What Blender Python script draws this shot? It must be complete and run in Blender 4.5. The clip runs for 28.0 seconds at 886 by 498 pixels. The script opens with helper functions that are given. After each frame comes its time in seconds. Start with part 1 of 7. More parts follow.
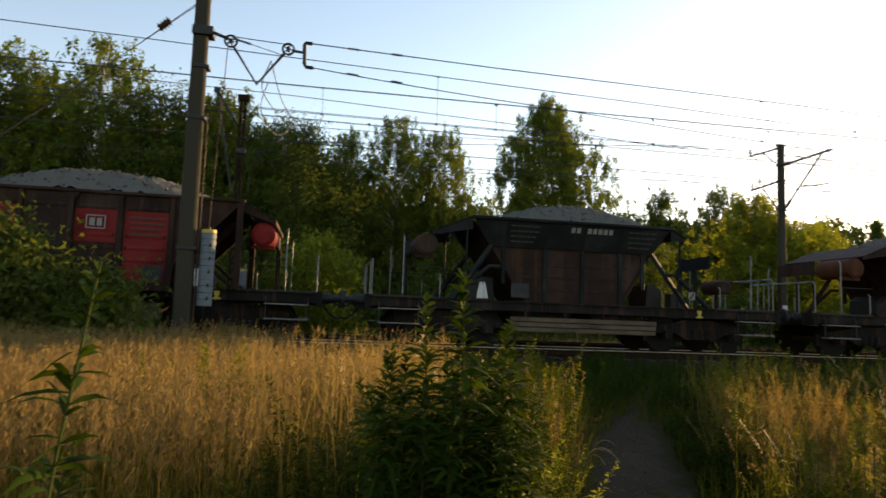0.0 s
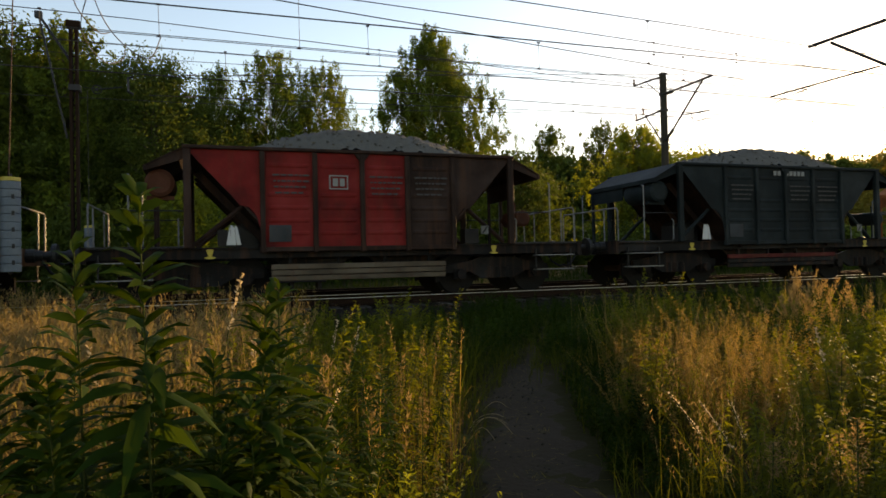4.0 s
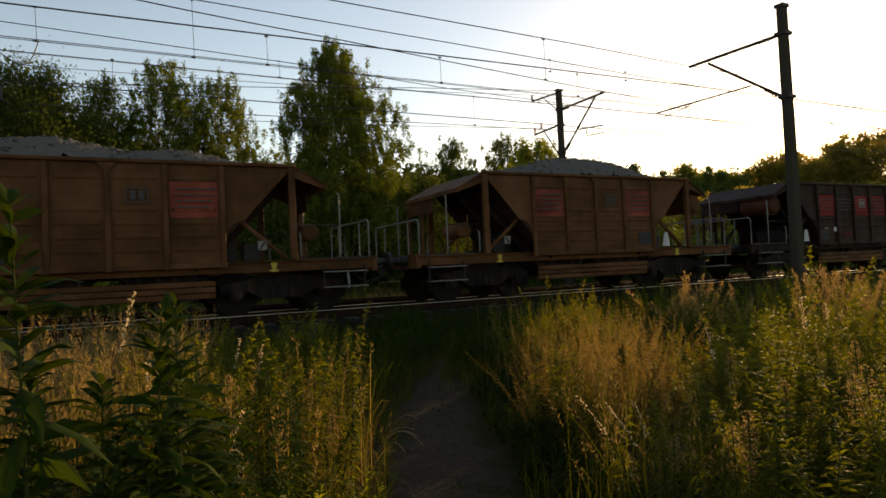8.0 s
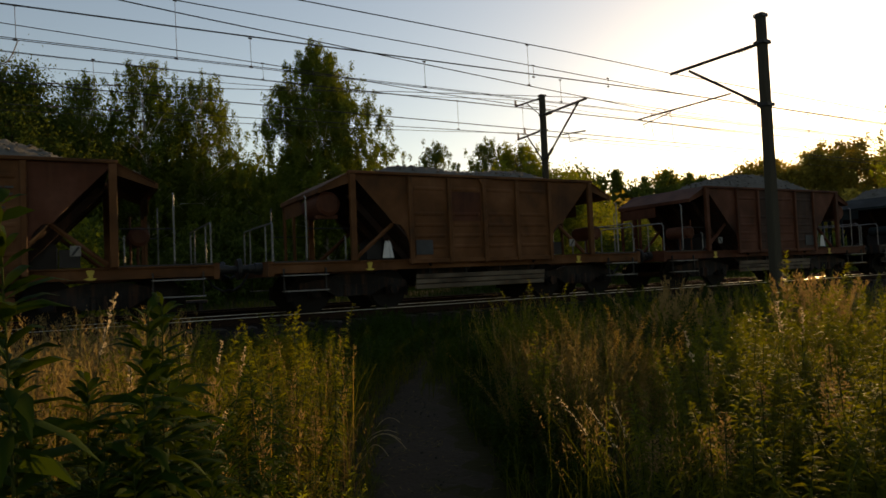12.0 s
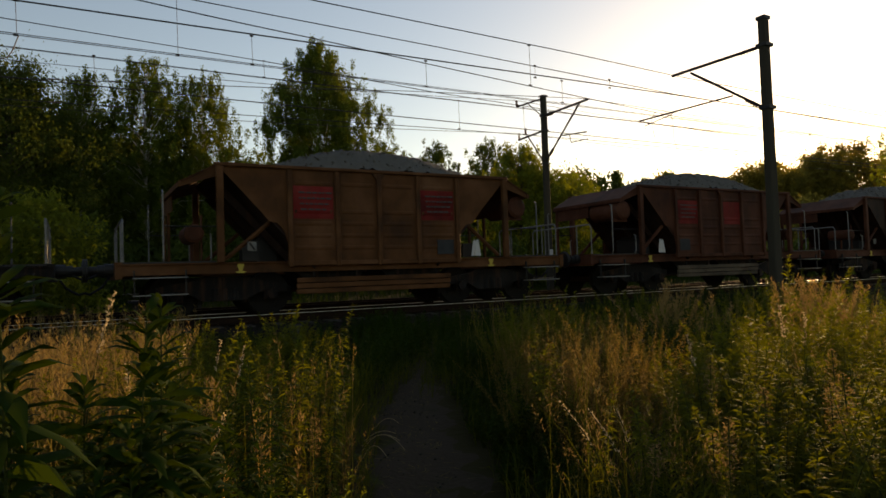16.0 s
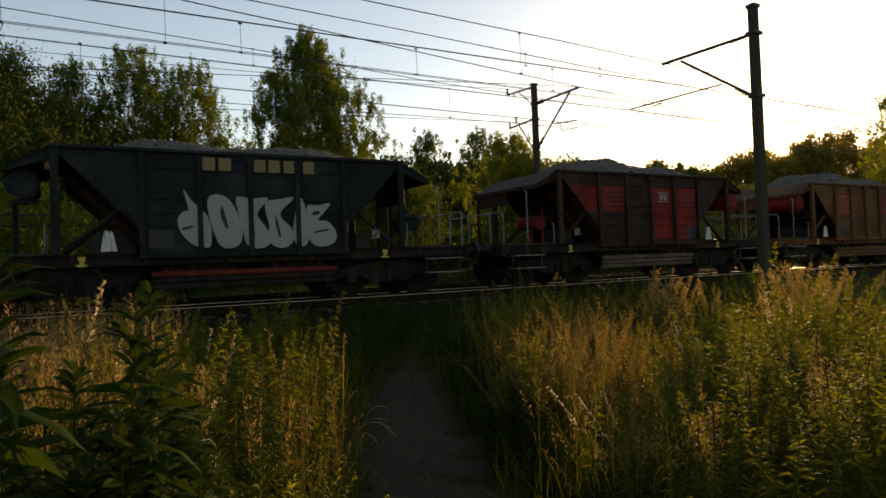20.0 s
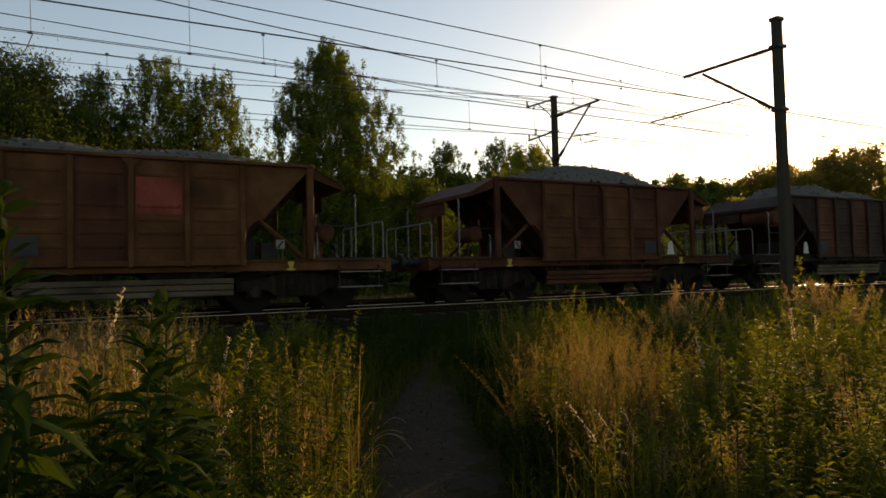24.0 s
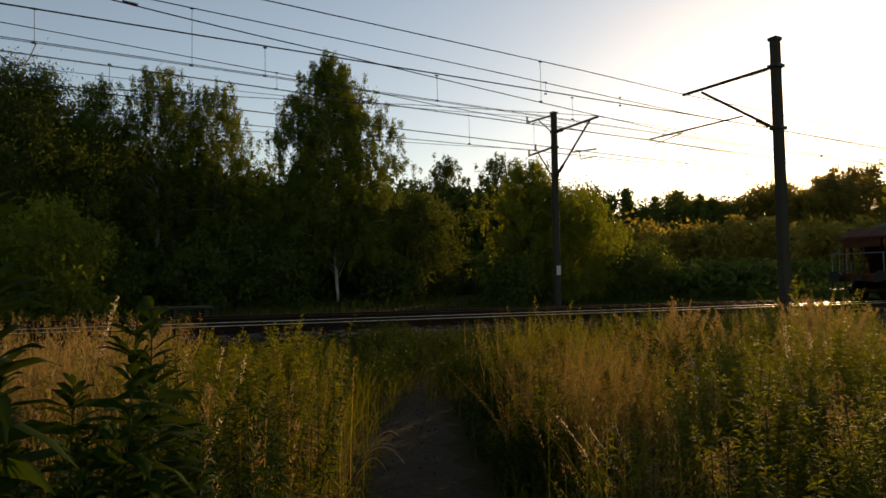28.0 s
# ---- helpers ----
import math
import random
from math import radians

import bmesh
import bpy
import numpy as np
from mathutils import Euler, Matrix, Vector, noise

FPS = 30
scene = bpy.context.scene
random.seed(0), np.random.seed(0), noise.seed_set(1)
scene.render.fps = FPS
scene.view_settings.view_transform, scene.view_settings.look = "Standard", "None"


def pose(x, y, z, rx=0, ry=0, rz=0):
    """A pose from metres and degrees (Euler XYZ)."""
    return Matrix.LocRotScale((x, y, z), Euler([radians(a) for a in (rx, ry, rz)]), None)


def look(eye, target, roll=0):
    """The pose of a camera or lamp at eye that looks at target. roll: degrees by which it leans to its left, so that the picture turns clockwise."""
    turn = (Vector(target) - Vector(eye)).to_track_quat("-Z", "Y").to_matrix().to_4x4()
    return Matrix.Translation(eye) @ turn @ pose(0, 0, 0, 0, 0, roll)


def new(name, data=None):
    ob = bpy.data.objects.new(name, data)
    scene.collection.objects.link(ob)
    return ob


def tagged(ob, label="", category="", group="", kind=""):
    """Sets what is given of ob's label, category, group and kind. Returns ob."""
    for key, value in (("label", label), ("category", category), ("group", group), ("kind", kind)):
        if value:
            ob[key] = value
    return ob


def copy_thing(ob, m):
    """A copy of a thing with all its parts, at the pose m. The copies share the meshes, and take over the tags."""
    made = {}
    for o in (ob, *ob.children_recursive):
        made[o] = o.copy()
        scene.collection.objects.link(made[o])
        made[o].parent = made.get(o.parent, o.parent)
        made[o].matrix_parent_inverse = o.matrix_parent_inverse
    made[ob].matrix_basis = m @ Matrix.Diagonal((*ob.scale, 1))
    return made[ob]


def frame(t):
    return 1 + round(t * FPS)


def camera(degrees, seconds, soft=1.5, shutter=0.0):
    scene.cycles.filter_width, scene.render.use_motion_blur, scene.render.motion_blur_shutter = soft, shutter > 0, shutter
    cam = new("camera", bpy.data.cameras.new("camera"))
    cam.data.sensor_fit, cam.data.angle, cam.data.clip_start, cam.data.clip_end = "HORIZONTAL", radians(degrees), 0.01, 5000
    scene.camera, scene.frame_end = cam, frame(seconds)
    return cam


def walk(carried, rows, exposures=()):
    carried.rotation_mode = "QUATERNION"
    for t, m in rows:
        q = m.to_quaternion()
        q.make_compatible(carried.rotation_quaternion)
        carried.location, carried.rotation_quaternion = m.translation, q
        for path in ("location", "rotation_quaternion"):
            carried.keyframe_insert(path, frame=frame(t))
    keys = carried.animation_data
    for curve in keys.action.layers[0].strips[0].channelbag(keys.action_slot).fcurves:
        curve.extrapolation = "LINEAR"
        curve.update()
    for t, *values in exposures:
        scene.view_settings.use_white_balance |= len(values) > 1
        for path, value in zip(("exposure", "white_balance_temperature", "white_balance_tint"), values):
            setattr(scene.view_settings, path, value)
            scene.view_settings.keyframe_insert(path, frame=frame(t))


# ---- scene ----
cam = camera(68.1, 28.0, 1.6, 0.05)
# seconds, x, y, z, yaw, pitch, roll
ROWS = [
    (0.0, -0.740, -1.464, 1.483, -10.67, 5.78, -2.13),
    (0.1, -0.713, -1.420, 1.472, -15.36, 6.62, 0.52),
    (0.2, -0.679, -1.388, 1.504, -14.76, 4.45, 0.81),
    (0.3, -0.667, -1.172, 1.478, -17.68, 4.33, 0.98),
    (0.5, -0.551, -1.053, 1.478, -15.01, 3.56, 4.60),
    (1.0, -0.279, -0.600, 1.490, -12.74, 3.64, 6.61),
    (1.5, -0.246, -0.342, 1.503, -8.87, 3.70, 0.99),
    (2.0, -0.176, -0.282, 1.507, 0.49, 1.89, -1.83),
    (2.5, -0.053, -0.085, 1.511, -13.25, 6.50, -0.73),
    (3.0, -0.018, -0.046, 1.514, -15.71, 2.38, -0.19),
    (3.5, 0.011, -0.045, 1.514, -18.57, 1.12, 0.85),
    (5.5, -0.012, 0.011, 1.480, -20.92, 1.83, 2.02),
    (6.0, 0.003, 0.037, 1.494, -23.08, 2.36, 2.74),
    (6.5, -0.010, 0.011, 1.490, -23.30, 2.18, 3.18),
    (7.0, 0.010, -0.004, 1.494, -24.33, 2.12, 2.87),
    (7.5, 0.028, 0.014, 1.503, -24.86, 2.04, 2.70),
    (8.0, 0.010, -0.002, 1.497, -27.77, 1.93, 2.69),
    (8.5, 0.005, 0.001, 1.499, -28.75, 1.45, 1.53),
    (9.0, 0.002, 0.002, 1.496, -29.07, 0.77, 0.43),
    (9.5, -0.024, -0.020, 1.486, -29.59, 0.77, -0.17),
    (10.0, -0.000, 0.022, 1.500, -29.50, 3.65, 1.60),
    (10.5, -0.016, -0.014, 1.488, -27.79, 2.23, 2.58),
    (11.0, -0.012, -0.009, 1.492, -26.92, 1.96, 3.85),
    (11.5, -0.005, -0.028, 1.491, -28.91, 1.79, 3.00),
    (13.5, -0.019, -0.008, 1.494, -28.36, 3.61, 1.07),
    (14.0, -0.002, 0.019, 1.495, -27.19, 2.58, 1.55),
    (14.5, -0.017, -0.020, 1.495, -28.60, 2.77, 1.78),
    (15.0, -0.019, -0.027, 1.496, -29.22, 2.69, 2.67),
    (15.5, -0.014, -0.016, 1.496, -29.20, 2.21, 2.41),
    (16.0, -0.004, 0.006, 1.500, -29.34, 2.17, 1.88),
    (16.5, -0.018, -0.009, 1.493, -28.18, 1.30, 2.45),
    (17.0, -0.027, -0.016, 1.490, -25.87, 0.22, 1.95),
    (17.5, -0.021, -0.019, 1.496, -27.85, 1.32, 1.68),
    (18.0, -0.022, -0.021, 1.504, -28.03, 2.17, 1.41),
    (18.5, -0.022, -0.016, 1.495, -30.13, 0.85, 2.05),
    (19.0, -0.004, -0.015, 1.499, -28.60, 0.91, 2.69),
    (19.5, 0.030, 0.035, 1.505, -29.27, 1.52, 2.66),
    (20.0, -0.004, -0.018, 1.495, -30.09, 1.17, 2.09),
    (20.5, -0.015, -0.015, 1.491, -29.04, 1.61, 1.99),
    (21.0, -0.009, -0.017, 1.492, -29.67, 1.01, 2.37),
    (21.5, 0.018, 0.027, 1.500, -29.17, 0.44, 2.06),
    (23.5, 0.012, 0.027, 1.498, -29.23, 1.33, 0.32),
    (24.0, 0.006, 0.009, 1.496, -28.56, 2.20, 1.32),
    (24.5, 0.021, 0.048, 1.491, -25.06, 2.77, 2.61),
    (25.0, 0.009, 0.032, 1.489, -24.09, 4.60, 1.13),
    (25.5, 0.008, 0.019, 1.494, -24.54, 3.70, 1.91),
    (26.0, 0.016, 0.006, 1.489, -25.45, 3.63, 2.75),
    (26.5, -0.002, -0.059, 1.484, -27.34, 3.99, 1.40),
    (27.0, 0.054, 0.054, 1.486, -27.79, 3.79, 1.13),
    (27.5, 0.038, -0.004, 1.485, -28.82, 3.54, 1.37),
    (28.0, 0.028, -0.013, 1.488, -28.65, 3.42, 0.60),
]
# the clip's camera darkens as it turns towards the sun
EXPOSURES = [(0.0, 1.4, 8200, 18), (0.4, 1.05, 8200, 18), (1.0, 1.05, 8200, 18), (2.0, 1.7, 8300, 18), (3.0, 1.3, 8300, 18), (5.5, 1.17, 8700, 18), (7.0, 0.92, 8700, 18), (8.0, 0.72, 8800, 18), (9.0, 0.62, 8800, 18), (10.0, 0.62, 8700, 18), (11.0, 0.32, 8700, 18), (14.0, 0.17, 8700, 18), (16.0, 0.3, 8700, 18), (17.0, 0.57, 8800, 18), (20.0, 0.62, 8800, 18), (24.0, 0.47, 8700, 18), (25.0, 0.52, 8700, 18), (27.0, 0.22, 8400, 18), (28.0, 0.22, 8400, 18)]
walk(cam, [(t, pose(x, y, z, 90 + pitch, roll, yaw)) for t, x, y, z, yaw, pitch, roll in ROWS], exposures=EXPOSURES)
import collections
import functools

# ---- light: a low sun over the far forest, clear sky ----
SUN_AZ, SUN_EL = radians(58.2), radians(10.8)
world = bpy.data.worlds.new("world")
scene.world = world
world.use_nodes = True
wn = world.node_tree.nodes
sky = wn.new("ShaderNodeTexSky")
sky.sky_type, sky.sun_disc = "NISHITA", False
sky.sun_elevation, sky.sun_rotation = SUN_EL, SUN_AZ
sky.air_density, sky.dust_density, sky.ozone_density = 1.0, 0.4, 1.6
wn["Background"].inputs["Strength"].default_value = 0.15
world.node_tree.links.new(sky.outputs[0], wn["Background"].inputs["Color"])
sun = new("sun", bpy.data.lights.new("sun", "SUN"))
sun.data.energy, sun.data.angle, sun.data.color = 4.1, radians(0.6), (1.0, 0.72, 0.36)
sun_way = Vector((math.sin(SUN_AZ) * math.cos(SUN_EL), math.cos(SUN_AZ) * math.cos(SUN_EL), math.sin(SUN_EL)))
sun.matrix_world = look(sun_way * 50, (0, 0, 0))

# ---- measures: rail top 0.75 above the path, two tracks along x ----
RAIL, AXIS, FAR_AXIS, BED = 0.75, 15.06, 19.06, 0.22
rng = np.random.default_rng(7)

# ---- materials ----
def node(nt, kind, **values):
    n = nt.nodes.new(kind)
    for key, value in values.items():
        n.inputs[key.replace("_", " ")].default_value = value
    return n


def base_material(name):
    m = bpy.data.materials.new(name)
    m.use_nodes = True
    return m, m.node_tree, m.node_tree.nodes["Principled BSDF"]


def ramp(nt, fac, stops):
    r = nt.nodes.new("ShaderNodeValToRGB")
    els = r.color_ramp.elements
    while len(els) < len(stops):
        els.new(0.5)
    for e, (p, c) in zip(els, stops):
        e.position, e.color = p, (*c, 1)
    nt.links.new(fac, r.inputs[0])
    return r.outputs[0]


def mix(nt, fac, a, b):
    m = nt.nodes.new("ShaderNodeMix")
    m.data_type = "RGBA"
    for s, v in ((0, fac), (6, a), (7, b)):
        if isinstance(v, bpy.types.NodeSocket):
            nt.links.new(v, m.inputs[s])
        else:
            m.inputs[s].default_value = v if s == 0 else (*v, 1)
    return m.outputs[2]


def coords(nt, kind="Object"):
    return nt.nodes.new("ShaderNodeTexCoord").outputs[kind]


def noise_tex(nt, scale, detail=4.0, co=None, rough=0.55):
    n = node(nt, "ShaderNodeTexNoise", Scale=scale, Detail=detail, Roughness=rough)
    nt.links.new(co if co is not None else coords(nt), n.inputs["Vector"])
    return n.outputs["Fac"]


def bump(nt, p, height, strength, distance=0.02):
    b = node(nt, "ShaderNodeBump", Strength=strength, Distance=distance)
    nt.links.new(height, b.inputs["Height"])
    nt.links.new(b.outputs[0], p.inputs["Normal"])


def rough_surface(name, dark, light, scale, roughness=0.8, strength=0.4, fine=8.0, metallic=0.0, spots=None, kind="Object"):
    """Two scales of noise between two colours, a bump, and spots of a third colour."""
    m, nt, p = base_material(name)
    co = coords(nt, kind)
    big, small = noise_tex(nt, scale, 5, co), noise_tex(nt, scale * fine, 4, co)
    colour = mix(nt, small, ramp(nt, big, ((0.3, dark), (0.7, light))), ramp(nt, big, ((0.35, light), (0.75, dark))))
    if spots:
        colour = mix(nt, ramp(nt, noise_tex(nt, scale * 2.3, 6, co, 0.7), ((0.55, (0, 0, 0)), (0.68, (1, 1, 1)))), colour, spots)
    nt.links.new(colour, p.inputs["Base Color"])
    p.inputs["Roughness"].default_value, p.inputs["Metallic"].default_value = roughness, metallic
    if roughness >= 0.85:
        p.inputs["Specular IOR Level"].default_value = 0.08
    bump(nt, p, small, strength)
    return m


def leaf_material(name, dark, light, glow, roughness=0.5, share=0.45):
    """Thin leaves: each a little different, with light that comes through from behind."""
    m, nt, p = base_material(name)
    isle = nt.nodes.new("ShaderNodeNewGeometry").outputs["Random Per Island"]
    patch = noise_tex(nt, 0.9, 2)
    tint = ramp(nt, isle, ((0.0, dark), (1.0, light)))
    colour = mix(nt, ramp(nt, patch, ((0.4, (0, 0, 0)), (0.6, (0.6, 0.6, 0.6)))), tint, light)
    nt.links.new(colour, p.inputs["Base Color"])
    p.inputs["Roughness"].default_value, p.inputs["Specular IOR Level"].default_value = max(0.65, roughness), 0.06
    t = nt.nodes.new("ShaderNodeBsdfTranslucent")
    nt.links.new(mix(nt, isle, glow, tuple(c * 0.7 for c in glow)), t.inputs["Color"])
    s = nt.nodes.new("ShaderNodeMixShader")
    s.inputs[0].default_value = share
    nt.links.new(p.outputs[0], s.inputs[1])
    nt.links.new(t.outputs[0], s.inputs[2])
    nt.links.new(s.outputs[0], nt.nodes["Material Output"].inputs["Surface"])
    return m


def paint(name, colour, rust=(0.09, 0.035, 0.015), wear=0.55, roughness=0.75):
    """Old wagon paint: faded patches, streaks that run down, rust and dust."""
    m, nt, p = base_material(name)
    co = coords(nt)
    shift = nt.nodes.new("ShaderNodeVectorMath")
    shift.operation = "ADD"
    nt.links.new(co, shift.inputs[0])
    info = nt.nodes.new("ShaderNodeObjectInfo")
    far = nt.nodes.new("ShaderNodeMath")
    far.operation, far.inputs[1].default_value = "MULTIPLY", 40.0
    nt.links.new(info.outputs["Random"], far.inputs[0])
    nt.links.new(far.outputs[0], shift.inputs[1])
    co = shift.outputs[0]
    stretch = nt.nodes.new("ShaderNodeMapping")
    stretch.inputs["Scale"].default_value = (6, 6, 0.5)
    nt.links.new(co, stretch.inputs["Vector"])
    faded = tuple(min(1.0, c * 1.4 + 0.012) for c in colour)
    deep = tuple(c * 0.45 for c in colour)
    c1 = ramp(nt, noise_tex(nt, 1.1, 5, co), ((0.32, deep), (0.5, colour), (0.72, faded)))
    c2 = mix(nt, ramp(nt, noise_tex(nt, 1.0, 6, stretch.outputs[0], 0.65), ((0.5, (0, 0, 0)), (0.75, (wear, wear, wear)))), c1, rust)
    grit = noise_tex(nt, 14, 6, co, 0.7)
    c3 = mix(nt, ramp(nt, grit, ((0.58, (0, 0, 0)), (0.7, (wear, wear, wear)))), c2, tuple(c * 0.55 for c in rust))
    nt.links.new(c3, p.inputs["Base Color"])
    p.inputs["Roughness"].default_value, p.inputs["Specular IOR Level"].default_value = roughness, 0.2
    bump(nt, p, grit, 0.25, 0.01)
    return m


GROUND = rough_surface("soil_and_grass", (0.014, 0.01496, 0.0033), (0.0385, 0.02856, 0.0077), 0.6, 0.95, 0.8, 14, spots=(0.042, 0.051, 0.011))
PATH = rough_surface("trodden_soil", (0.022, 0.0155, 0.0095), (0.058, 0.042, 0.027), 1.3, 0.95, 0.9, 16, spots=(0.03, 0.026, 0.012))
BALLAST = rough_surface("dark_ballast", (0.0095, 0.0072, 0.0055), (0.03, 0.0235, 0.018), 9, 0.9, 1.0, 4)
STONE = rough_surface("crushed_stone", (0.026, 0.025, 0.022), (0.17, 0.158, 0.138), 9, 0.95, 1.0, 3.5)
CONCRETE = rough_surface("old_concrete", (0.024, 0.0215, 0.0155), (0.056, 0.05, 0.037), 2.0, 0.9, 0.35, 12, spots=(0.036, 0.034, 0.028))
SLEEPER = rough_surface("dark_concrete_sleeper", (0.036, 0.03, 0.025), (0.085, 0.075, 0.065), 4, 0.9, 0.4, 8)
RUST = rough_surface("rusty_steel", (0.0245, 0.0126, 0.0077), (0.077, 0.035, 0.0175), 5, 0.75, 0.4, 6, 0.3)
DARK_STEEL = rough_surface("dark_steel", (0.012, 0.012, 0.0126), (0.036, 0.0342, 0.033), 6, 0.55, 0.3, 6, 0.6)
GREY_STEEL = rough_surface("weathered_galvanised_steel", (0.084, 0.084, 0.084), (0.189, 0.1855, 0.1785), 5, 0.5, 0.2, 7, 0.5)
RAIL_SIDE = rough_surface("dark_rail_rust", (0.01, 0.006, 0.004), (0.03, 0.016, 0.01), 5, 0.9, 0.4, 6)
RAIL_TOP = rough_surface("polished_rail", (0.32, 0.32, 0.32), (0.5, 0.49, 0.48), 3, 0.38, 0.05, 8, 1.0)
WIRE = rough_surface("copper_wire", (0.02, 0.018, 0.016), (0.04, 0.034, 0.028), 8, 0.7, 0.1, 6, 0.2)
INSULATOR = rough_surface("brown_porcelain", (0.03, 0.015, 0.01), (0.06, 0.03, 0.02), 8, 0.3, 0.05, 5)
WEIGHT = rough_surface("pale_cast_weight", (0.06, 0.078, 0.095), (0.12, 0.146, 0.17), 4, 0.7, 0.3, 8)
YELLOW = rough_surface("yellow_paint", (0.325, 0.234, 0.0195), (0.455, 0.338, 0.039), 8, 0.55, 0.1, 5)
WHITE = rough_surface("white_paint", (0.341, 0.341, 0.3286), (0.496, 0.496, 0.4836), 6, 0.6, 0.1, 5)
PALE_TEXT = rough_surface("faded_white_lettering", (0.1479, 0.1436, 0.1352), (0.2535, 0.2493, 0.2366), 9, 0.7, 0.05, 4)
BARK = rough_surface("grey_bark", (0.035, 0.03, 0.024), (0.12, 0.1, 0.08), 4, 0.95, 1.0, 6)
BIRCH_BARK = rough_surface("birch_bark", (0.3, 0.28, 0.25), (0.6, 0.57, 0.52), 2, 0.8, 0.4, 5, spots=(0.03, 0.028, 0.025))
STEM = rough_surface("green_stem", (0.018, 0.026, 0.006), (0.045, 0.056, 0.013), 6, 0.95, 0.2, 5)
BIRCH_LEAF = leaf_material("birch_leaves", (0.04548, 0.0778, 0.01128), (0.1085, 0.1447, 0.02067), (0.1747, 0.2108, 0.01841), share=0.35)
DARK_LEAF = leaf_material("forest_leaves", (0.02994, 0.05389, 0.01198), (0.06985, 0.0958, 0.01796), (0.1233, 0.1542, 0.01697), share=0.35)
BRIGHT_LEAF = leaf_material("light_green_leaves", (0.04629, 0.06877, 0.009257), (0.1058, 0.1323, 0.01719), (0.3438, 0.3703, 0.02645), share=0.4)
WEED_LEAF = leaf_material("weed_leaves", (0.0116, 0.03158, 0.003), (0.028, 0.052, 0.0045), (0.034, 0.052, 0.003), share=0.4)
GOLD_LEAF = leaf_material("goldenrod_leaves", (0.022, 0.04, 0.006), (0.07, 0.084, 0.009), (0.25, 0.245, 0.013), share=0.45)
BROWN_LEAF = leaf_material("dry_brown_weeds", (0.05, 0.036, 0.012), (0.125, 0.088, 0.03), (0.23, 0.15, 0.042))
RUST_LEAF = leaf_material("rusty_dry_weeds", (0.08, 0.05, 0.016), (0.2, 0.128, 0.036), (0.42, 0.27, 0.06), 0.7, 0.5)
DRY_GRASS = leaf_material("dry_grass", (0.092, 0.066, 0.0155), (0.205, 0.145, 0.04), (0.36, 0.262, 0.058), 0.75, 0.45)
PLUME = leaf_material("grass_plumes", (0.125, 0.082, 0.033), (0.245, 0.165, 0.073), (0.34, 0.22, 0.08), 0.8, 0.5)
PALE_SEED = leaf_material("pale_seed_heads", (0.3, 0.22, 0.12), (0.5, 0.38, 0.24), (0.8, 0.6, 0.35), 0.8, 0.5)
# brighter, warmer copy of the forest leaves: sun glow put into the colour
SUNWARD_LEAF = leaf_material("woodland_leaves_with_sun_glow", (0.05, 0.058, 0.012), (0.11, 0.11, 0.02), (0.5, 0.36, 0.06), share=0.5)
GREEN_GRASS = leaf_material("green_grass", (0.028, 0.04, 0.005), (0.07125, 0.076, 0.00855), (0.14, 0.14, 0.0105), 0.6, 0.4)


# ---- mesh helpers ----
def box(bm, x0, x1, y0, y1, z0, z1, m=None):
    v = [bm.verts.new((x, y, z)) for x in (x0, x1) for y in (y0, y1) for z in (z0, z1)]
    for f in ((0, 1, 3, 2), (4, 6, 7, 5), (0, 4, 5, 1), (2, 3, 7, 6), (0, 2, 6, 4), (1, 5, 7, 3)):
        bm.faces.new([v[i] for i in f])
    if m is not None:
        bmesh.ops.transform(bm, matrix=m, verts=v)
    return v


def tube(bm, a, b, r, r2=None, seg=8, caps=True):
    """A round bar from a to b, with its radius at both ends."""
    a, b = Vector(a), Vector(b)
    q = (b - a).to_track_quat("Z", "Y")
    rings = []
    for p, s in ((a, r), (b, r if r2 is None else r2)):
        rings.append([bm.verts.new(p + q @ Vector((s * math.cos(2 * math.pi * k / seg), s * math.sin(2 * math.pi * k / seg), 0))) for k in range(seg)])
    for k in range(seg):
        bm.faces.new((rings[0][k], rings[0][(k + 1) % seg], rings[1][(k + 1) % seg], rings[1][k]))
    if caps:
        bm.faces.new(rings[0][::-1])
        bm.faces.new(rings[1])
    return rings


def chain(bm, points, r, seg=6):
    """One round bar bent through the points."""
    pts = [Vector(p) for p in points]
    rings = []
    for i, p in enumerate(pts):
        way = (pts[min(i + 1, len(pts) - 1)] - pts[max(i - 1, 0)]).normalized()
        q = way.to_track_quat("Z", "Y")
        rings.append([bm.verts.new(p + q @ Vector((r * math.cos(2 * math.pi * k / seg), r * math.sin(2 * math.pi * k / seg), 0))) for k in range(seg)])
    for i in range(1, len(rings)):
        u, v = rings[i - 1], rings[i]
        shift = min(range(seg), key=lambda d: (u[0].co - v[d].co).length)
        rings[i] = v = v[shift:] + v[:shift]
        for k in range(seg):
            bm.faces.new((u[k], u[(k + 1) % seg], v[(k + 1) % seg], v[k]))
    bm.faces.new(rings[0][::-1])
    bm.faces.new(rings[-1])


def plate(bm, outline, y0, y1):
    """A plate in the x-z plane with that outline, from y0 to y1."""
    fa = [bm.verts.new((x, y0, z)) for x, z in outline]
    fb = [bm.verts.new((x, y1, z)) for x, z in outline]
    n = len(outline)
    bm.faces.new(fa)
    bm.faces.new(fb[::-1])
    for k in range(n):
        bm.faces.new((fa[k], fb[k], fb[(k + 1) % n], fa[(k + 1) % n]))
    return fa + fb


def soften(bm, width=0.006):
    bmesh.ops.bevel(bm, geom=[e for e in bm.edges], offset=width, segments=1, affect="EDGES", clamp_overlap=True)


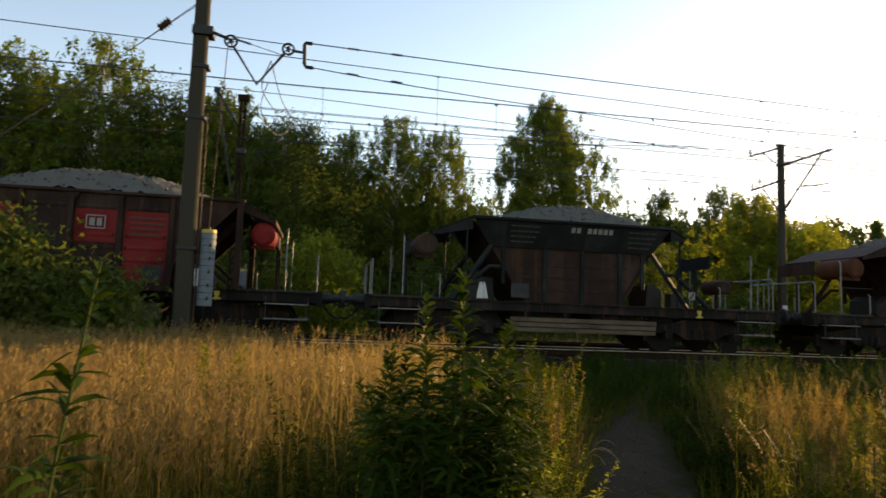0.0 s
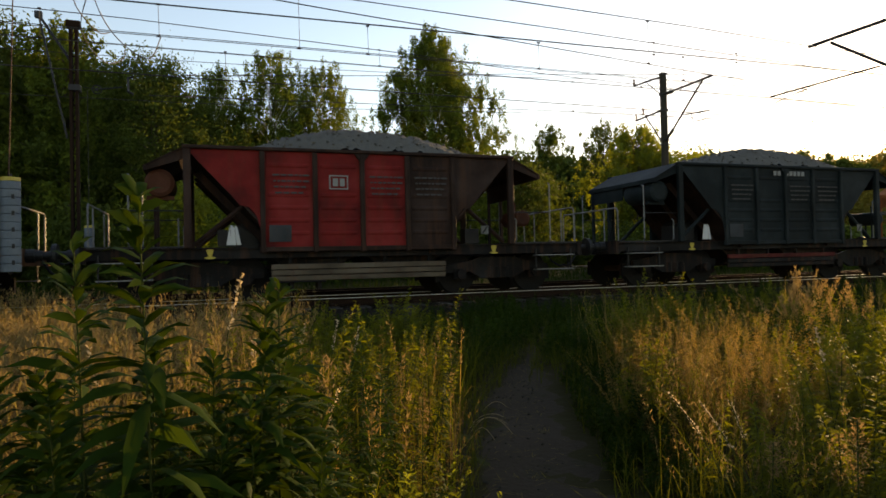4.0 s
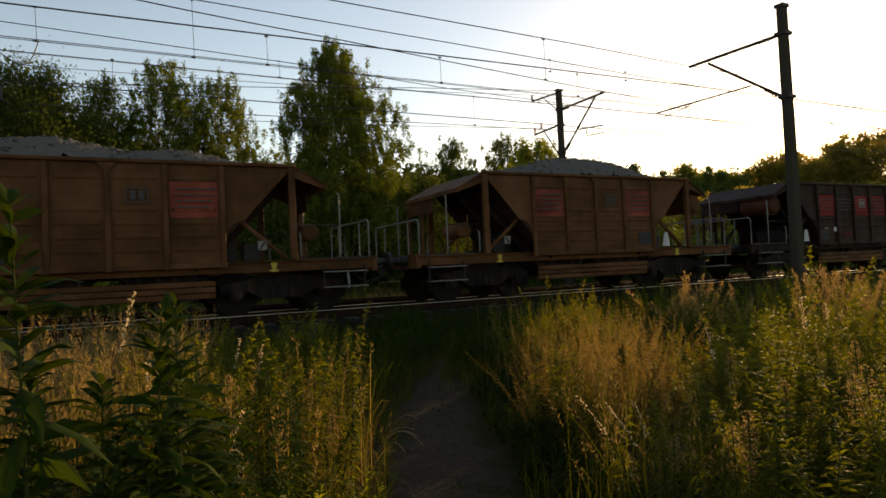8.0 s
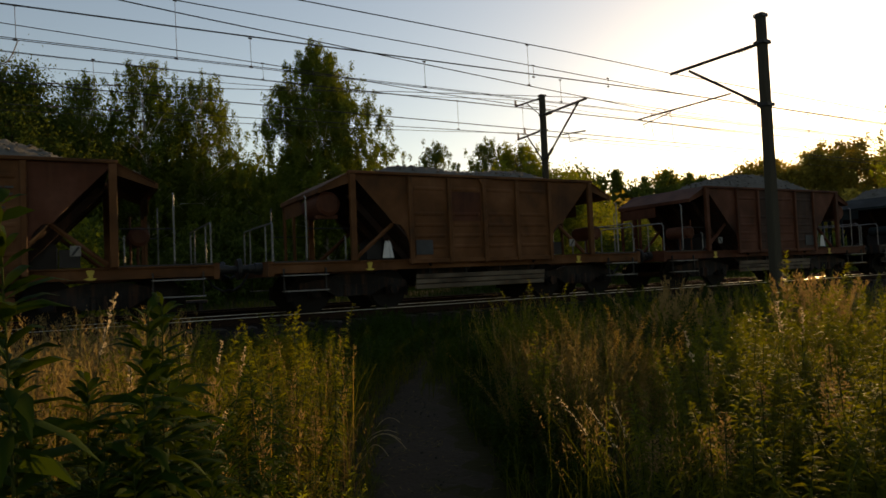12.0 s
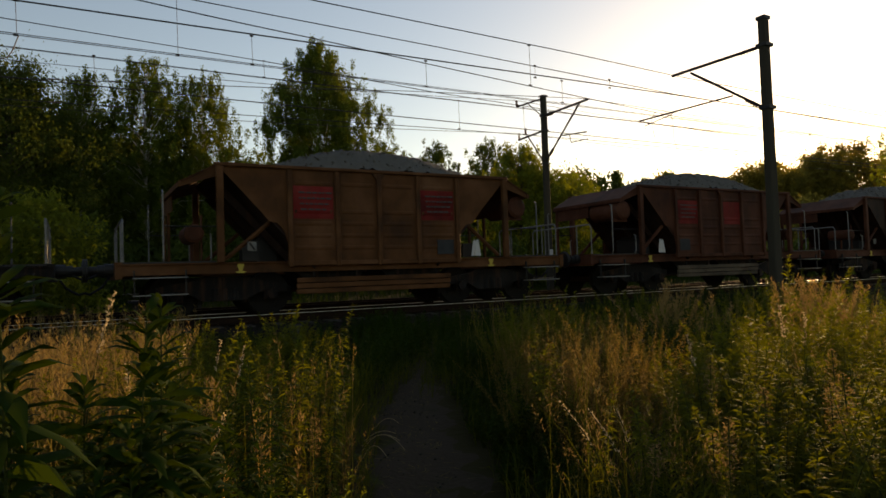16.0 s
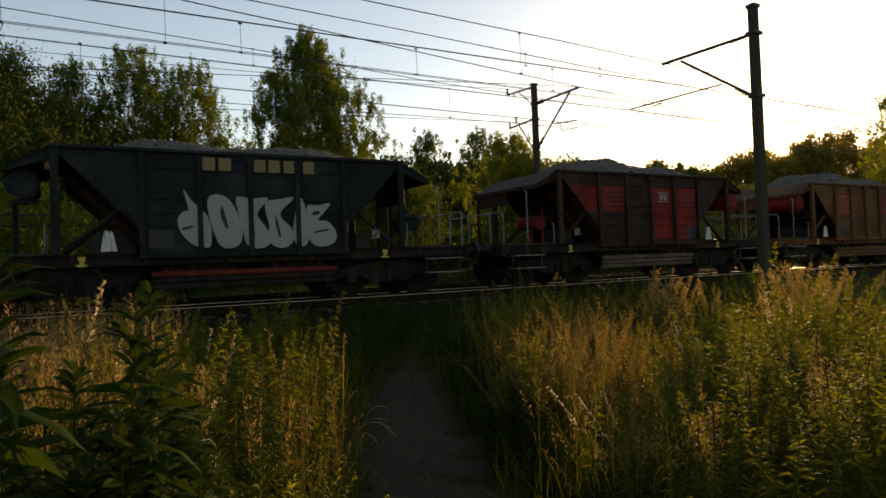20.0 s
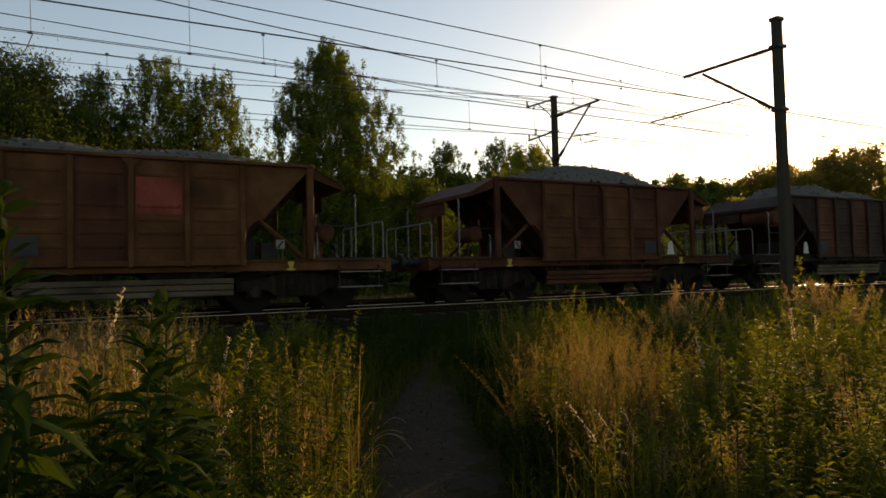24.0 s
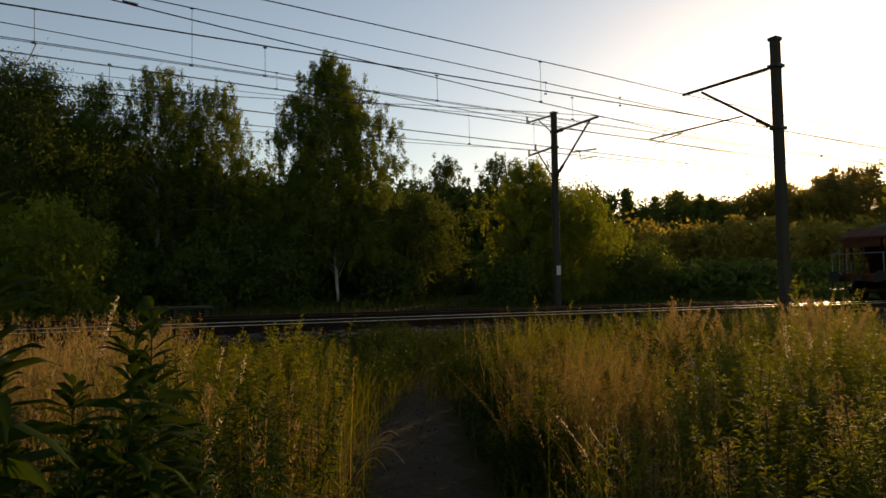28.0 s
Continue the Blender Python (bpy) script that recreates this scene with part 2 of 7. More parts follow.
def finish(name, bm, material, smooth=False):
    bmesh.ops.recalc_face_normals(bm, faces=bm.faces)
    me = bpy.data.meshes.new(name)
    bm.to_mesh(me)
    bm.free()
    me.materials.append(material)
    if smooth:
        me.shade_smooth()
    return me


def part(name, bm, material, parent=None, label="", smooth=False):
    ob = new(name, finish(name, bm, material, smooth))
    ob.parent = parent
    return tagged(ob, label)


def empty(name, x, y, z, label, category, group="", rz=0):
    ob = new(name)
    ob.matrix_basis = pose(x, y, z, 0, 0, rz)
    return tagged(ob, label, category, group)


def sheet(name, verts, faces, material, smooth=False):
    """A mesh from arrays: verts (n, 3) and faces (m, 3 or 4)."""
    me = bpy.data.meshes.new(name)
    verts, faces = np.asarray(verts, np.float32), np.asarray(faces, np.int32)
    k = faces.shape[1]
    me.vertices.add(len(verts))
    me.vertices.foreach_set("co", verts.ravel())
    me.loops.add(faces.size)
    me.loops.foreach_set("vertex_index", faces.ravel())
    me.polygons.add(len(faces))
    me.polygons.foreach_set("loop_start", np.arange(len(faces), dtype=np.int32) * k)
    me.polygons.foreach_set("loop_total", np.full(len(faces), k, np.int32))
    me.update(calc_edges=True)
    me.materials.append(material)
    if smooth:
        me.shade_smooth()
    return me


# ---- ground ----
def wobble(x, y):
    """A gentle unevenness of the ground."""
    return 0.035 * np.sin(1.3 * x + 0.7 * y) * np.sin(0.9 * y - 0.4 * x) + 0.02 * np.sin(3.1 * x + 1.0) * np.sin(2.7 * y)


def ground_z(x, y):
    x, y = np.asarray(x, float), np.asarray(y, float)
    z = np.interp(y, [-50, 9.5, 12.6, 21.5, 24, 36, 60, 400], [0, 0, 0.22, 0.3, 0.42, 1.0, 1.25, 1.6])
    calm = np.clip((y - 12) / 1.0, 0, 1) * np.clip((22.5 - y) / 1.0, 0, 1)
    return z + wobble(x, y) * (1 - calm) * np.clip(60 / (np.abs(x) + np.abs(y) + 1), 0, 1)


def path_x(y):
    return np.interp(y, [-6, -1.5, 0, 4.3, 6.9, 10.2, 12.6], [-3.0, -0.75, 0.15, 2.1, 3.3, 5.35, 6.9])


def grid_sheet(xs, ys, height):
    gx, gy = np.meshgrid(xs, ys)
    verts = np.stack([gx, gy, height(gx, gy)], -1).reshape(-1, 3)
    n = len(xs)
    i = (np.arange(len(ys) - 1)[:, None] * n + np.arange(n - 1)[None]).ravel()
    return verts, np.stack([i, i + 1, i + n + 1, i + n], -1)


gxs = np.unique(np.concatenate([np.linspace(-30, 40, 141), np.geomspace(40, 2500, 14), -np.geomspace(30, 2500, 14)]))
gys = np.unique(np.concatenate([np.linspace(-8, 40, 121), np.geomspace(40, 2500, 14), -np.geomspace(8, 2500, 10)]))
ground = tagged(new("ground", sheet("ground", *grid_sheet(gxs, gys, ground_z), GROUND, True)), "dry meadow ground with soil showing between the grass", "ground", kind="structure")

pys = np.linspace(-6, 12.4, 140)
side = np.linspace(-1, 1, 9)
pv = []
for y in pys:
    half = (0.37 + 0.07 * math.sin(2.1 * y) + 0.05 * math.sin(5.3 * y + 1)) * min(1.0, max(0.35, (11.5 - y) / 5.0))
    for s in side:
        x = path_x(y) + s * half + 0.05 * math.sin(3.7 * y) + max(s, 0.0) * 0.3 * float(np.interp(y, (2.0, 3.5, 6.5, 8.0), (0, 1, 1, 0)))
        pv.append((x, y, float(ground_z(x, y)) + 0.012 - 0.02 * s * s + 0.006 * math.sin(9 * x + 7 * y)))
pi = np.array([[r * 9 + c, r * 9 + c + 1, r * 9 + c + 10, r * 9 + c + 9] for r in range(139) for c in range(8)])
tagged(new("path", sheet("path", pv, pi, PATH, True)), "narrow trodden footpath of pale bare soil", "path", kind="structure")

# ---- two tracks: ballast, sleepers, rails ----
X0, X1 = -90.0, 260.0


def ballast_z(x, y):
    d = np.minimum(np.abs(y - AXIS), np.abs(y - FAR_AXIS))
    z = np.interp(d, [0, 1.75, 2.6], [RAIL - 0.2, RAIL - 0.22, 0.1])
    z = np.where((y > AXIS) & (y < FAR_AXIS), np.maximum(z, RAIL - 0.3), z)
    return z + 0.025 * np.sin(17 * x + 5 * y) * np.sin(13 * y - 4 * x)


bx = np.unique(np.concatenate([np.linspace(-20, 30, 420), np.linspace(X0, -20, 40), np.linspace(30, X1, 90)]))
bed = sheet("ballast_bed", *grid_sheet(bx, np.linspace(AXIS - 2.6, FAR_AXIS + 2.6, 60), ballast_z), BALLAST)
tagged(new("ballast_bed", bed), "dark crushed stone ballast bed under two tracks", "ballast", kind="structure")


def stone_mesh(name, seed, material):
    r = random.Random(seed)
    bm = bmesh.new()
    bmesh.ops.create_icosphere(bm, subdivisions=1, radius=1.0)
    for v in bm.verts:
        v.co *= r.uniform(0.7, 1.15)
        v.co.z *= 0.7
    return finish(name, bm, material)


def scatter_stones(count, xr, yr, height, size, material, name):
    """Many small stones in one mesh."""
    base = stone_mesh("stone_seed", 3, material)
    co = np.array([v.co[:] for v in base.vertices])
    tri = np.array([p.vertices[:] for p in base.polygons])
    bpy.data.meshes.remove(base)
    x, y = rng.uniform(*xr, count), rng.uniform(*yr, count)
    z = height(x, y)
    s, a = rng.uniform(*size, count), rng.uniform(0, 6.28, count)
    c, n = np.cos(a), np.sin(a)
    px = x[:, None] + s[:, None] * (co[None, :, 0] * c[:, None] - co[None, :, 1] * n[:, None])
    py = y[:, None] + s[:, None] * (co[None, :, 0] * n[:, None] + co[None, :, 1] * c[:, None])
    pz = z[:, None] + s[:, None] * co[None, :, 2]
    verts = np.stack([px, py, pz], -1).reshape(-1, 3)
    faces = (tri[None] + (np.arange(count) * len(co))[:, None, None]).reshape(-1, 3)
    return sheet(name, verts, faces, material)


tagged(new("ballast_stones", scatter_stones(9000, (-14, 26), (AXIS - 2.6, AXIS + 1.2), ballast_z, (0.02, 0.045), BALLAST, "ballast_stones")),
       "loose dark ballast stones between the sleepers", "stones", kind="stuff")


pebbles = scatter_stones(420, (-0.36, 0.36), (-3.0, 9.5), lambda x, y: ground_z(x + path_x(y), y) + 0.012, (0.005, 0.018), CONCRETE, "pebbles")
spots = np.empty(len(pebbles.vertices) * 3, np.float32)
pebbles.vertices.foreach_get("co", spots)
spots = spots.reshape(-1, 3)
spots[:, 0] += path_x(spots[:, 1])
pebbles.vertices.foreach_set("co", spots.ravel())
tagged(new("pebbles", pebbles), "small pale pebbles trodden into the footpath", "stones", kind="stuff")


litter_n = 900
lx, ly = rng.normal(0, 0.24, litter_n), rng.uniform(-3.0, 10.0, litter_n)
lx += path_x(ly)
turn, long = rng.uniform(0, 6.28, litter_n), rng.uniform(0.02, 0.11, litter_n)
lz = ground_z(lx, ly) + 0.012
a_end = np.stack([lx, ly, lz + 0.004], -1)
b_end = a_end + np.stack([np.cos(turn) * long, np.sin(turn) * long, rng.uniform(0, 0.25, litter_n) * long], -1)
across = np.stack([-np.sin(turn), np.cos(turn), 0 * turn], -1) * 0.0022
straw = np.stack([a_end - across, a_end + across, b_end + across * 0.5, b_end - across * 0.5], 1).reshape(-1, 3)
tagged(new("straw_litter", sheet("straw_litter", straw, np.arange(len(straw)).reshape(-1, 4), DRY_GRASS)), "short bits of dry straw scattered on the footpath", "litter", kind="stuff")


def rail_profile(bm, x0, x1, y, top):
    plate_yz = ((-0.075, 0), (0.075, 0), (0.07, 0.02), (0.012, 0.035), (0.012, 0.125), (0.034, 0.135), (0.034, 0.16), (-0.034, 0.16), (-0.034, 0.135), (-0.012, 0.125), (-0.012, 0.035), (-0.07, 0.02))
    rings = [[bm.verts.new((x, y + a, top - 0.172 + b)) for a, b in plate_yz] for x in (x0, x1)]
    n = len(plate_yz)
    for k in range(n):
        bm.faces.new((rings[0][k], rings[1][k], rings[1][(k + 1) % n], rings[0][(k + 1) % n]))
    bm.faces.new(rings[0][::-1])
    bm.faces.new(rings[1])


def build_track(axis, worn, words):
    track = empty("railway_track", 0, axis, 0, words, "track", "tracks")
    for s in (-1, 1):
        bm = bmesh.new()
        rail_profile(bm, X0, X1, s * 0.7525, RAIL)
        rail = part("rail", bm, RAIL_SIDE, track)
        bm = bmesh.new()
        box(bm, X0, X1, s * 0.7525 - 0.03, s * 0.7525 + 0.03, RAIL - 0.0115, RAIL)
        part("rail_head", bm, worn, rail, "polished running surface" if worn is RAIL_TOP else "")
    bm = bmesh.new()
    outline = ((-1.3, RAIL - 0.36), (-1.3, RAIL - 0.19), (-0.5, RAIL - 0.172), (-0.3, RAIL - 0.2), (0.3, RAIL - 0.2), (0.5, RAIL - 0.172), (1.3, RAIL - 0.19), (1.3, RAIL - 0.36))
    fa = [bm.verts.new((-0.12, a, b)) for a, b in outline]
    fb = [bm.verts.new((0.12, a, b)) for a, b in outline]
    bm.faces.new(fa)
    bm.faces.new(fb[::-1])
    for k in range(8):
        bm.faces.new((fa[k], fb[k], fb[(k + 1) % 8], fa[(k + 1) % 8]))
    sleeper = finish("sleeper", bm, SLEEPER)
    clip = bmesh.new()
    box(clip, -0.06, 0.06, -0.05, 0.05, RAIL - 0.175, RAIL - 0.12)
    clip = finish("rail_clip", clip, RAIL_SIDE)
    for k in range(130):
        ob = new("sleeper", sleeper)
        ob.parent, ob.location = track, (-26 + 0.62 * k, 0, 0)
        for s in (-0.88, -0.625, 0.625, 0.88):
            c = new("rail_clip", clip)
            c.parent, c.location.y = ob, s
    return track


build_track(AXIS, RAIL_TOP, "railway track with shiny rails on concrete sleepers in dark ballast")
build_track(FAR_AXIS, RUST, "second railway track with dull brown rails on concrete sleepers")

# ---- the train: ballast hopper wagons ----
RIBS = (-2.04, -0.99, 0.0, 0.99, 2.04)
POST, TOP, SIDE, FLOOR = 3.45, 3.13, 1.5, 1.12
PITCH, SPEED, START = 11.648, 10.954, 2.107 + POST
DEEP_BROWN = paint("dark_brown_paint_and_end_shade", (0.0198, 0.008364, 0.004797))
OXIDE = paint("red_oxide_wagon_paint", (0.0615, 0.01759, 0.006888))
ORANGE = paint("faded_orange_wagon_paint", (0.24, 0.073, 0.016))
OCHRE = paint("orange_brown_wagon_paint", (0.08569, 0.03188, 0.008676))
RED = paint("bright_red_wagon_paint", (0.1574, 0.008856, 0.006888), wear=0.35)
DULL_RED = paint("dirty_red_wagon_paint", (0.078, 0.0085, 0.0065), wear=0.7)
ROSE = paint("pinkish_red_wagon_paint", (0.19, 0.036, 0.022), wear=0.35)
NAVY = paint("dark_navy_wagon_paint", (0.0048, 0.0094, 0.0102), rust=(0.0155, 0.0115, 0.0065), wear=0.35)
TEAL = paint("dark_grey_wagon_paint", (0.0072, 0.0092, 0.0097), rust=(0.02099, 0.0126, 0.008397), wear=0.4)
SIGN_GREY = paint("grimy_sign_paint", (0.15, 0.145, 0.13))
BOARD = paint("weathered_board_paint", (0.078, 0.06, 0.041))
FAINT = rough_surface("faint_lettering", (0.024, 0.021, 0.019), (0.048, 0.045, 0.041), 9, 0.7, 0.05, 4)
SPRAY = rough_surface("grey_white_spray_paint", (0.162, 0.1674, 0.1782), (0.27, 0.2754, 0.2862), 3, 0.7, 0.1, 6)
TAN_TEXT = rough_surface("faded_yellow_lettering", (0.1073, 0.07425, 0.02888), (0.2063, 0.1485, 0.066), 7, 0.7, 0.05, 5)
DATA_PLATE = paint("grey_plate_paint", (0.03, 0.034, 0.036), wear=0.3)
WHEEL = rough_surface("dark_wheel_steel", (0.006, 0.0055, 0.005), (0.018, 0.016, 0.014), 6, 0.85, 0.3, 6)
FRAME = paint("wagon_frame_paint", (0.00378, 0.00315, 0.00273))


def on_object(ob, material):
    """The material hangs on the object, so that alike wagons share meshes."""
    ob.material_slots[0].link = "OBJECT"
    ob.material_slots[0].material = material


# end sheet of the hopper's side: the slope, then an arched cut over the gate gear
END_SHEET = ((2.04, 1.16), (2.09, 1.5), (2.16, 1.76), (2.3, 1.92), (2.48, 1.96), (2.62, 2.14), (3.36, 2.94), (3.45, 3.06), (2.04, 3.06))


def side_panel(x0, x1, s):
    """One sheet of the hopper's side with pressed ridges; the end sheets are cut along the slope."""
    bm = bmesh.new()
    y0, y1 = (-SIDE, -SIDE + 0.012) if s < 0 else (SIDE - 0.012, SIDE)
    if x0 < -2.1:
        plate(bm, [(-x, z) for x, z in END_SHEET][::-1], y0, y1)
    elif x1 > 2.1:
        plate(bm, END_SHEET, y0, y1)
    else:
        zs = [(FLOOR, 0.0)]
        for z in (1.4, 1.66, 1.92, 2.18, 2.78):
            zs += [(z - 0.05, 0.0), (z - 0.02, 0.015), (z + 0.02, 0.015), (z + 0.05, 0.0)]
        zs.append((3.06, 0.0))
        rows = []
        for z, d in zs:
            rows.append([bm.verts.new((x, (y0 if s < 0 else y1) + s * d * k, z)) for x, k in ((x0, 0), (x0 + 0.1, 0), (x0 + 0.15, 1), (x1 - 0.15, 1), (x1 - 0.1, 0), (x1, 0))])
        for u, v in zip(rows, rows[1:]):
            for k in range(5):
                bm.faces.new((u[k], u[k + 1], v[k + 1], v[k]))
    return bm


def build_wheelset(parent, x):
    bm = bmesh.new()
    tube(bm, (0, -0.95, 0), (0, 0.95, 0), 0.075, seg=12)
    axle = part("wheelset", bm, RUST, parent)
    axle.location = (x, 0, 0)
    for s in (-1, 1):
        bm = bmesh.new()
        y = 0.7525 * s
        tube(bm, (0, y - 0.065 * s, 0), (0, y + 0.07 * s, 0), 0.46, 0.455, 32)
        tube(bm, (0, y - 0.09 * s, 0), (0, y - 0.065 * s, 0), 0.487, 0.487, 32)
        tube(bm, (0, y + 0.07 * s, 0), (0, y + 0.1 * s, 0), 0.12, 0.1, 16)
        for k in range(4):
            a = k * math.pi / 2
            tube(bm, (0.27 * math.cos(a), y + 0.06 * s, 0.27 * math.sin(a)), (0.27 * math.cos(a), y + 0.08 * s, 0.27 * math.sin(a)), 0.05, seg=10)
        part("wheel", bm, WHEEL, axle)
    return axle


def build_bogie(parent, x):
    bm = bmesh.new()
    box(bm, -0.25, 0.25, -1.05, 1.05, 0.55, 0.8)
    tube(bm, (0, 0, 0.8), (0, 0, 0.98), 0.25, seg=16)
    for s in (-1, 1):
        y = 1.02 * s
        plate(bm, ((-1.3, 0.48), (-1.3, 0.66), (-0.75, 0.74), (-0.4, 0.84), (0.4, 0.84), (0.75, 0.74), (1.3, 0.66), (1.3, 0.48), (0.7, 0.5), (0.42, 0.34), (-0.42, 0.34), (-0.7, 0.5)), y - 0.04, y + 0.04)
        for k in (-0.95, 0.95):
            box(bm, k - 0.14, k + 0.14, y - 0.06, y + 0.13 * (1 if s > 0 else 0.4), 0.34, 0.6)
            tube(bm, (k, y, 0.46), (k, y + 0.15 * s, 0.46), 0.11, seg=14)
        for k in (-0.2, 0, 0.2):
            tube(bm, (k, y + 0.02 * s, 0.36), (k, y + 0.02 * s, 0.6), 0.075, seg=10)
        for k in (-1.42, 1.42, -0.45, 0.45):
            box(bm, k - 0.045, k + 0.045, s * 0.7525 - 0.07, s * 0.7525 + 0.07, 0.28, 0.6)
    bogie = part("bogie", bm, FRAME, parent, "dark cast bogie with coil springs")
    bogie.location.x = x
    sets = [build_wheelset(bogie, k) for k in (-0.95, 0.95)]
    for ob in sets:
        ob.location.z = 0.46
    return bogie


def build_wagon():
    w = empty("hopper_wagon", 0, AXIS, RAIL, "open ballast hopper wagon", "freight wagon", "wagons of the train")
    # hopper: side sheets, ribs, posts, sloping ends
    edges = (-POST, *RIBS, POST)
    for s in (-1, 1):
        for a, b in zip(edges, edges[1:]):
            p = part("side_panel", side_panel(a, b, s), OCHRE, w)
            on_object(p, OCHRE)
        for x in RIBS:
            bm = bmesh.new()
            y0, y1 = (-SIDE - 0.075, -SIDE + 0.002) if s < 0 else (SIDE - 0.002, SIDE + 0.075)
            box(bm, x - 0.05, x + 0.05, y0, y1, 1.0, 3.05)
            soften(bm, 0.012)
            if x == 0.0:
                plate(bm, ((x - 0.16, 3.05), (x + 0.16, 3.05), (x + 0.05, 2.9), (x - 0.05, 2.9)), y0 + 0.01, y1 - 0.01)
            p = part("side_rib", bm, OCHRE, w)
            on_object(p, OCHRE)
        for x in (-POST, POST):
            bm = bmesh.new()
            y0, y1 = (-SIDE - 0.06, -SIDE + 0.05) if s < 0 else (SIDE - 0.05, SIDE + 0.06)
            box(bm, x - 0.07, x + 0.07, y0, y1, FLOOR, 3.06)
            soften(bm, 0.01)
            on_object(part("corner_post", bm, OCHRE, w), OCHRE)
        bm = bmesh.new()
        box(bm, -POST - 0.09, POST + 0.09, s * SIDE - 0.07, s * SIDE + 0.07, 3.06, TOP)
        soften(bm, 0.012)
        on_object(part("top_rail", bm, OCHRE, w), OCHRE)
        bm = bmesh.new()
        box(bm, -2.1, 2.1, s * SIDE - 0.05, s * SIDE + 0.03, 1.02, 1.12)
        soften(bm, 0.01)
        on_object(part("bottom_rail", bm, OCHRE, w), OCHRE)
    for e in (-1, 1):
        bm = bmesh.new()
        q = plate(bm, ((e * 3.42, 3.06), (e * 3.36, 2.98), (e * 1.5, 0.95), (e * 1.5, 1.0), (e * 3.3, 3.0)), -SIDE + 0.02, SIDE - 0.02)
        for k in (-0.8, 0.0, 0.8):
            plate(bm, ((e * 3.2, 2.7), (e * 1.7, 1.1), (e * 1.85, 1.05), (e * 3.36, 2.65)), k - 0.03, k + 0.03)
        on_object(part("sloping_end", bm, OCHRE, w), OCHRE)
        bm = bmesh.new()
        plate(bm, ((e * 3.46, 3.13), (e * 4.22, 2.72), (e * 4.22, 2.7), (e * 3.46, 3.105)), -SIDE, SIDE)
        box(bm, e * 4.2 - 0.03, e * 4.2 + 0.03, -SIDE, SIDE, 2.62, 2.72)
        for s in (-1, 1):
            plate(bm, ((e * 3.5, 3.09), (e * 4.2, 2.7), (e * 4.2, 2.62), (e * 3.5, 2.86)), s * 1.46 - 0.006, s * 1.46 + 0.006)
        on_object(part("end_visor", bm, OCHRE, w), OCHRE)
        bm = bmesh.new()
        box(bm, e * 4.17 - 0.008, e * 4.17 + 0.008, -0.1, 1.4, 2.28, 2.64)
        box(bm, e * 4.17 - 0.03, e * 4.17 + 0.03, 0.55, 0.63, FLOOR + 0.05, 2.3)
        box(bm, e * 4.17 - 0.03, e * 4.17 + 0.03, 1.34, 1.42, FLOOR + 0.05, 2.64)
        on_object(part("end_panel", bm, OCHRE, w), OCHRE)
    bm = bmesh.new()
    for x in (-1.0, 1.0):
        plate(bm, ((x - 0.95, 1.0), (x + 0.95, 1.0), (x + 0.35, 0.5), (x - 0.35, 0.5)), -1.1, 1.1)
    plate(bm, ((-2.0, 1.12), (2.0, 1.12), (2.0, 1.14), (-2.0, 1.14)), -1.46, 1.46)
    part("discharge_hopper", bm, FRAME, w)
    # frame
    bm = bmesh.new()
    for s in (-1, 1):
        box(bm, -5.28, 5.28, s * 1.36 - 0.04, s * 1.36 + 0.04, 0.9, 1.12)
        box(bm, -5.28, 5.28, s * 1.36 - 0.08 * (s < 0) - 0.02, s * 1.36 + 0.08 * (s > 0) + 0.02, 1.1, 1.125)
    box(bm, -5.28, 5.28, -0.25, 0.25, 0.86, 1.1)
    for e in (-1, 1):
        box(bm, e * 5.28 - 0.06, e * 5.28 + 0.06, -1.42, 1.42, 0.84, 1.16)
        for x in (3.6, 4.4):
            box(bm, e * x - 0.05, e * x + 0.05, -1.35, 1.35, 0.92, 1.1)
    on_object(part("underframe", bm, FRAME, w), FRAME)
    for e in (-1, 1):
        bm = bmesh.new()
        box(bm, min(e * 3.52, e * 5.3), max(e * 3.52, e * 5.3), -1.4, 1.4, 1.13, 1.16)
        part("end_platform", bm, DARK_STEEL, w)
        for s in (-1, 1):
            bm = bmesh.new()
            tube(bm, (e * 5.3, s * 0.875, 1.03), (e * 5.62, s * 0.875, 1.03), 0.1, seg=14)
            tube(bm, (e * 5.34, s * 0.875, 1.03), (e * 5.5, s * 0.875, 1.03), 0.13, seg=14)
            tube(bm, (e * 5.62, s * 0.875, 1.03), (e * 5.82, s * 0.875, 1.03), 0.075, seg=12)
            tube(bm, (e * 5.78, s * 0.875, 1.03), (e * 5.82, s * 0.875, 1.03), 0.22, 0.225, 20)
            part("buffer", bm, DARK_STEEL, w)
        bm = bmesh.new()
        tube(bm, (e * 5.3, 0, 1.02), (e * 5.55, 0, 1.0), 0.05, seg=8)
        chain(bm, [(e * 5.55, 0.05, 0.98), (e * 5.8, 0.06, 0.86), (e * 5.8, -0.06, 0.86), (e * 5.55, -0.05, 0.98)], 0.025)
        chain(bm, [(e * 5.32, 0.35, 0.98), (e * 5.5, 0.36, 0.7), (e * 5.72, 0.3, 0.56), (e * 5.84, 0.25, 0.6)], 0.028)
        part("screw_coupling", bm, DARK_STEEL, w)
        # railing across the end and grab rails at the side
        bm = bmesh.new()
        top = 1.98
        chain(bm, [(e * 5.2, -1.32, 1.16), (e * 5.2, -1.32, top - 0.08), (e * 5.2, -1.26, top), (e * 5.2, 1.26, top), (e * 5.2, 1.32, top - 0.08), (e * 5.2, 1.32, 1.16)], 0.019, 8)
        for y in (-0.72, 0.72):
            tube(bm, (e * 5.2, y, 1.16), (e * 5.2, y, top), 0.017)
        part("end_railing", bm, GREY_STEEL, w, "bare steel railing")
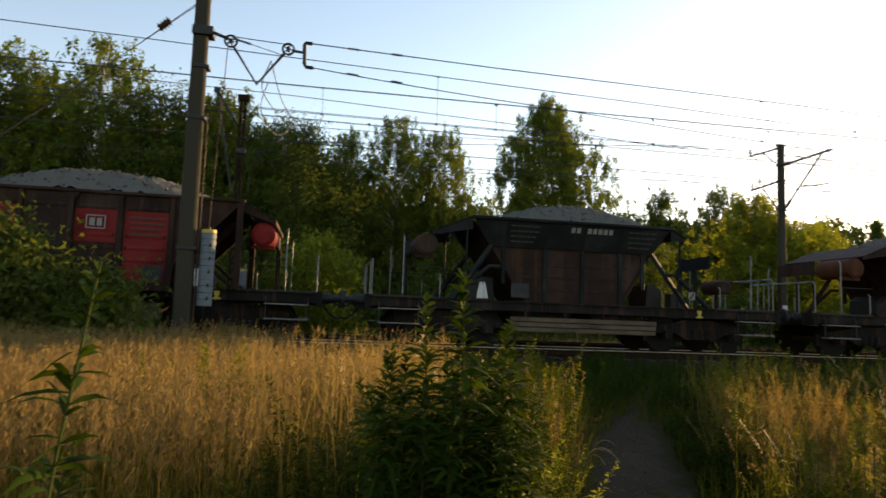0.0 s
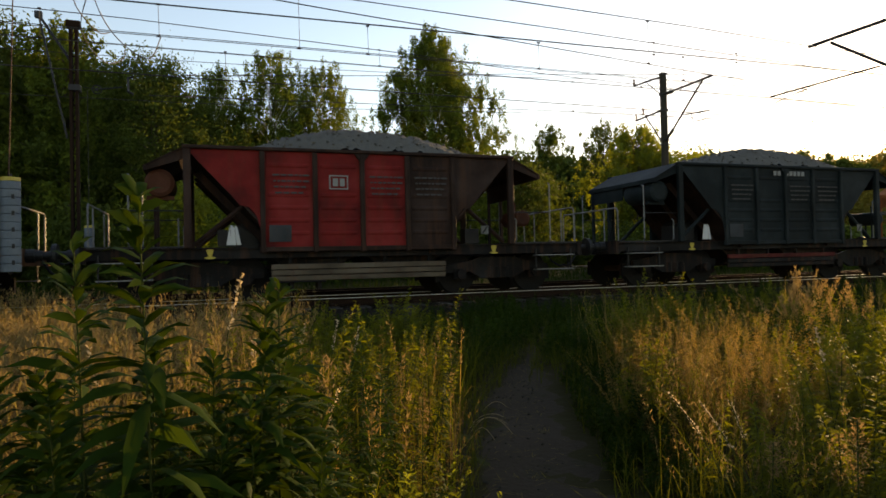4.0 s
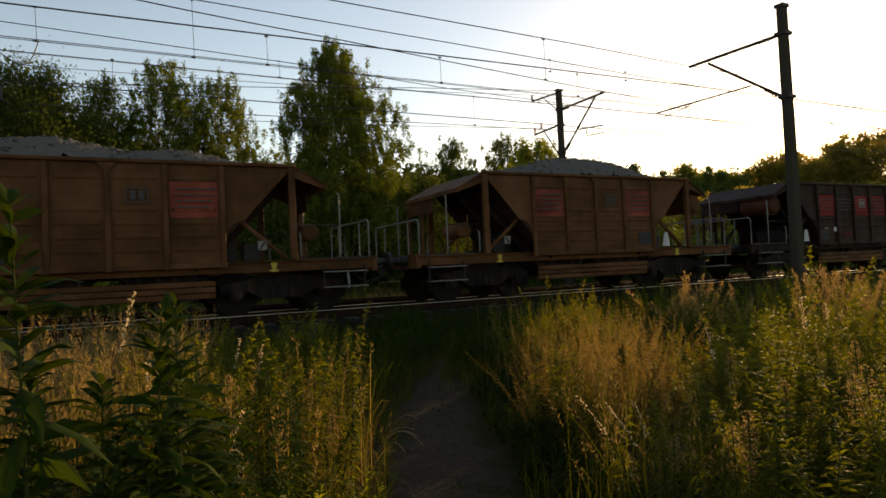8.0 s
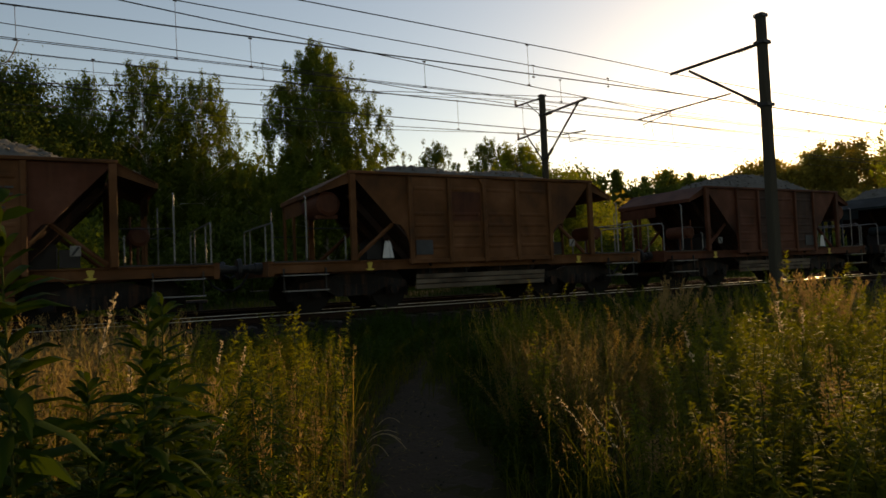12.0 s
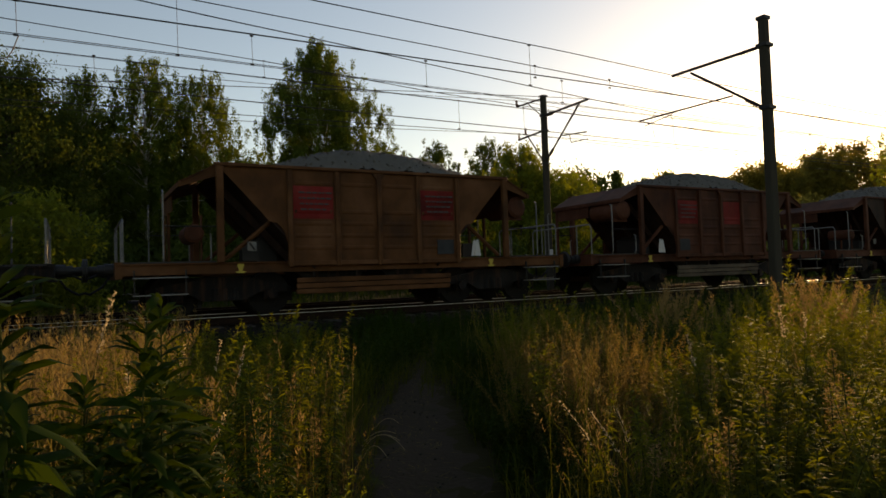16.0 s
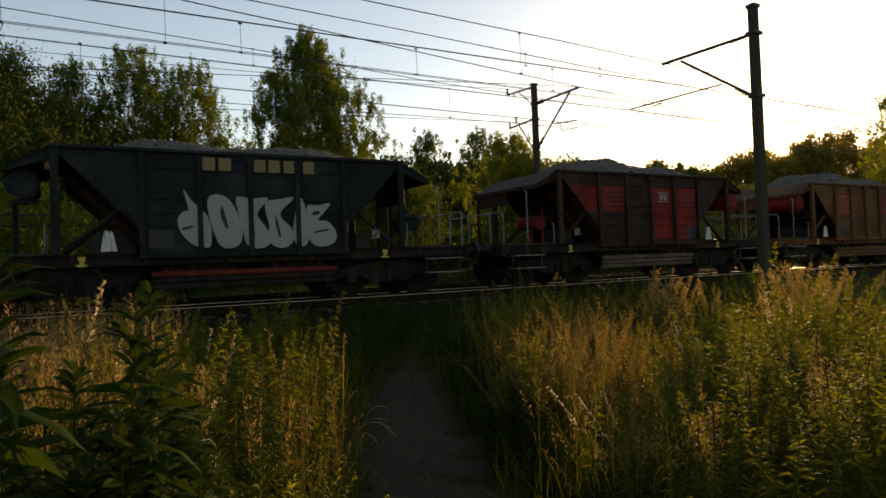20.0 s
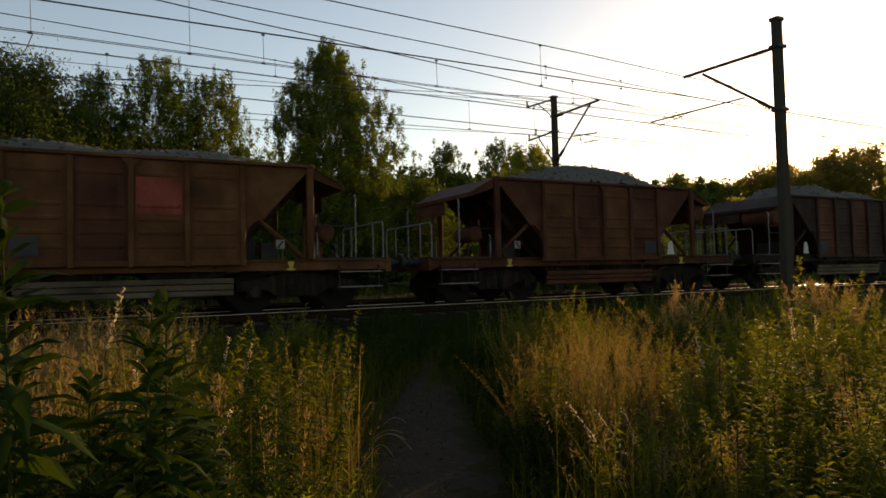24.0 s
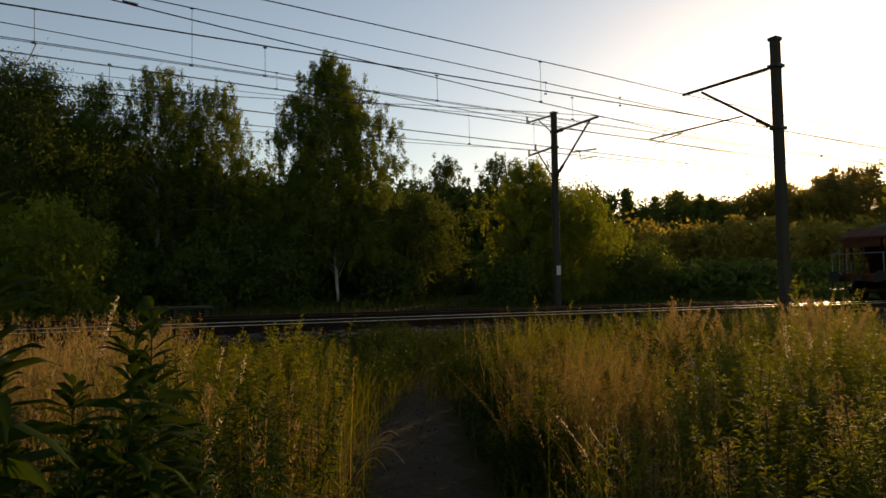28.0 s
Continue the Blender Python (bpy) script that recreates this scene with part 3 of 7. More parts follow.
        for x, z0, z1 in ((4.5, 1.16, 2.55), (3.62, 1.16, 1.7)):
            for s in (-1, 1):
                bm = bmesh.new()
                chain(bm, [(e * x, s * 1.38, z0), (e * x, s * 1.42, z0 + 0.06), (e * x, s * 1.42, z1 - 0.04), (e * x, s * 1.36, z1)], 0.018, 8)
                part("grab_rail", bm, GREY_STEEL, w)
        for s in (-1, 1):
            bm = bmesh.new()
            tube(bm, (e * 4.5, s * 1.4, 1.85), (e * 3.5, s * 1.4, 1.85), 0.013)
            part("side_bar", bm, DARK_STEEL, w)
        for s in (-1, 1):
            for x in (4.1, 5.02):
                bm = bmesh.new()
                box(bm, e * x - 0.012, e * x + 0.012, s * 1.44 - 0.025, s * 1.44 + 0.025, 0.48, 1.0)
                steps = part("step_hanger", bm, DARK_STEEL, w)
            for z in (0.52, 0.85):
                bm = bmesh.new()
                box(bm, min(e * 4.08, e * 5.05), max(e * 4.08, e * 5.05), s * 1.46 - 0.13, s * 1.46 + 0.13, z - 0.012, z + 0.012)
                part("step", bm, GREY_STEEL, steps)
        for s in (-1, 1):
            bm = bmesh.new()
            chain(bm, [(e * 3.34, s * 1.3, 1.18), (e * 2.42, s * 1.32, 1.95), (e * 2.15, s * 1.32, 1.95)], 0.05, 6)
            on_object(part("end_strut", bm, OCHRE, w), OCHRE)
        bm = bmesh.new()
        plate(bm, ((e * 2.06, 1.12), (e * 2.1, 1.72), (e * 2.3, 1.74), (e * 2.5, 1.6), (e * 2.5, 1.12)), -0.5, 0.5)
        plate(bm, ((e * 2.55, 1.16), (e * 2.55, 1.5), (e * 2.9, 1.5), (e * 2.9, 1.16)), -0.9, -0.6)
        part("gate_gear", bm, DARK_STEEL, w)
        bm = bmesh.new()
        x = e * 3.05
        plate(bm, ((x - 0.11, 0.93), (x - 0.06, 0.9), (x + 0.06, 0.9), (x + 0.11, 0.93), (x + 0.03, 0.95), (x + 0.07, 1.07), (x + 0.05, 1.09), (x - 0.05, 1.09), (x - 0.07, 1.07), (x - 0.03, 0.95)), -1.415, -1.403)
        part("lifting_mark", bm, YELLOW, w, "yellow lifting mark")
    # gear of the near end: reservoir, lever; of the other: small reservoir, plate
    bm = bmesh.new()
    tube(bm, (-3.95, -1.32, 2.4), (-3.95, -0.2, 2.4), 0.27, seg=24)
    tube(bm, (-3.95, -1.36, 2.4), (-3.95, -1.32, 2.4), 0.2, 0.27, 24)
    box(bm, -4.2, -3.7, -1.2, -1.1, 2.08, 2.16)
    on_object(part("air_reservoir", bm, OXIDE, w, "round air reservoir on the end platform"), OXIDE)
    bm = bmesh.new()
    tube(bm, (3.9, -1.2, 1.72), (3.9, -0.4, 1.72), 0.19, seg=20)
    tube(bm, (3.9, -1.23, 1.72), (3.9, -1.2, 1.72), 0.13, 0.19, 20)
    tube(bm, (3.9, -0.8, 1.16), (3.9, -0.8, 1.55), 0.03)
    tube(bm, (3.75, -1.1, 1.16), (3.75, -1.1, 2.1), 0.022)
    on_object(part("brake_cylinder", bm, OXIDE, w), OXIDE)
    bm = bmesh.new()
    plate(bm, ((-2.74, 1.17), (-2.56, 1.17), (-2.58, 1.5), (-2.63, 1.56), (-2.66, 1.56), (-2.665, 1.25), (-2.675, 1.56)), -1.445, -1.43)
    plate(bm, ((-2.545, 1.17), (-2.46, 1.17), (-2.53, 1.52), (-2.58, 1.57)), -1.445, -1.43)
    part("white_lever", bm, WHITE, w, "white lever plate")
    bm = bmesh.new()
    plate(bm, ((2.73, 1.35), (2.91, 1.35), (2.91, 1.54), (2.73, 1.54)), -1.445, -1.432)
    sign = part("sign_plate", bm, SIGN_GREY, w, "small grimy white plate with a black slash")
    bm = bmesh.new()
    plate(bm, ((2.745, 1.37), (2.785, 1.36), (2.895, 1.51), (2.855, 1.525)), -1.45, -1.4455)
    part("slash", bm, DARK_STEEL, sign)
    bm = bmesh.new()
    plate(bm, ((-1.92, 1.22), (-1.48, 1.22), (-1.48, 1.56), (-1.92, 1.56)), -SIDE - 0.03, -SIDE - 0.018)
    part("data_plate", bm, DATA_PLATE, w, "dark grey data plate")
    # boards of the side chutes
    for s in (-1, 1):
        for k, z in enumerate((0.42, 0.54, 0.66)):
            bm = bmesh.new()
            box(bm, -1.88, 1.88, s * 1.34 - 0.03 + 0.02 * k * s, s * 1.34 + 0.03 + 0.02 * k * s, z, z + 0.105)
            soften(bm, 0.01)
            on_object(part("chute_board", bm, BOARD, w), BOARD)
    bm = bmesh.new()
    for x in (-1.5, -0.5, 0.5, 1.5):
        box(bm, x - 0.04, x + 0.04, -1.32, 1.32, 0.5, 0.56)
        for s in (-1, 1):
            box(bm, x - 0.03, x + 0.03, s * 1.36 - 0.02, s * 1.36 + 0.02, 0.7, 1.05)
    part("chute_bracket", bm, FRAME, w)
    for e in (-1, 1):
        build_bogie(w, e * 3.3)
    return w


LOAD_CRESTS = {
    "single": ((-3.2, -2.6, -1.6, -0.7, 0.4, 1.4, 2.3, 2.9, 3.2), (0, 0.06, 0.4, 0.62, 0.64, 0.54, 0.3, 0.06, 0)),
    "double": ((-3.2, -2.75, -1.9, -1.0, -0.1, 0.4, 1.2, 2.4, 3.2), (0, 0.08, 0.5, 0.58, 0.4, 0.34, 0.42, 0.24, 0)),
    "level": ((-3.2, -2.8, -2.0, -1.2, -0.5, 0.3, 1.6, 2.8, 3.2), (0, 0.12, 0.36, 0.34, 0.22, 0.3, 0.36, 0.1, 0)),
    "short": ((-2.6, -2.2, -1.4, -0.6, 0.3, 1.2, 1.7, 2.0), (0, 0.08, 0.42, 0.55, 0.56, 0.36, 0.1, 0)),
    "sunk": ((-3.2, -2.0, 0.0, 2.0, 3.2), (-0.25, -0.2, -0.08, -0.2, -0.25)),
}


def build_heap(kind):
    """A mound of crushed stone, rough all over."""
    nx, ny = 90, 36
    x0, x1 = LOAD_CRESTS[kind][0][0], LOAD_CRESTS[kind][0][-1]
    xs, ys = np.linspace(x0, x1, nx), np.linspace(-1.44, 1.44, ny)

    def height(x, y):
        crest = np.interp(x + 0.15 * y, *LOAD_CRESTS[kind])
        z = 2.96 + crest * np.where(crest < 0, 1.0, np.clip(1.25 * (1 - (y / 1.5) ** 2), 0, 1)) + 0.12 * np.clip(1 - (np.abs(x) / 3.0) ** 6, 0, 1)
        return z + 0.03 * np.sin(3.1 * x + 2 * y) * np.sin(4.3 * y) + rng.normal(0, 0.024, x.shape)
    me = sheet("ballast_load", *grid_sheet(xs, ys, height), STONE)
    co = np.empty(len(me.vertices) * 3, np.float32)
    me.vertices.foreach_get("co", co)
    co = co.reshape(-1, 3)
    inner = (co[:, 0] > x0 + 0.05) & (co[:, 0] < x1 - 0.05) & (np.abs(co[:, 1]) < 1.4)
    co[inner, :2] += rng.normal(0, 0.016, (inner.sum(), 2))
    me.vertices.foreach_set("co", co.ravel())
    ob = new("ballast_load", me)
    stones = scatter_stones(600, (x0 + 0.3, x1 - 0.3), (-1.35, 1.35), height, (0.025, 0.05), STONE, "loose_stone")
    s = new("loose_stone", stones)
    s.parent = ob
    tagged(s, kind="stuff")
    return tagged(ob, {"single": "one high heap of grey crushed stone in a hopper wagon", "double": "two-humped heap of grey crushed stone in a hopper wagon", "level": "low uneven load of grey crushed stone in a hopper wagon", "short": "heap of grey crushed stone in a short hopper", "sunk": "shallow load of grey crushed stone below the rim of a wagon"}[kind], "stone heap", "loads of the train")


# each wagon: main paint, the six near side sheets, painted patches, board, reservoir, marks, label
O, C, X, D, N, R, T = OCHRE, ORANGE, OXIDE, DEEP_BROWN, NAVY, RED, TEAL
WAGONS = {
    -2: (D, "DDDDDD", "", X, X, "", "dark brown"),
    -1: (D, "DDDDDD", "", BOARD, X, "", "dark brown flare-sided"),
    0: (T, "TTTTTT", "", BOARD, D, "name text", "dark grey flare-sided"),
    1: (D, "DDDDDD", "0R 1R 3R 4F", BOARD, R, "logo3", "dark brown, red-patched"),
    2: (C, "CCCSCC", "", BOARD, O, "box1", "faded orange, pink-panelled"),
    3: (N, "NNNNNN", "", DULL_RED, N, "name text", "dark navy, pale-lettered"),
    4: (D, "RRRRDD", "", BOARD, X, "logo2 text", "red and dark brown"),
    5: (O, "OOOOOO", "", O, X, "text4", "orange-brown"),
    6: (D, "DDDDDD", "1R 3R 4R", O, X, "logo3 text2 plates", "dark brown, red-patched"),
    7: (O, "OOOOOO", "1S 4S", O, O, "text4 faint3", "orange-brown, red-patched"),
    8: (O, "OOOOOO", "4S", O, O, "faint3", "orange-brown, red-patched"),
    9: (N, "NNNNNN", "", DULL_RED, N, "name text", "dark navy, pale-lettered"),
    10: (X, "XXDXDX", "", BOARD, X, "", "red oxide and brown"),
    11: (O, "OOOOOO", "2X", BOARD, X, "", "orange-brown"),
    12: (O, "XOXXOX", "", O, X, "text", "worn red-brown"),
    13: (X, "DXXXXD", "", BOARD, X, "text2 text4", "dark red oxide"),
    14: (X, "XXXXXX", "1R 3R", BOARD, X, "", "dark oxide, red-patched"),
    15: (O, "OOOOOO", "1R 4R", O, X, "", "orange-brown, red-patched"),
    16: (D, "DDDDDD", "0R 1R 3F 4F", BOARD, R, "logo3", "dark brown, red-patched"),
    17: (O, "OOOOOO", "1S 4R", O, R, "", "orange-brown, red-patched"),
    18: (D, "DDDDDD", "0R 1R 3F 4F", BOARD, R, "logo3", "dark brown, red-patched"),
    19: (N, "NNNNNN", "", DULL_RED, N, "graffiti large_name", "dark navy, graffiti-covered"),
    20: (O, "OOOOOO", "4S", O, O, "faint3", "orange-brown, red-patched"),
    21: (D, "DXDXDD", "", BOARD, X, "", "dark brown"),
    22: (X, "XOXOXX", "", X, X, "", "worn red oxide"),
    23: (O, "OOXOOO", "3S", BOARD, X, "", "brown and oxide"),
    24: (X, "XXXXXX", "2S 4S", X, X, "logo3", "dull red oxide"),
}
wagons = []
TURNED = (1, 5, 7, 9, 10, 13, 15, 18, 20, 22)  # reservoir and lever stand at the other end


FLARED = (-1, 0)  # an older type: a sloping top band over a set-back hopper
BAND, SET_BACK = 2.45, 0.28


SHORT = (-2.85, -2.04, -0.99, 0.0, 0.99, 1.6, 2.2)  # upright joints of the shorter body


@functools.lru_cache(maxsize=None)
def flared_sheet(k, s):
    """One sheet of the sloping band round the top of an older wagon."""
    a, b = SHORT[k:k + 2]
    low_a, low_b = (a + 0.5 if k == 0 else a), (b - 0.35 if k == 5 else b)
    bm = bmesh.new()
    rows = []
    for z, f in ((BAND, 0.0), (BAND + 0.06, 0.1), (2.98, 0.87), (3.06, 1.0)):
        x0, x1 = low_a + (a - low_a) * f, low_b + (b - low_b) * f
        y = s * (SIDE - SET_BACK * (1 - f))
        rows.append([[bm.verts.new((x, y + s * d, z)) for d in (0.0, -0.014)] for x in (x0, x0 + 0.06, x1 - 0.06, x1)])
    for u, v in zip(rows, rows[1:]):
        for q in range(3):
            for d in (0, 1):
                bm.faces.new((u[q][d], u[q + 1][d], v[q + 1][d], v[q][d]))
    return finish("side_panel", bm, TEAL)


@functools.lru_cache(maxsize=None)
def short_piece(kind, k, s):
    """The other parts that differ on the shorter body: k counts along the wagon or tells the end, s the side."""
    bm = bmesh.new()
    y = s * (SIDE - SET_BACK)
    if kind == "corner_post":
        foot, head, rail = ((-3.3, -2.35, -3.0), (2.75, 1.8, 2.5))[k]
        chain(bm, [(foot, s * 1.34, FLOOR), (head, s * 1.26, 2.46)], 0.07, 4)
        chain(bm, [(rail, s * 1.3, FLOOR), (rail, s * 1.42, 2.9)], 0.028, 6)
    elif kind == "side_rib":
        x = SHORT[k + 1]
        box(bm, x - 0.045, x + 0.045, min(y - 0.08 * s, y + 0.01 * s), max(y - 0.08 * s, y + 0.01 * s), 1.0 + 0.55 * (k in (0, 4)), BAND)
        soften(bm, 0.01)
    elif kind == "top_rail":
        box(bm, SHORT[0] - 0.06, SHORT[-1] + 0.06, s * SIDE - 0.07, s * SIDE + 0.07, 3.06, TOP)
        soften(bm, 0.012)
    elif kind == "bottom_rail":
        box(bm, -1.6, 1.2, s * SIDE - s * SET_BACK - 0.05, s * SIDE - s * SET_BACK + 0.03, 1.02, 1.12)
    elif kind == "end_visor":
        a, b, low = ((-2.88, -3.85, 2.72), (2.23, 2.6, 2.9))[k]
        plate(bm, ((a, 3.13), (b, low), (b, low - 0.02), (a, 3.105)), -SIDE, SIDE)
        for side_y in (-1.46, 1.46):
            plate(bm, ((a, 3.09), (b, low - 0.02), (b, low - 0.1), (a, 2.8)), side_y - 0.006, side_y + 0.006)
    else:
        a, b = ((-2.82, -1.3), (2.18, 0.9))[k]
        plate(bm, ((a, 3.06), (a * 0.98, 2.98), (b, 0.95), (b, 1.02), (a * 0.96, 3.0)), -SIDE + 0.3, SIDE - 0.3)
    return finish(kind, bm, DEEP_BROWN)


def set_back_wall(s):
    """The upright hopper wall below the band, and its pressed ridges."""
    bm = bmesh.new()
    y = s * (SIDE - SET_BACK - 0.06)
    ridges = []
    plate(bm, ((-1.45, FLOOR), (1.05, FLOOR), (1.3, 1.5), (1.84, BAND), (-2.34, BAND), (-1.75, 1.5)), y - 0.006, y + 0.006)
    for z in (1.45, 1.75, 2.05):
        ridges.append(bmesh.new())
        box(ridges[-1], -1.6, 1.2, y - 0.02, y + 0.02, z - 0.02, z + 0.02)
    return bm, ridges


def lean_back(bm):
    """Marks lie on the sloping band."""
    for v in bm.verts:
        v.co.y += (3.06 - v.co.z) * SET_BACK / (3.06 - BAND) + 0.022
    return bm


@functools.lru_cache(maxsize=None)
def mirrored(me):
    """The same mesh with its ends swapped along the wagon."""
    out = me.copy()
    out.transform(Matrix.Scale(-1, 4, (1, 0, 0)))
    out.flip_normals()
    return out


def blob(bm, points, y0, y1):
    """A bulging sprayed shape through the points, given in hundredths of a metre across and up."""
    n, line = len(points), []
    mid = sum((Vector(p) for p in points), Vector((0, 0))) / n
    for i in range(n):
        p0, p1, p2, p3 = (Vector(points[(i + j) % n]) for j in (-1, 0, 1, 2))
        for f in (0.0, 0.33, 0.66):
            q = 0.5 * (2 * p1 + (p2 - p0) * f + (2 * p0 - 5 * p1 + 4 * p2 - p3) * f * f + (3 * p1 - p0 - 3 * p2 + p3) * f ** 3)
            line.append((mid.x + (q.x - mid.x) * 1.2 + 22, mid.y + (q.y - mid.y) * 1.12 - 4))
    plate(bm, [(a / 100, b / 100) for a, b in line], y0, y1)


def mark_mesh(kind, x):
    """Markings as thin plates on the near side: bars for lettering, a framed block for a logo, blobs for graffiti."""
    bm = bmesh.new()
    y0, y1 = -SIDE - 0.04, -SIDE - 0.033
    r = random.Random(kind)

    def bar(a, b, z0, z1, proud=0.0):
        plate(bm, ((a, z0), (b, z0), (b, z1), (a, z1)), y0 - proud, y1 - proud)
    if kind == "logo":
        for a, b, z0, z1 in ((-0.24, 0.24, 2.6, 2.63), (-0.24, 0.24, 2.27, 2.3), (-0.24, -0.21, 2.3, 2.6), (0.21, 0.24, 2.3, 2.6), (-0.15, -0.02, 2.35, 2.55), (0.03, 0.15, 2.35, 2.55)):
            bar(x + a * 0.82, x + b * 0.82, 2.435 + (z0 - 2.435) * 0.82, 2.435 + (z1 - 2.435) * 0.82)
    elif kind == "name":
        k = x - 0.52
        for i in range(8):
            if i != 2:
                bar(k, k + 0.1, 2.86, 2.98)
            k += 0.14
    elif kind == "text":
        for row in range(4):
            k = x + r.uniform(0.0, 0.06)
            while k < x + 0.62:
                n = r.uniform(0.04, 0.14)
                bar(k, k + n, 2.2 + 0.12 * row, 2.235 + 0.12 * row)
                k += n + 0.03
    elif kind == "graffiti":
        blob(bm, ((-157, 184), (-143, 194), (-131, 177), (-122, 142), (-128, 131), (-145, 142), (-158, 164)), y0, y1)
        blob(bm, ((-146, 232), (-134, 213), (-113, 191), (-105, 170), (-104, 140), (-110, 129), (-120, 136), (-128, 157), (-137, 191)), y0, y1)
        blob(bm, ((-86, 225), (-67, 217), (-53, 191), (-45, 160), (-50, 136), (-65, 128), (-81, 132), (-91, 153), (-100, 191), (-100, 217)), y0, y1)
        blob(bm, ((-44, 221), (-20, 218), (2, 221), (9, 217), (-10, 191), (2, 170), (13, 146), (6, 131), (-12, 127), (-29, 136), (-35, 164), (-41, 191)), y0, y1)
        blob(bm, ((14, 213), (36, 218), (61, 223), (61, 217), (42, 198), (40, 184), (58, 164), (61, 142), (49, 129), (31, 129), (17, 143), (19, 170), (14, 191)), y0, y1)
        blob(bm, ((83, 220), (92, 201), (96, 170), (97, 142), (89, 129), (75, 131), (68, 150), (72, 184)), y0, y1)
        blob(bm, ((103, 206), (124, 207), (144, 212), (141, 202), (122, 179), (139, 177), (154, 160), (155, 140), (139, 129), (118, 129), (105, 143), (103, 177)), y0, y1)
    elif kind == "slits":
        blob(bm, ((-79, 205), (-74, 191), (-69, 167), (-73, 166), (-81, 188)), y0 - 0.003, y0 - 0.001)
        blob(bm, ((110, 196), (122, 199), (123, 193), (112, 190)), y0 - 0.003, y0 - 0.001)
        blob(bm, ((115, 155), (139, 160), (140, 157), (116, 152)), y0 - 0.003, y0 - 0.001)
        blob(bm, ((-25, 191), (-20, 170), (-15, 150), (-18, 149), (-23, 167)), y0 - 0.003, y0 - 0.001)
        blob(bm, ((-152, 164), (-137, 168), (-136, 165), (-152, 160)), y0 - 0.003, y0 - 0.001)
        blob(bm, ((29, 188), (35, 167), (38, 146), (35, 146), (30, 165)), y0 - 0.003, y0 - 0.001)
    elif kind == "large_name":
        bar(x, x + 0.24, 2.74, 3.0)
    return bm


# how many of each there are along one side, or at the ends
ONE_SIDE = {"corner_post": 2, "side_rib": 5, "top_rail": 1, "bottom_rail": 1, "end_visor": 2, "sloping_end": 2}
model, heap_models, heaped = build_wagon(), {kind: build_heap(kind) for kind in LOAD_CRESTS}, set()
LOADS = {-1: "short", 0: "short", 6: "sunk", 8: "double", 9: "double", 11: "level", 17: "double", 18: "double", 19: "level", 20: "level", 21: "double", 23: "level", 24: "level"}
colour_of = {"side_panel": 1, "side_rib": 0, "corner_post": 0, "top_rail": 0, "bottom_rail": 0, "sloping_end": 0, "end_visor": 0, "end_panel": 0, "end_strut": 0}
letters = {'O': OCHRE, 'C': ORANGE, 'X': OXIDE, 'D': DEEP_BROWN, 'N': NAVY, 'R': RED, 'S': ROSE, 'T': TEAL, 'F': RED}
panel_edges = (-POST, *RIBS, POST)
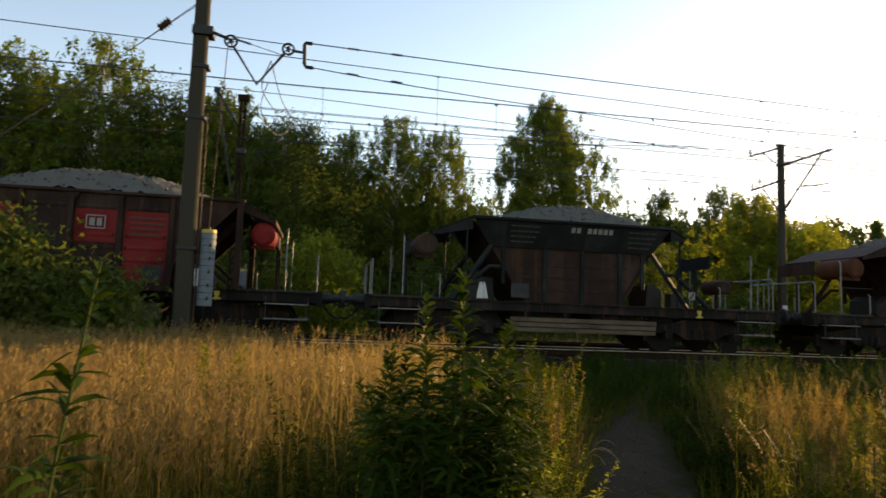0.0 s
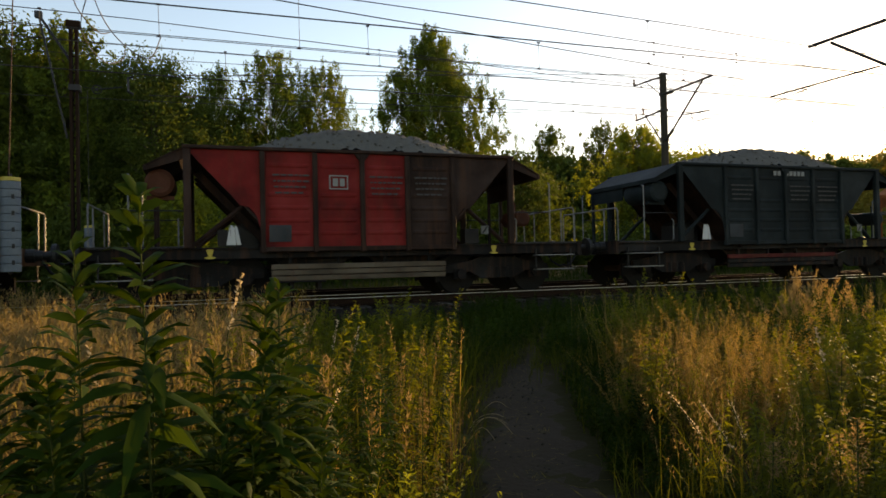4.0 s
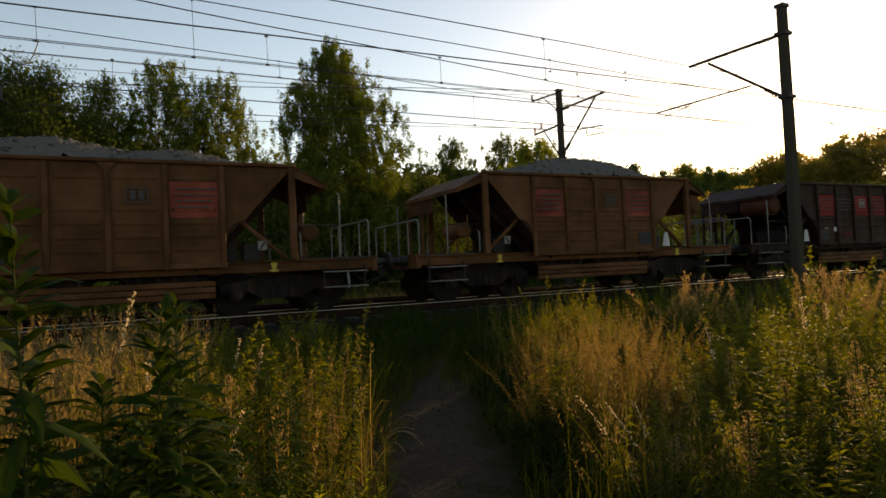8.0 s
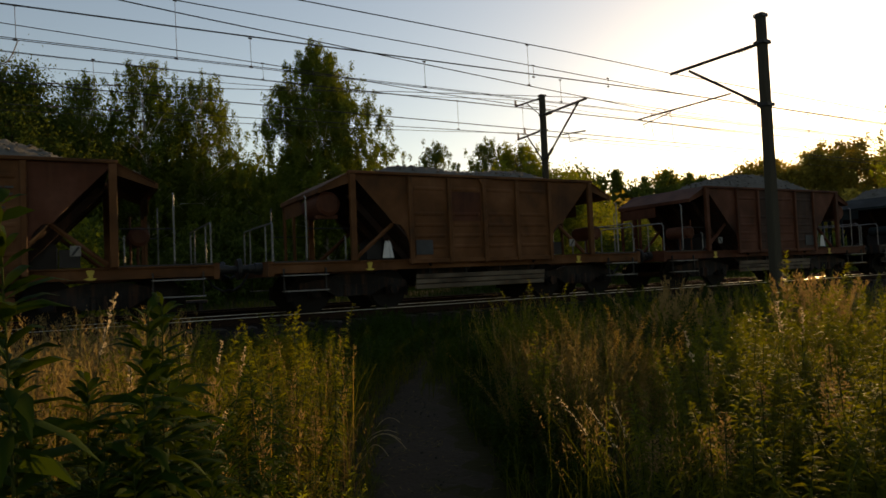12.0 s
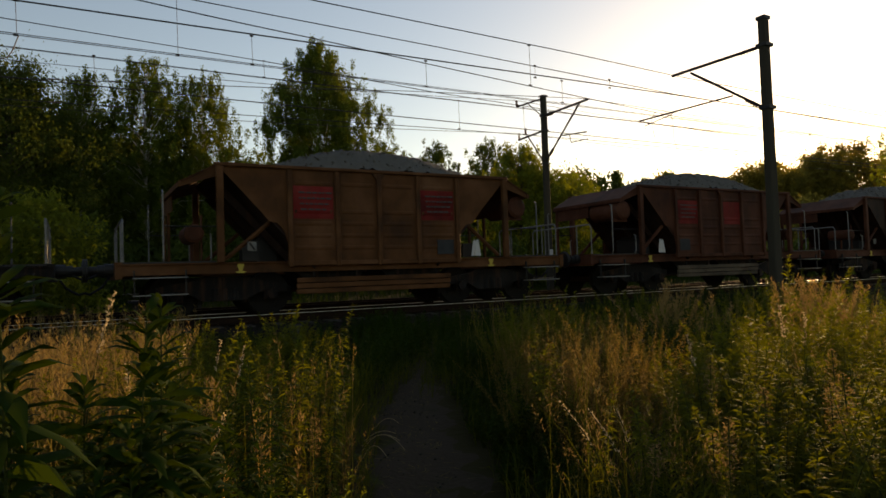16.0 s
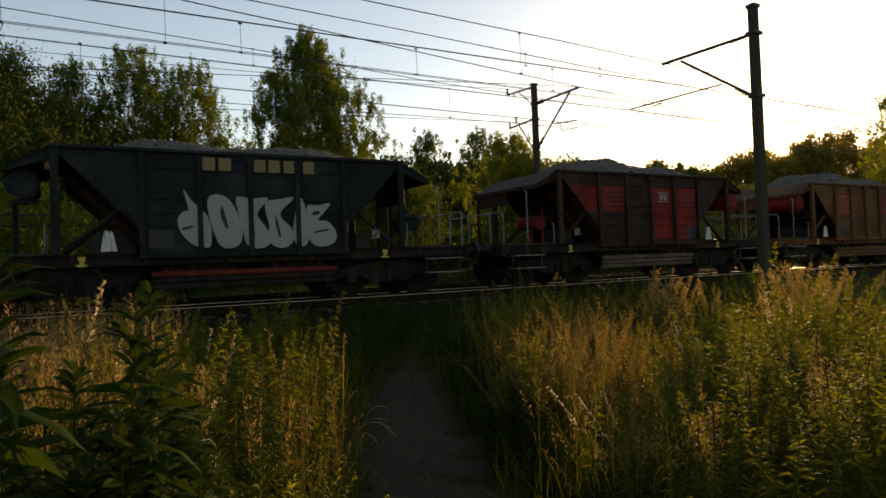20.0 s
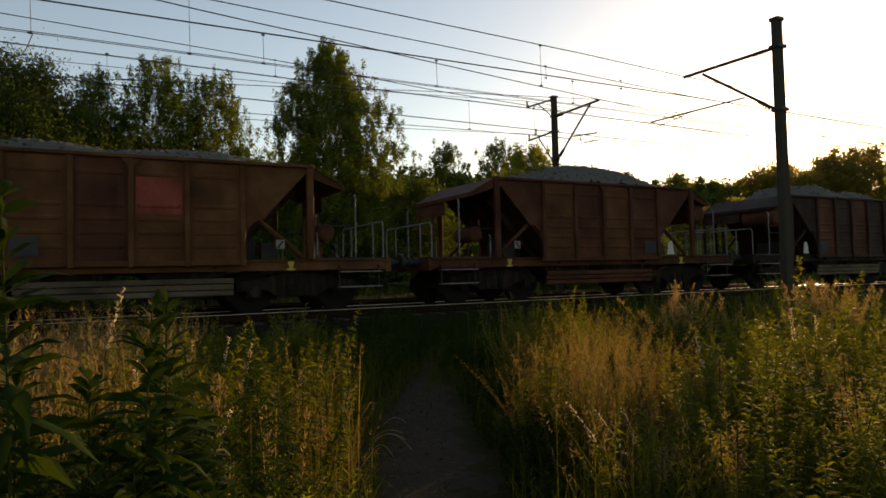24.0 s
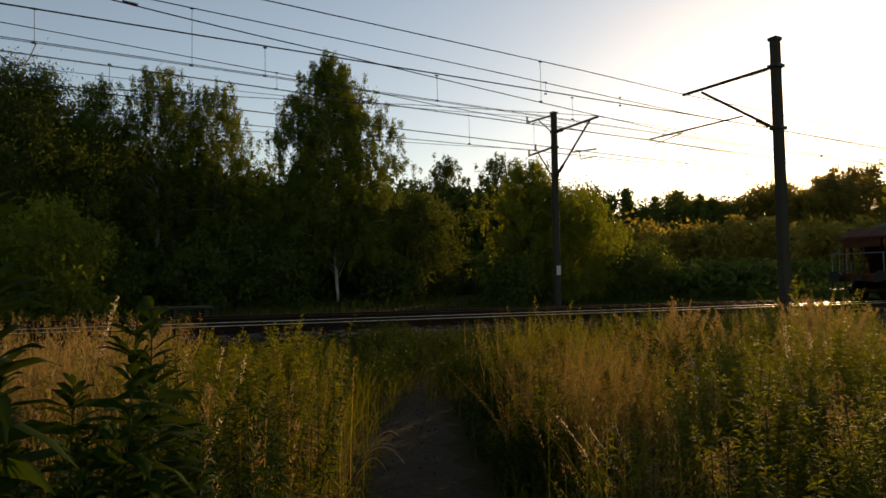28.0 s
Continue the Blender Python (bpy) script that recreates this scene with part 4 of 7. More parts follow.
for index, (main, panels, patches, board, tank, marks, words) in WAGONS.items():
    w = model if index == -2 else copy_thing(model, model.matrix_basis.copy())
    load = LOADS.get(index, "single")
    heap = heap_models[load]
    if load in heaped:
        heap = copy_thing(heap, heap.matrix_basis.copy())
    heaped.add(load)
    near = board_row = 0
    count = collections.Counter()
    for ob in w.children:
        kind = ob.name.split(".")[0]
        if index in FLARED and kind == "side_panel":
            ob.data = flared_sheet(near % 6, -1 if near < 6 else 1)
        elif index in FLARED and kind in ONE_SIDE:
            n = ONE_SIDE[kind]
            ob.data = short_piece(kind, count[kind] % n, -1 if count[kind] < n else 1)
            count[kind] += 1
        if index in TURNED and kind in ("air_reservoir", "brake_cylinder", "white_lever", "sign_plate", "data_plate"):
            ob.data = mirrored(ob.data)
            for child in ob.children:
                child.data = mirrored(child.data)
        if kind == "side_panel":
            on_object(ob, letters[panels[near % 6]])
            near += 1
        elif kind == "sloping_end":
            # dark brown on every wagon: shade below the visor put into the colour
            on_object(ob, DEEP_BROWN)
        elif kind in colour_of:
            on_object(ob, main)
        elif kind == "chute_board":
            # the navy wagons show one painted board above two in near-black frame paint
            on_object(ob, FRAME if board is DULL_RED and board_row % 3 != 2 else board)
            board_row += 1
        elif kind in ("air_reservoir", "brake_cylinder"):
            on_object(ob, tank)
        elif kind == "underframe" and main in (OXIDE, OCHRE):
            on_object(ob, main)
    tagged(w, words + " open hopper wagon running on the rails")
    wagons.append((index, w, heap))
    if index in FLARED:
        for s in (-1, 1):
            bm, ridges = set_back_wall(s)
            wall = part("hopper_wall", bm, DEEP_BROWN, w, "dark brown set-back hopper wall")
            for ridge in ridges:
                part("wall_ridge", ridge, DEEP_BROWN, wall)
    for p in patches.split():
        k = int(p[0])
        bm = bmesh.new()
        if k == 0:
            # cut along the slope of the end sheet
            plate(bm, ((-2.12, 2.02), (-2.12, 2.72), (-3.1, 2.72), (-2.56, 2.12), (-2.46, 2.02)), -SIDE - 0.006, -SIDE - 0.001)
            on_object(part("painted_patch", bm, RED, w, "red patch cut by the slope"), letters[p[1]])
            continue
        z0 = 1.2 if p[1] == "F" else 2.02
        rows = []
        zs = [(z0, 0.004)]
        for z in (1.4, 1.66, 1.92, 2.18):
            if z - 0.05 > z0:
                zs += [(z - 0.05, 0.004), (z - 0.02, 0.019), (z + 0.02, 0.019), (z + 0.05, 0.004)]
        zs.append((2.72, 0.004))
        a, b = panel_edges[k] + 0.08, panel_edges[k + 1] - 0.08
        for z, d in zs:
            rows.append([bm.verts.new((x, -SIDE - (d if inner else 0.004), z)) for x, inner in ((a, 0), (a + 0.06, 0), (a + 0.085, 1), (b - 0.085, 1), (b - 0.06, 0), (b, 0))])
        for u, v in zip(rows, rows[1:]):
            for q in range(5):
                bm.faces.new((u[q], u[q + 1], v[q + 1], v[q]))
        on_object(part("painted_patch", bm, RED, w, "red patch with faded lettering"), letters[p[1]])
        if p[1] in "RFS" and k in (1, 4):
            tagged(part("lettering", mark_mesh("text", panel_edges[k] + 0.18), FAINT, w), "faint lettering", kind="stuff")
    for m in marks.split():
        if m == "faint3":
            part("logo_panel", mark_mesh("logo", 0.5), FAINT, w, "faded framed emblem")
        elif m.startswith("logo"):
            part("logo_panel", mark_mesh("logo", 0.5 if m == "logo3" else -0.5), PALE_TEXT, w, "framed white emblem")
        elif m == "large_name":
            for x in (-0.92, -0.61, 0.09, 0.39, 0.71, 1.13):
                part("letter", mark_mesh("large_name", x), TAN_TEXT, w, "large faded yellowish letter")
        elif m == "name":
            bm = mark_mesh("name", 0.5 if index in TURNED else 0.12)
            tagged(part("lettering", lean_back(bm) if index in FLARED else bm, PALE_TEXT, w), "faded pale lettering", kind="stuff")
        elif index in FLARED:
            for x in (-1.95, 1.1):
                bm = mark_mesh("text", x)
                bmesh.ops.translate(bm, verts=bm.verts, vec=(0, 0, 0.37))
                tagged(part("lettering", lean_back(bm), FAINT, w), "faded pale lettering", kind="stuff")
        elif m.startswith("text"):
            for x in {"text": (-1.85, 0.15, 1.15), "text2": (-0.85,), "text4": (1.15,)}[m]:
                tagged(part("lettering", mark_mesh("text", x), FAINT, w), "faded pale lettering", kind="stuff")
        elif m == "graffiti":
            spray = part("graffiti", mark_mesh("graffiti", 0), SPRAY, w, "bulging white graffiti")
            part("slit", mark_mesh("slits", 0), DARK_STEEL, spray)
        elif m == "plates":
            for a, b, z0, z1, paint_of, words in ((-1.72, -1.5, 1.5, 1.62, TAN_TEXT, "small yellowish plate"), (-1.2, -0.95, 1.48, 1.62, WHITE, "small white plate"), (-0.62, -0.18, 1.28, 1.46, DULL_RED, "small red patch")):
                bm = bmesh.new()
                plate(bm, ((a, z0), (b, z0), (b, z1), (a, z1)), -SIDE - 0.026, -SIDE - 0.018)
                part("small_plate", bm, paint_of, w, words)
        elif m == "box1":
            bm = bmesh.new()
            plate(bm, ((-1.82, 1.5), (-1.42, 1.5), (-1.42, 1.66), (-1.82, 1.66)), -SIDE - 0.045, -SIDE - 0.03)
            part("grey_plate", bm, GREY_STEEL, w, "grey plate")
            bm = bmesh.new()
            plate(bm, ((-1.94, 1.14), (-1.5, 1.14), (-1.5, 1.74), (-1.94, 1.74)), -SIDE - 0.022, -SIDE - 0.017)
            part("painted_patch", bm, DULL_RED, w, "small dirty red patch")

# ---- overhead line: masts, arms, wires ----
def tapered_mast(bm, x0, x1, y0, y1, z0, z1, top):
    v = box(bm, x0, x1, y0, y1, z0, z1)
    cx, cy = (x0 + x1) / 2, (y0 + y1) / 2
    for p in v:
        if p.co.z > (z0 + z1) / 2:
            p.co.x, p.co.y = cx + (p.co.x - cx) * top, cy + (p.co.y - cy) * top


def ribbed_insulator(bm, a, b, r, discs=5):
    a, b = Vector(a), Vector(b)
    turn = (b - a).to_track_quat("Z", "Y")
    size = (b - a).length
    profile = [(0.0, 0.0), (0.0, 0.45)]
    for k in range(discs):
        profile += [((k + 0.2) / discs, 0.45), ((k + 0.35) / discs, 1.0), ((k + 0.6) / discs, 0.8), ((k + 0.7) / discs, 0.45)]
    profile += [(1.0, 0.45), (1.0, 0.0)]
    rings = [[bm.verts.new(a + turn @ Vector((r * w * math.cos(q * math.pi / 5), r * w * math.sin(q * math.pi / 5), u * size))) for q in range(10)] for u, w in profile]
    for p, n in zip(rings, rings[1:]):
        for q in range(10):
            bm.faces.new((p[q], p[(q + 1) % 10], n[(q + 1) % 10], n[q]))


def pulley(bm, c, r):
    """A spoked wheel in the x-z plane."""
    x, y, z = c
    n = 20
    ring = [(x + r * math.cos(2 * math.pi * k / n), y, z + r * math.sin(2 * math.pi * k / n)) for k in range(n + 1)]
    chain(bm, ring, 0.022, 6)
    tube(bm, (x, y - 0.05, z), (x, y + 0.05, z), 0.045, seg=10)
    for k in range(5):
        a = 2 * math.pi * k / 5
        tube(bm, (x, y, z), (x + r * math.cos(a), y, z + r * math.sin(a)), 0.012)


# tension mast beside the meadow
tm = empty("tension_mast", -3.33, 11.98, 0.0, "tall concrete overhead line mast with a pulley tensioner", "line mast", "line masts")
bm = bmesh.new()
tapered_mast(bm, -0.165, 0.165, -0.13, 0.13, 0.0, 8.9, 0.78)
soften(bm, 0.03)
bmesh.ops.transform(bm, matrix=pose(0, 0, 0, 0, -0.4, 0), verts=bm.verts)
part("shaft", bm, CONCRETE, tm)
for z, w in ((6.98, 0.2), (6.25, 0.165), (5.2, 0.165), (2.6, 0.18)):
    bm = bmesh.new()
    box(bm, -w, w, -w + 0.03, w - 0.03, z - (0.09 if z > 6.9 else 0.035), z + (0.09 if z > 6.9 else 0.035))
    soften(bm, 0.008)
    part("clamp_band", bm, DARK_STEEL, tm)
bm = bmesh.new()
tube(bm, (0.15, -0.1, 6.98), (0.5, -0.11, 6.86), 0.035)
pulley(bm, (0.55, -0.11, 6.82), 0.12)
chain(bm, [(0.6, -0.11, 6.72), (1.1, -0.11, 5.98), (1.62, -0.11, 6.7)], 0.03)
pulley(bm, (1.68, -0.11, 6.78), 0.115)
tube(bm, (0.6, -0.16, 6.86), (0.95, -0.16, 6.78), 0.022)
tube(bm, (0.95, -0.16, 6.78), (1.62, -0.14, 6.62), 0.008)
tube(bm, (0.55, -0.06, 6.94), (1.68, -0.06, 6.895), 0.01)
tube(bm, (1.75, -0.11, 6.76), (1.98, -0.11, 6.74), 0.03)
chain(bm, [(2.16, -0.11, 6.95), (2.02, -0.11, 6.95), (2.0, -0.11, 6.9), (2.02, -0.11, 6.5), (2.06, -0.11, 6.44), (2.2, -0.11, 6.44)], 0.04, 8)
part("pulley_tensioner", bm, DARK_STEEL, tm, "dark pulley wheels and lever of the wire tensioner")
bm = bmesh.new()
tube(bm, (0.5, -0.11, 6.8), (0.37, -0.02, 2.95), 0.009)
tube(bm, (0.2, -0.02, 5.2), (0.2, -0.02, 0.9), 0.016)
part("weight_cable", bm, RUST, tm)
bm = bmesh.new()
tube(bm, (0.37, 0.06, 1.45), (0.37, 0.06, 3.05), 0.03)
stack = part("weight_stack", bm, DARK_STEEL, tm, "pale grey stack of round weights")
bm = bmesh.new()
tube(bm, (0.37, 0.06, 0), (0.37, 0.06, 0.126), 0.145, seg=20)
soften(bm, 0.008)
disc = finish("weight", bm, WEIGHT)
for k in range(11):
    ob = new("weight", disc)
    ob.parent, ob.location.z = stack, 1.49 + 0.131 * k
bm = bmesh.new()
tube(bm, (0.37, 0.06, 2.93), (0.37, 0.06, 2.99), 0.147, 0.14, 20)
part("cap", bm, YELLOW, stack, "yellow top weight")
bm = bmesh.new()
for k in range(5):
    box(bm, 0.42, 0.46, -0.093, -0.083, 1.6 + 0.26 * k, 1.67 + 0.26 * k)
part("slot", bm, DARK_STEEL, stack)
for dy in (-0.05, 0.07):
    bm = bmesh.new()
    chain(bm, [(-0.12, dy, 7.6 + dy), (-2.3, dy * 0.3, 5.6), (-8.5, dy * 0.1, 0.15)], 0.008)
    part("guy_wire", bm, WIRE, tm)
    bm = bmesh.new()
    ribbed_insulator(bm, (-0.66, dy, 7.16), (-0.86, dy, 6.97), 0.075, 4)
    part("insulator", bm, INSULATOR, tm)

# second tension mast across the tracks, a steel lattice post
t2 = empty("tension_mast", -3.82, 22.5, 0.3, "slim steel overhead line mast with wire tensioner and short pale weights", "line mast", "line masts")
bm = bmesh.new()
for x in (-0.08, 0.08):
    box(bm, x - 0.04, x + 0.04, -0.1, 0.1, 0, 8.75)
for k in range(17):
    z = 0.2 + 0.5 * k
    box(bm, -0.08, 0.08, -0.02, 0.02, z, z + 0.05)
    tube(bm, (-0.08, 0.0, z), (0.08, 0.0, z + 0.5), 0.014)
box(bm, -0.19, 0.19, -0.14, 0.14, 8.6, 8.8)
part("shaft", bm, RAIL_SIDE, t2, "dark rusty lattice post")
bm = bmesh.new()
chain(bm, [(-0.95, 0.1, 8.95), (-0.2, 0, 5.2)], 0.03)
chain(bm, [(-0.95, 0.1, 8.95), (-0.1, 0, 7.6)], 0.045)
box(bm, -1.05, -0.85, 0.03, 0.17, 8.85, 9.05)
box(bm, -0.14, 0.18, -0.14, 0.14, 6.66, 6.84)
pulley(bm, (0.62, 0, 6.75), 0.13)
chain(bm, [(0.25, 0, 6.8), (0.62, 0, 6.75), (1.4, -0.6, 6.72)], 0.02)
chain(bm, [(1.75, -1.0, 6.95), (1.6, -1.0, 6.9), (1.6, -1.0, 6.5), (1.75, -1.0, 6.42)], 0.04)
part("wire_tensioner", bm, DARK_STEEL, t2)
bm = bmesh.new()
tube(bm, (0.36, 0, 1.5), (0.36, 0, 6.7), 0.008)
stack2 = part("weight_stack", bm, DARK_STEEL, t2, "short pale stack of weights")
for k in range(7):
    ob = new("weight", disc)
    ob.parent, ob.location = stack2, (-0.01, -0.06, 1.55 + 0.131 * k)
bm = bmesh.new()
tube(bm, (0.36, 0, 2.47), (0.36, 0, 2.54), 0.15, 0.14, 16)
part("cap", bm, YELLOW, stack2, "yellow top weight")

# support mast beyond the far track
m3 = empty("support_mast", 17.95, 22.5, 0.25, "grey concrete line mast with cantilever arms on both sides", "line mast", "line masts")
bm = bmesh.new()
tapered_mast(bm, -0.14, 0.14, -0.12, 0.12, 0, 8.85, 0.85)
soften(bm, 0.03)
part("shaft", bm, CONCRETE, m3)
for z in (8.86, 8.0, 7.35, 6.1, 5.9):
    bm = bmesh.new()
    box(bm, -0.15, 0.15, -0.13, 0.13, z - 0.035, z + 0.035)
    soften(bm, 0.008)
    part("clamp_band", bm, DARK_STEEL, m3)
bm = bmesh.new()
box(bm, -0.11, 0.11, -0.135, -0.121, 1.75, 2.15)
part("mast_plate", bm, WHITE, m3, "small pale plate")
bm = bmesh.new()
chain(bm, [(0, -0.11, 8.0), (-1.0, -3.9, 7.65)], 0.05, 8)
chain(bm, [(0, -0.11, 6.05), (-0.85, -3.3, 7.7)], 0.04, 8)
chain(bm, [(-0.45, -1.75, 6.75), (-0.95, -3.7, 6.46)], 0.03, 6)
chain(bm, [(-0.65, -2.4, 6.63), (-0.68, -2.5, 6.3), (-0.95, -3.75, 6.18)], 0.018, 6)
part("cantilever", bm, DARK_STEEL, m3, "dark cantilever arm over the far track")
for a, b, rad, discs in (((-0.06, -0.35, 7.98), (-0.12, -0.75, 7.94), 0.08, 5), ((-0.05, -0.35, 6.2), (-0.1, -0.7, 6.42), 0.08, 5), ((-0.3, 1.55, 8.75), (-0.3, 1.55, 9.03), 0.07, 4), ((-0.3, 1.45, 7.2), (-0.3, 1.45, 7.48), 0.07, 4), ((-0.3, 0.95, 7.35), (-0.3, 0.95, 7.63), 0.07, 4)):
    bm = bmesh.new()
    ribbed_insulator(bm, a, b, rad, discs)
    part("insulator", bm, INSULATOR, m3)
bm = bmesh.new()
chain(bm, [(0, 0.11, 8.78), (-0.3, 1.55, 8.74)], 0.04, 6)
chain(bm, [(-0.18, 0.9, 8.75), (0, 0.11, 8.0)], 0.022, 6)
chain(bm, [(0, 0.11, 7.36), (-0.3, 1.5, 7.2)], 0.045, 6)
chain(bm, [(-0.18, 0.95, 7.26), (0, 0.11, 6.0)], 0.03, 6)
part("feeder_arm", bm, DARK_STEEL, m3)

# support mast on the meadow side
m4 = empty("support_mast", 17.75, 11.87, 0.0, "tall concrete line mast glowing in the low sun, with a cantilever", "line mast", "line masts")
bm = bmesh.new()
tapered_mast(bm, -0.16, 0.16, -0.13, 0.13, 0, 8.7, 0.82)
soften(bm, 0.03)
part("shaft", bm, CONCRETE, m4)
for z, w in ((7.9, 0.18), (6.05, 0.18), (8.71, 0.15)):
    bm = bmesh.new()
    box(bm, -w, w, -w + 0.01, w - 0.01, z - 0.05, z + 0.05)
    soften(bm, 0.008)
    part("clamp_band", bm, DARK_STEEL, m4)
bm = bmesh.new()
chain(bm, [(0, 0.11, 7.9), (-0.95, 2.6, 7.6)], 0.05, 8)
chain(bm, [(0, 0.11, 6.08), (-0.6, 2.15, 7.62)], 0.042, 8)
chain(bm, [(-0.3, 0.9, 6.6), (-1.85, 3.2, 6.2)], 0.028, 6)
chain(bm, [(-1.2, 2.3, 6.4), (-1.3, 2.4, 6.28), (-1.75, 3.1, 6.02), (-1.72, 3.05, 5.9)], 0.018, 6)
part("cantilever", bm, DARK_STEEL, m4, "cantilever arm over the near track")
for a, b in (((-0.05, 0.3, 7.88), (-0.2, 0.68, 7.82)), ((-0.03, 0.28, 6.17), (-0.14, 0.6, 6.42))):
    bm = bmesh.new()
    ribbed_insulator(bm, a, b, 0.08)
    part("insulator", bm, INSULATOR, m4)


def wire(name, points, r, label, sag=0.0, steps=10):
    """A wire through the points, hanging a little in each span."""
    bm = bmesh.new()
    for a, b in zip(points, points[1:]):
        a, b = Vector(a), Vector(b)
        line = [a.lerp(b, k / steps) - Vector((0, 0, 4 * sag * (k / steps) * (1 - k / steps))) for k in range(steps + 1)]
        chain(bm, line, r, 5)
    ob = part(name, bm, WIRE)
    return tagged(ob, label, "wire", "overhead wires")


wire("contact_wire", [(-70, 15.2, 6.42), (-30, 14.9, 6.42), (17, 15.05, 6.42), (70, 15.3, 6.42), (140, 14.9, 6.42)], 0.009, "pair of dark contact wires over the near track")
wire("contact_wire", [(-70, 15.24, 6.465), (-30, 14.94, 6.465), (17, 15.09, 6.465), (70, 15.34, 6.465), (140, 14.94, 6.465)], 0.009, "pair of dark contact wires over the near track")
wire("auxiliary_wire", [(-70, 15.1, 7.3), (-30, 15.0, 7.12), (-1.5, 15.0, 7.1), (17.2, 14.6, 7.05), (70, 15.1, 7.1), (140, 15, 7.2)], 0.009, "dark auxiliary wire over the near track")
wire("auxiliary_wire", [(-70, 15.16, 7.34), (-30, 15.06, 7.16), (-1.5, 15.06, 7.14), (17.2, 14.66, 7.09), (70, 15.16, 7.14), (140, 15, 7.25)], 0.009, "dark auxiliary wire over the near track")
wire("messenger_wire", [(-70, 15, 8.4), (-14, 15, 8.15), (1.24, 15.0, 7.74), (8.33, 15.0, 7.54), (17.5, 15, 7.23), (45, 15, 7.0), (75, 15, 8.0), (140, 15, 7.4)], 0.013, "messenger wire hanging over the near track", 0.0, 6)
wire("messenger_wire", [(-1.17, 11.87, 6.95), (2.98, 12.6, 7.15), (7.43, 13.35, 7.39), (12.0, 13.95, 7.56), (16.8, 14.45, 7.63), (60, 15.2, 7.3), (90, 15, 8.0)], 0.013, "tensioned messenger wire from the pulley to the arm", 0.0)
wire("anchored_wire", [(-1.13, 11.87, 6.44), (4.3, 12.79, 6.41), (17.4, 14.93, 6.46), (60, 15, 6.5)], 0.012, "tensioned contact wire from the pulley", 0.03)
wire("contact_wire", [(-70, 19.2, 6.7), (-30, 18.9, 6.7), (17, 19.05, 6.64), (70, 19.3, 6.6), (140, 19, 6.6)], 0.016, "dark contact wire over the far track")
wire("contact_wire", [(-1.65, 21.5, 6.72), (10.5, 19.5, 6.5), (17, 19.0, 6.46), (70, 19.2, 6.45)], 0.012, "tensioned contact wire of the far track")
wire("anchored_wire", [(-1.65, 21.5, 7.32), (6.3, 20.4, 7.6), (9.6, 19.8, 7.74), (16.83, 18.6, 7.92), (70, 19, 7.2)], 0.012, "tensioned wire of the far track")
wire("auxiliary_wire", [(-70, 19.1, 7.6), (-20, 19.0, 7.48), (6, 19.0, 7.38), (17, 18.9, 7.35), (70, 19.1, 7.4), (140, 19, 7.4)], 0.009, "auxiliary wire over the far track")
wire("auxiliary_wire", [(-70, 19.16, 7.64), (-20, 19.06, 7.52), (6, 19.06, 7.42), (17, 18.96, 7.39), (70, 19.16, 7.44), (140, 19, 7.4)], 0.009, "auxiliary wire over the far track")
wire("messenger_wire", [(-70, 19, 8.5), (-20, 19.0, 8.4), (-1.9, 19.04, 8.15), (5.9, 19.04, 7.86), (10.5, 19.04, 7.6), (17, 19.0, 7.4), (45, 19, 7.2), (75, 19, 8.0), (140, 19, 7.6)], 0.013, "messenger wire over the far track")
wire("feeder_wire", [(-70, 24.0, 8.6), (-20, 24.05, 8.9), (17.6, 24.05, 9.28), (75, 24.1, 9.0)], 0.011, "thin feeder wire behind the far track", 0.5)
wire("feeder_wire", [(-70, 23.9, 7.2), (-20, 23.9, 7.3), (17.6, 23.95, 7.75), (75, 24.0, 7.6)], 0.011, "thin feeder wire behind the far track", 0.4)


def dropper(x, y, z0, z1):
    bm = bmesh.new()
    tube(bm, (x, y, z0), (x + 0.015, y, z1), 0.006, seg=5)
    for z in (z0, z1):
        tube(bm, (x - 0.04, y, z), (x + 0.04, y, z), 0.022, seg=6)
    tagged(part("dropper", bm, WIRE), "thin dropper with clamps between overhead wires", "wire clamp", "droppers")


for x, y, z0, z1 in ((-0.95, 15.03, 7.12, 6.43), (2.0, 15.03, 7.72, 6.43), (3.6, 15.02, 7.1, 6.43), (8.1, 14.98, 7.1, 6.43), (10.6, 13.8, 7.5, 6.42), (11.7, 15.0, 7.44, 7.1), (12.6, 14.9, 7.08, 6.43), (-6, 15.03, 7.12, 6.43), (-11, 15.0, 8.0, 6.43), (14.5, 14.9, 7.34, 7.08),
                     (4.9, 19.03, 7.9, 7.42), (11.5, 19.0, 7.4, 6.42), (14.2, 18.95, 7.4, 6.42), (-4, 19.03, 8.2, 7.47), (0.5, 19.03, 7.46, 6.42), (25, 15, 7.1, 6.43), (33, 15, 7.1, 6.43), (26, 19, 7.4, 6.42)):
    dropper(x, y, z0, z1)
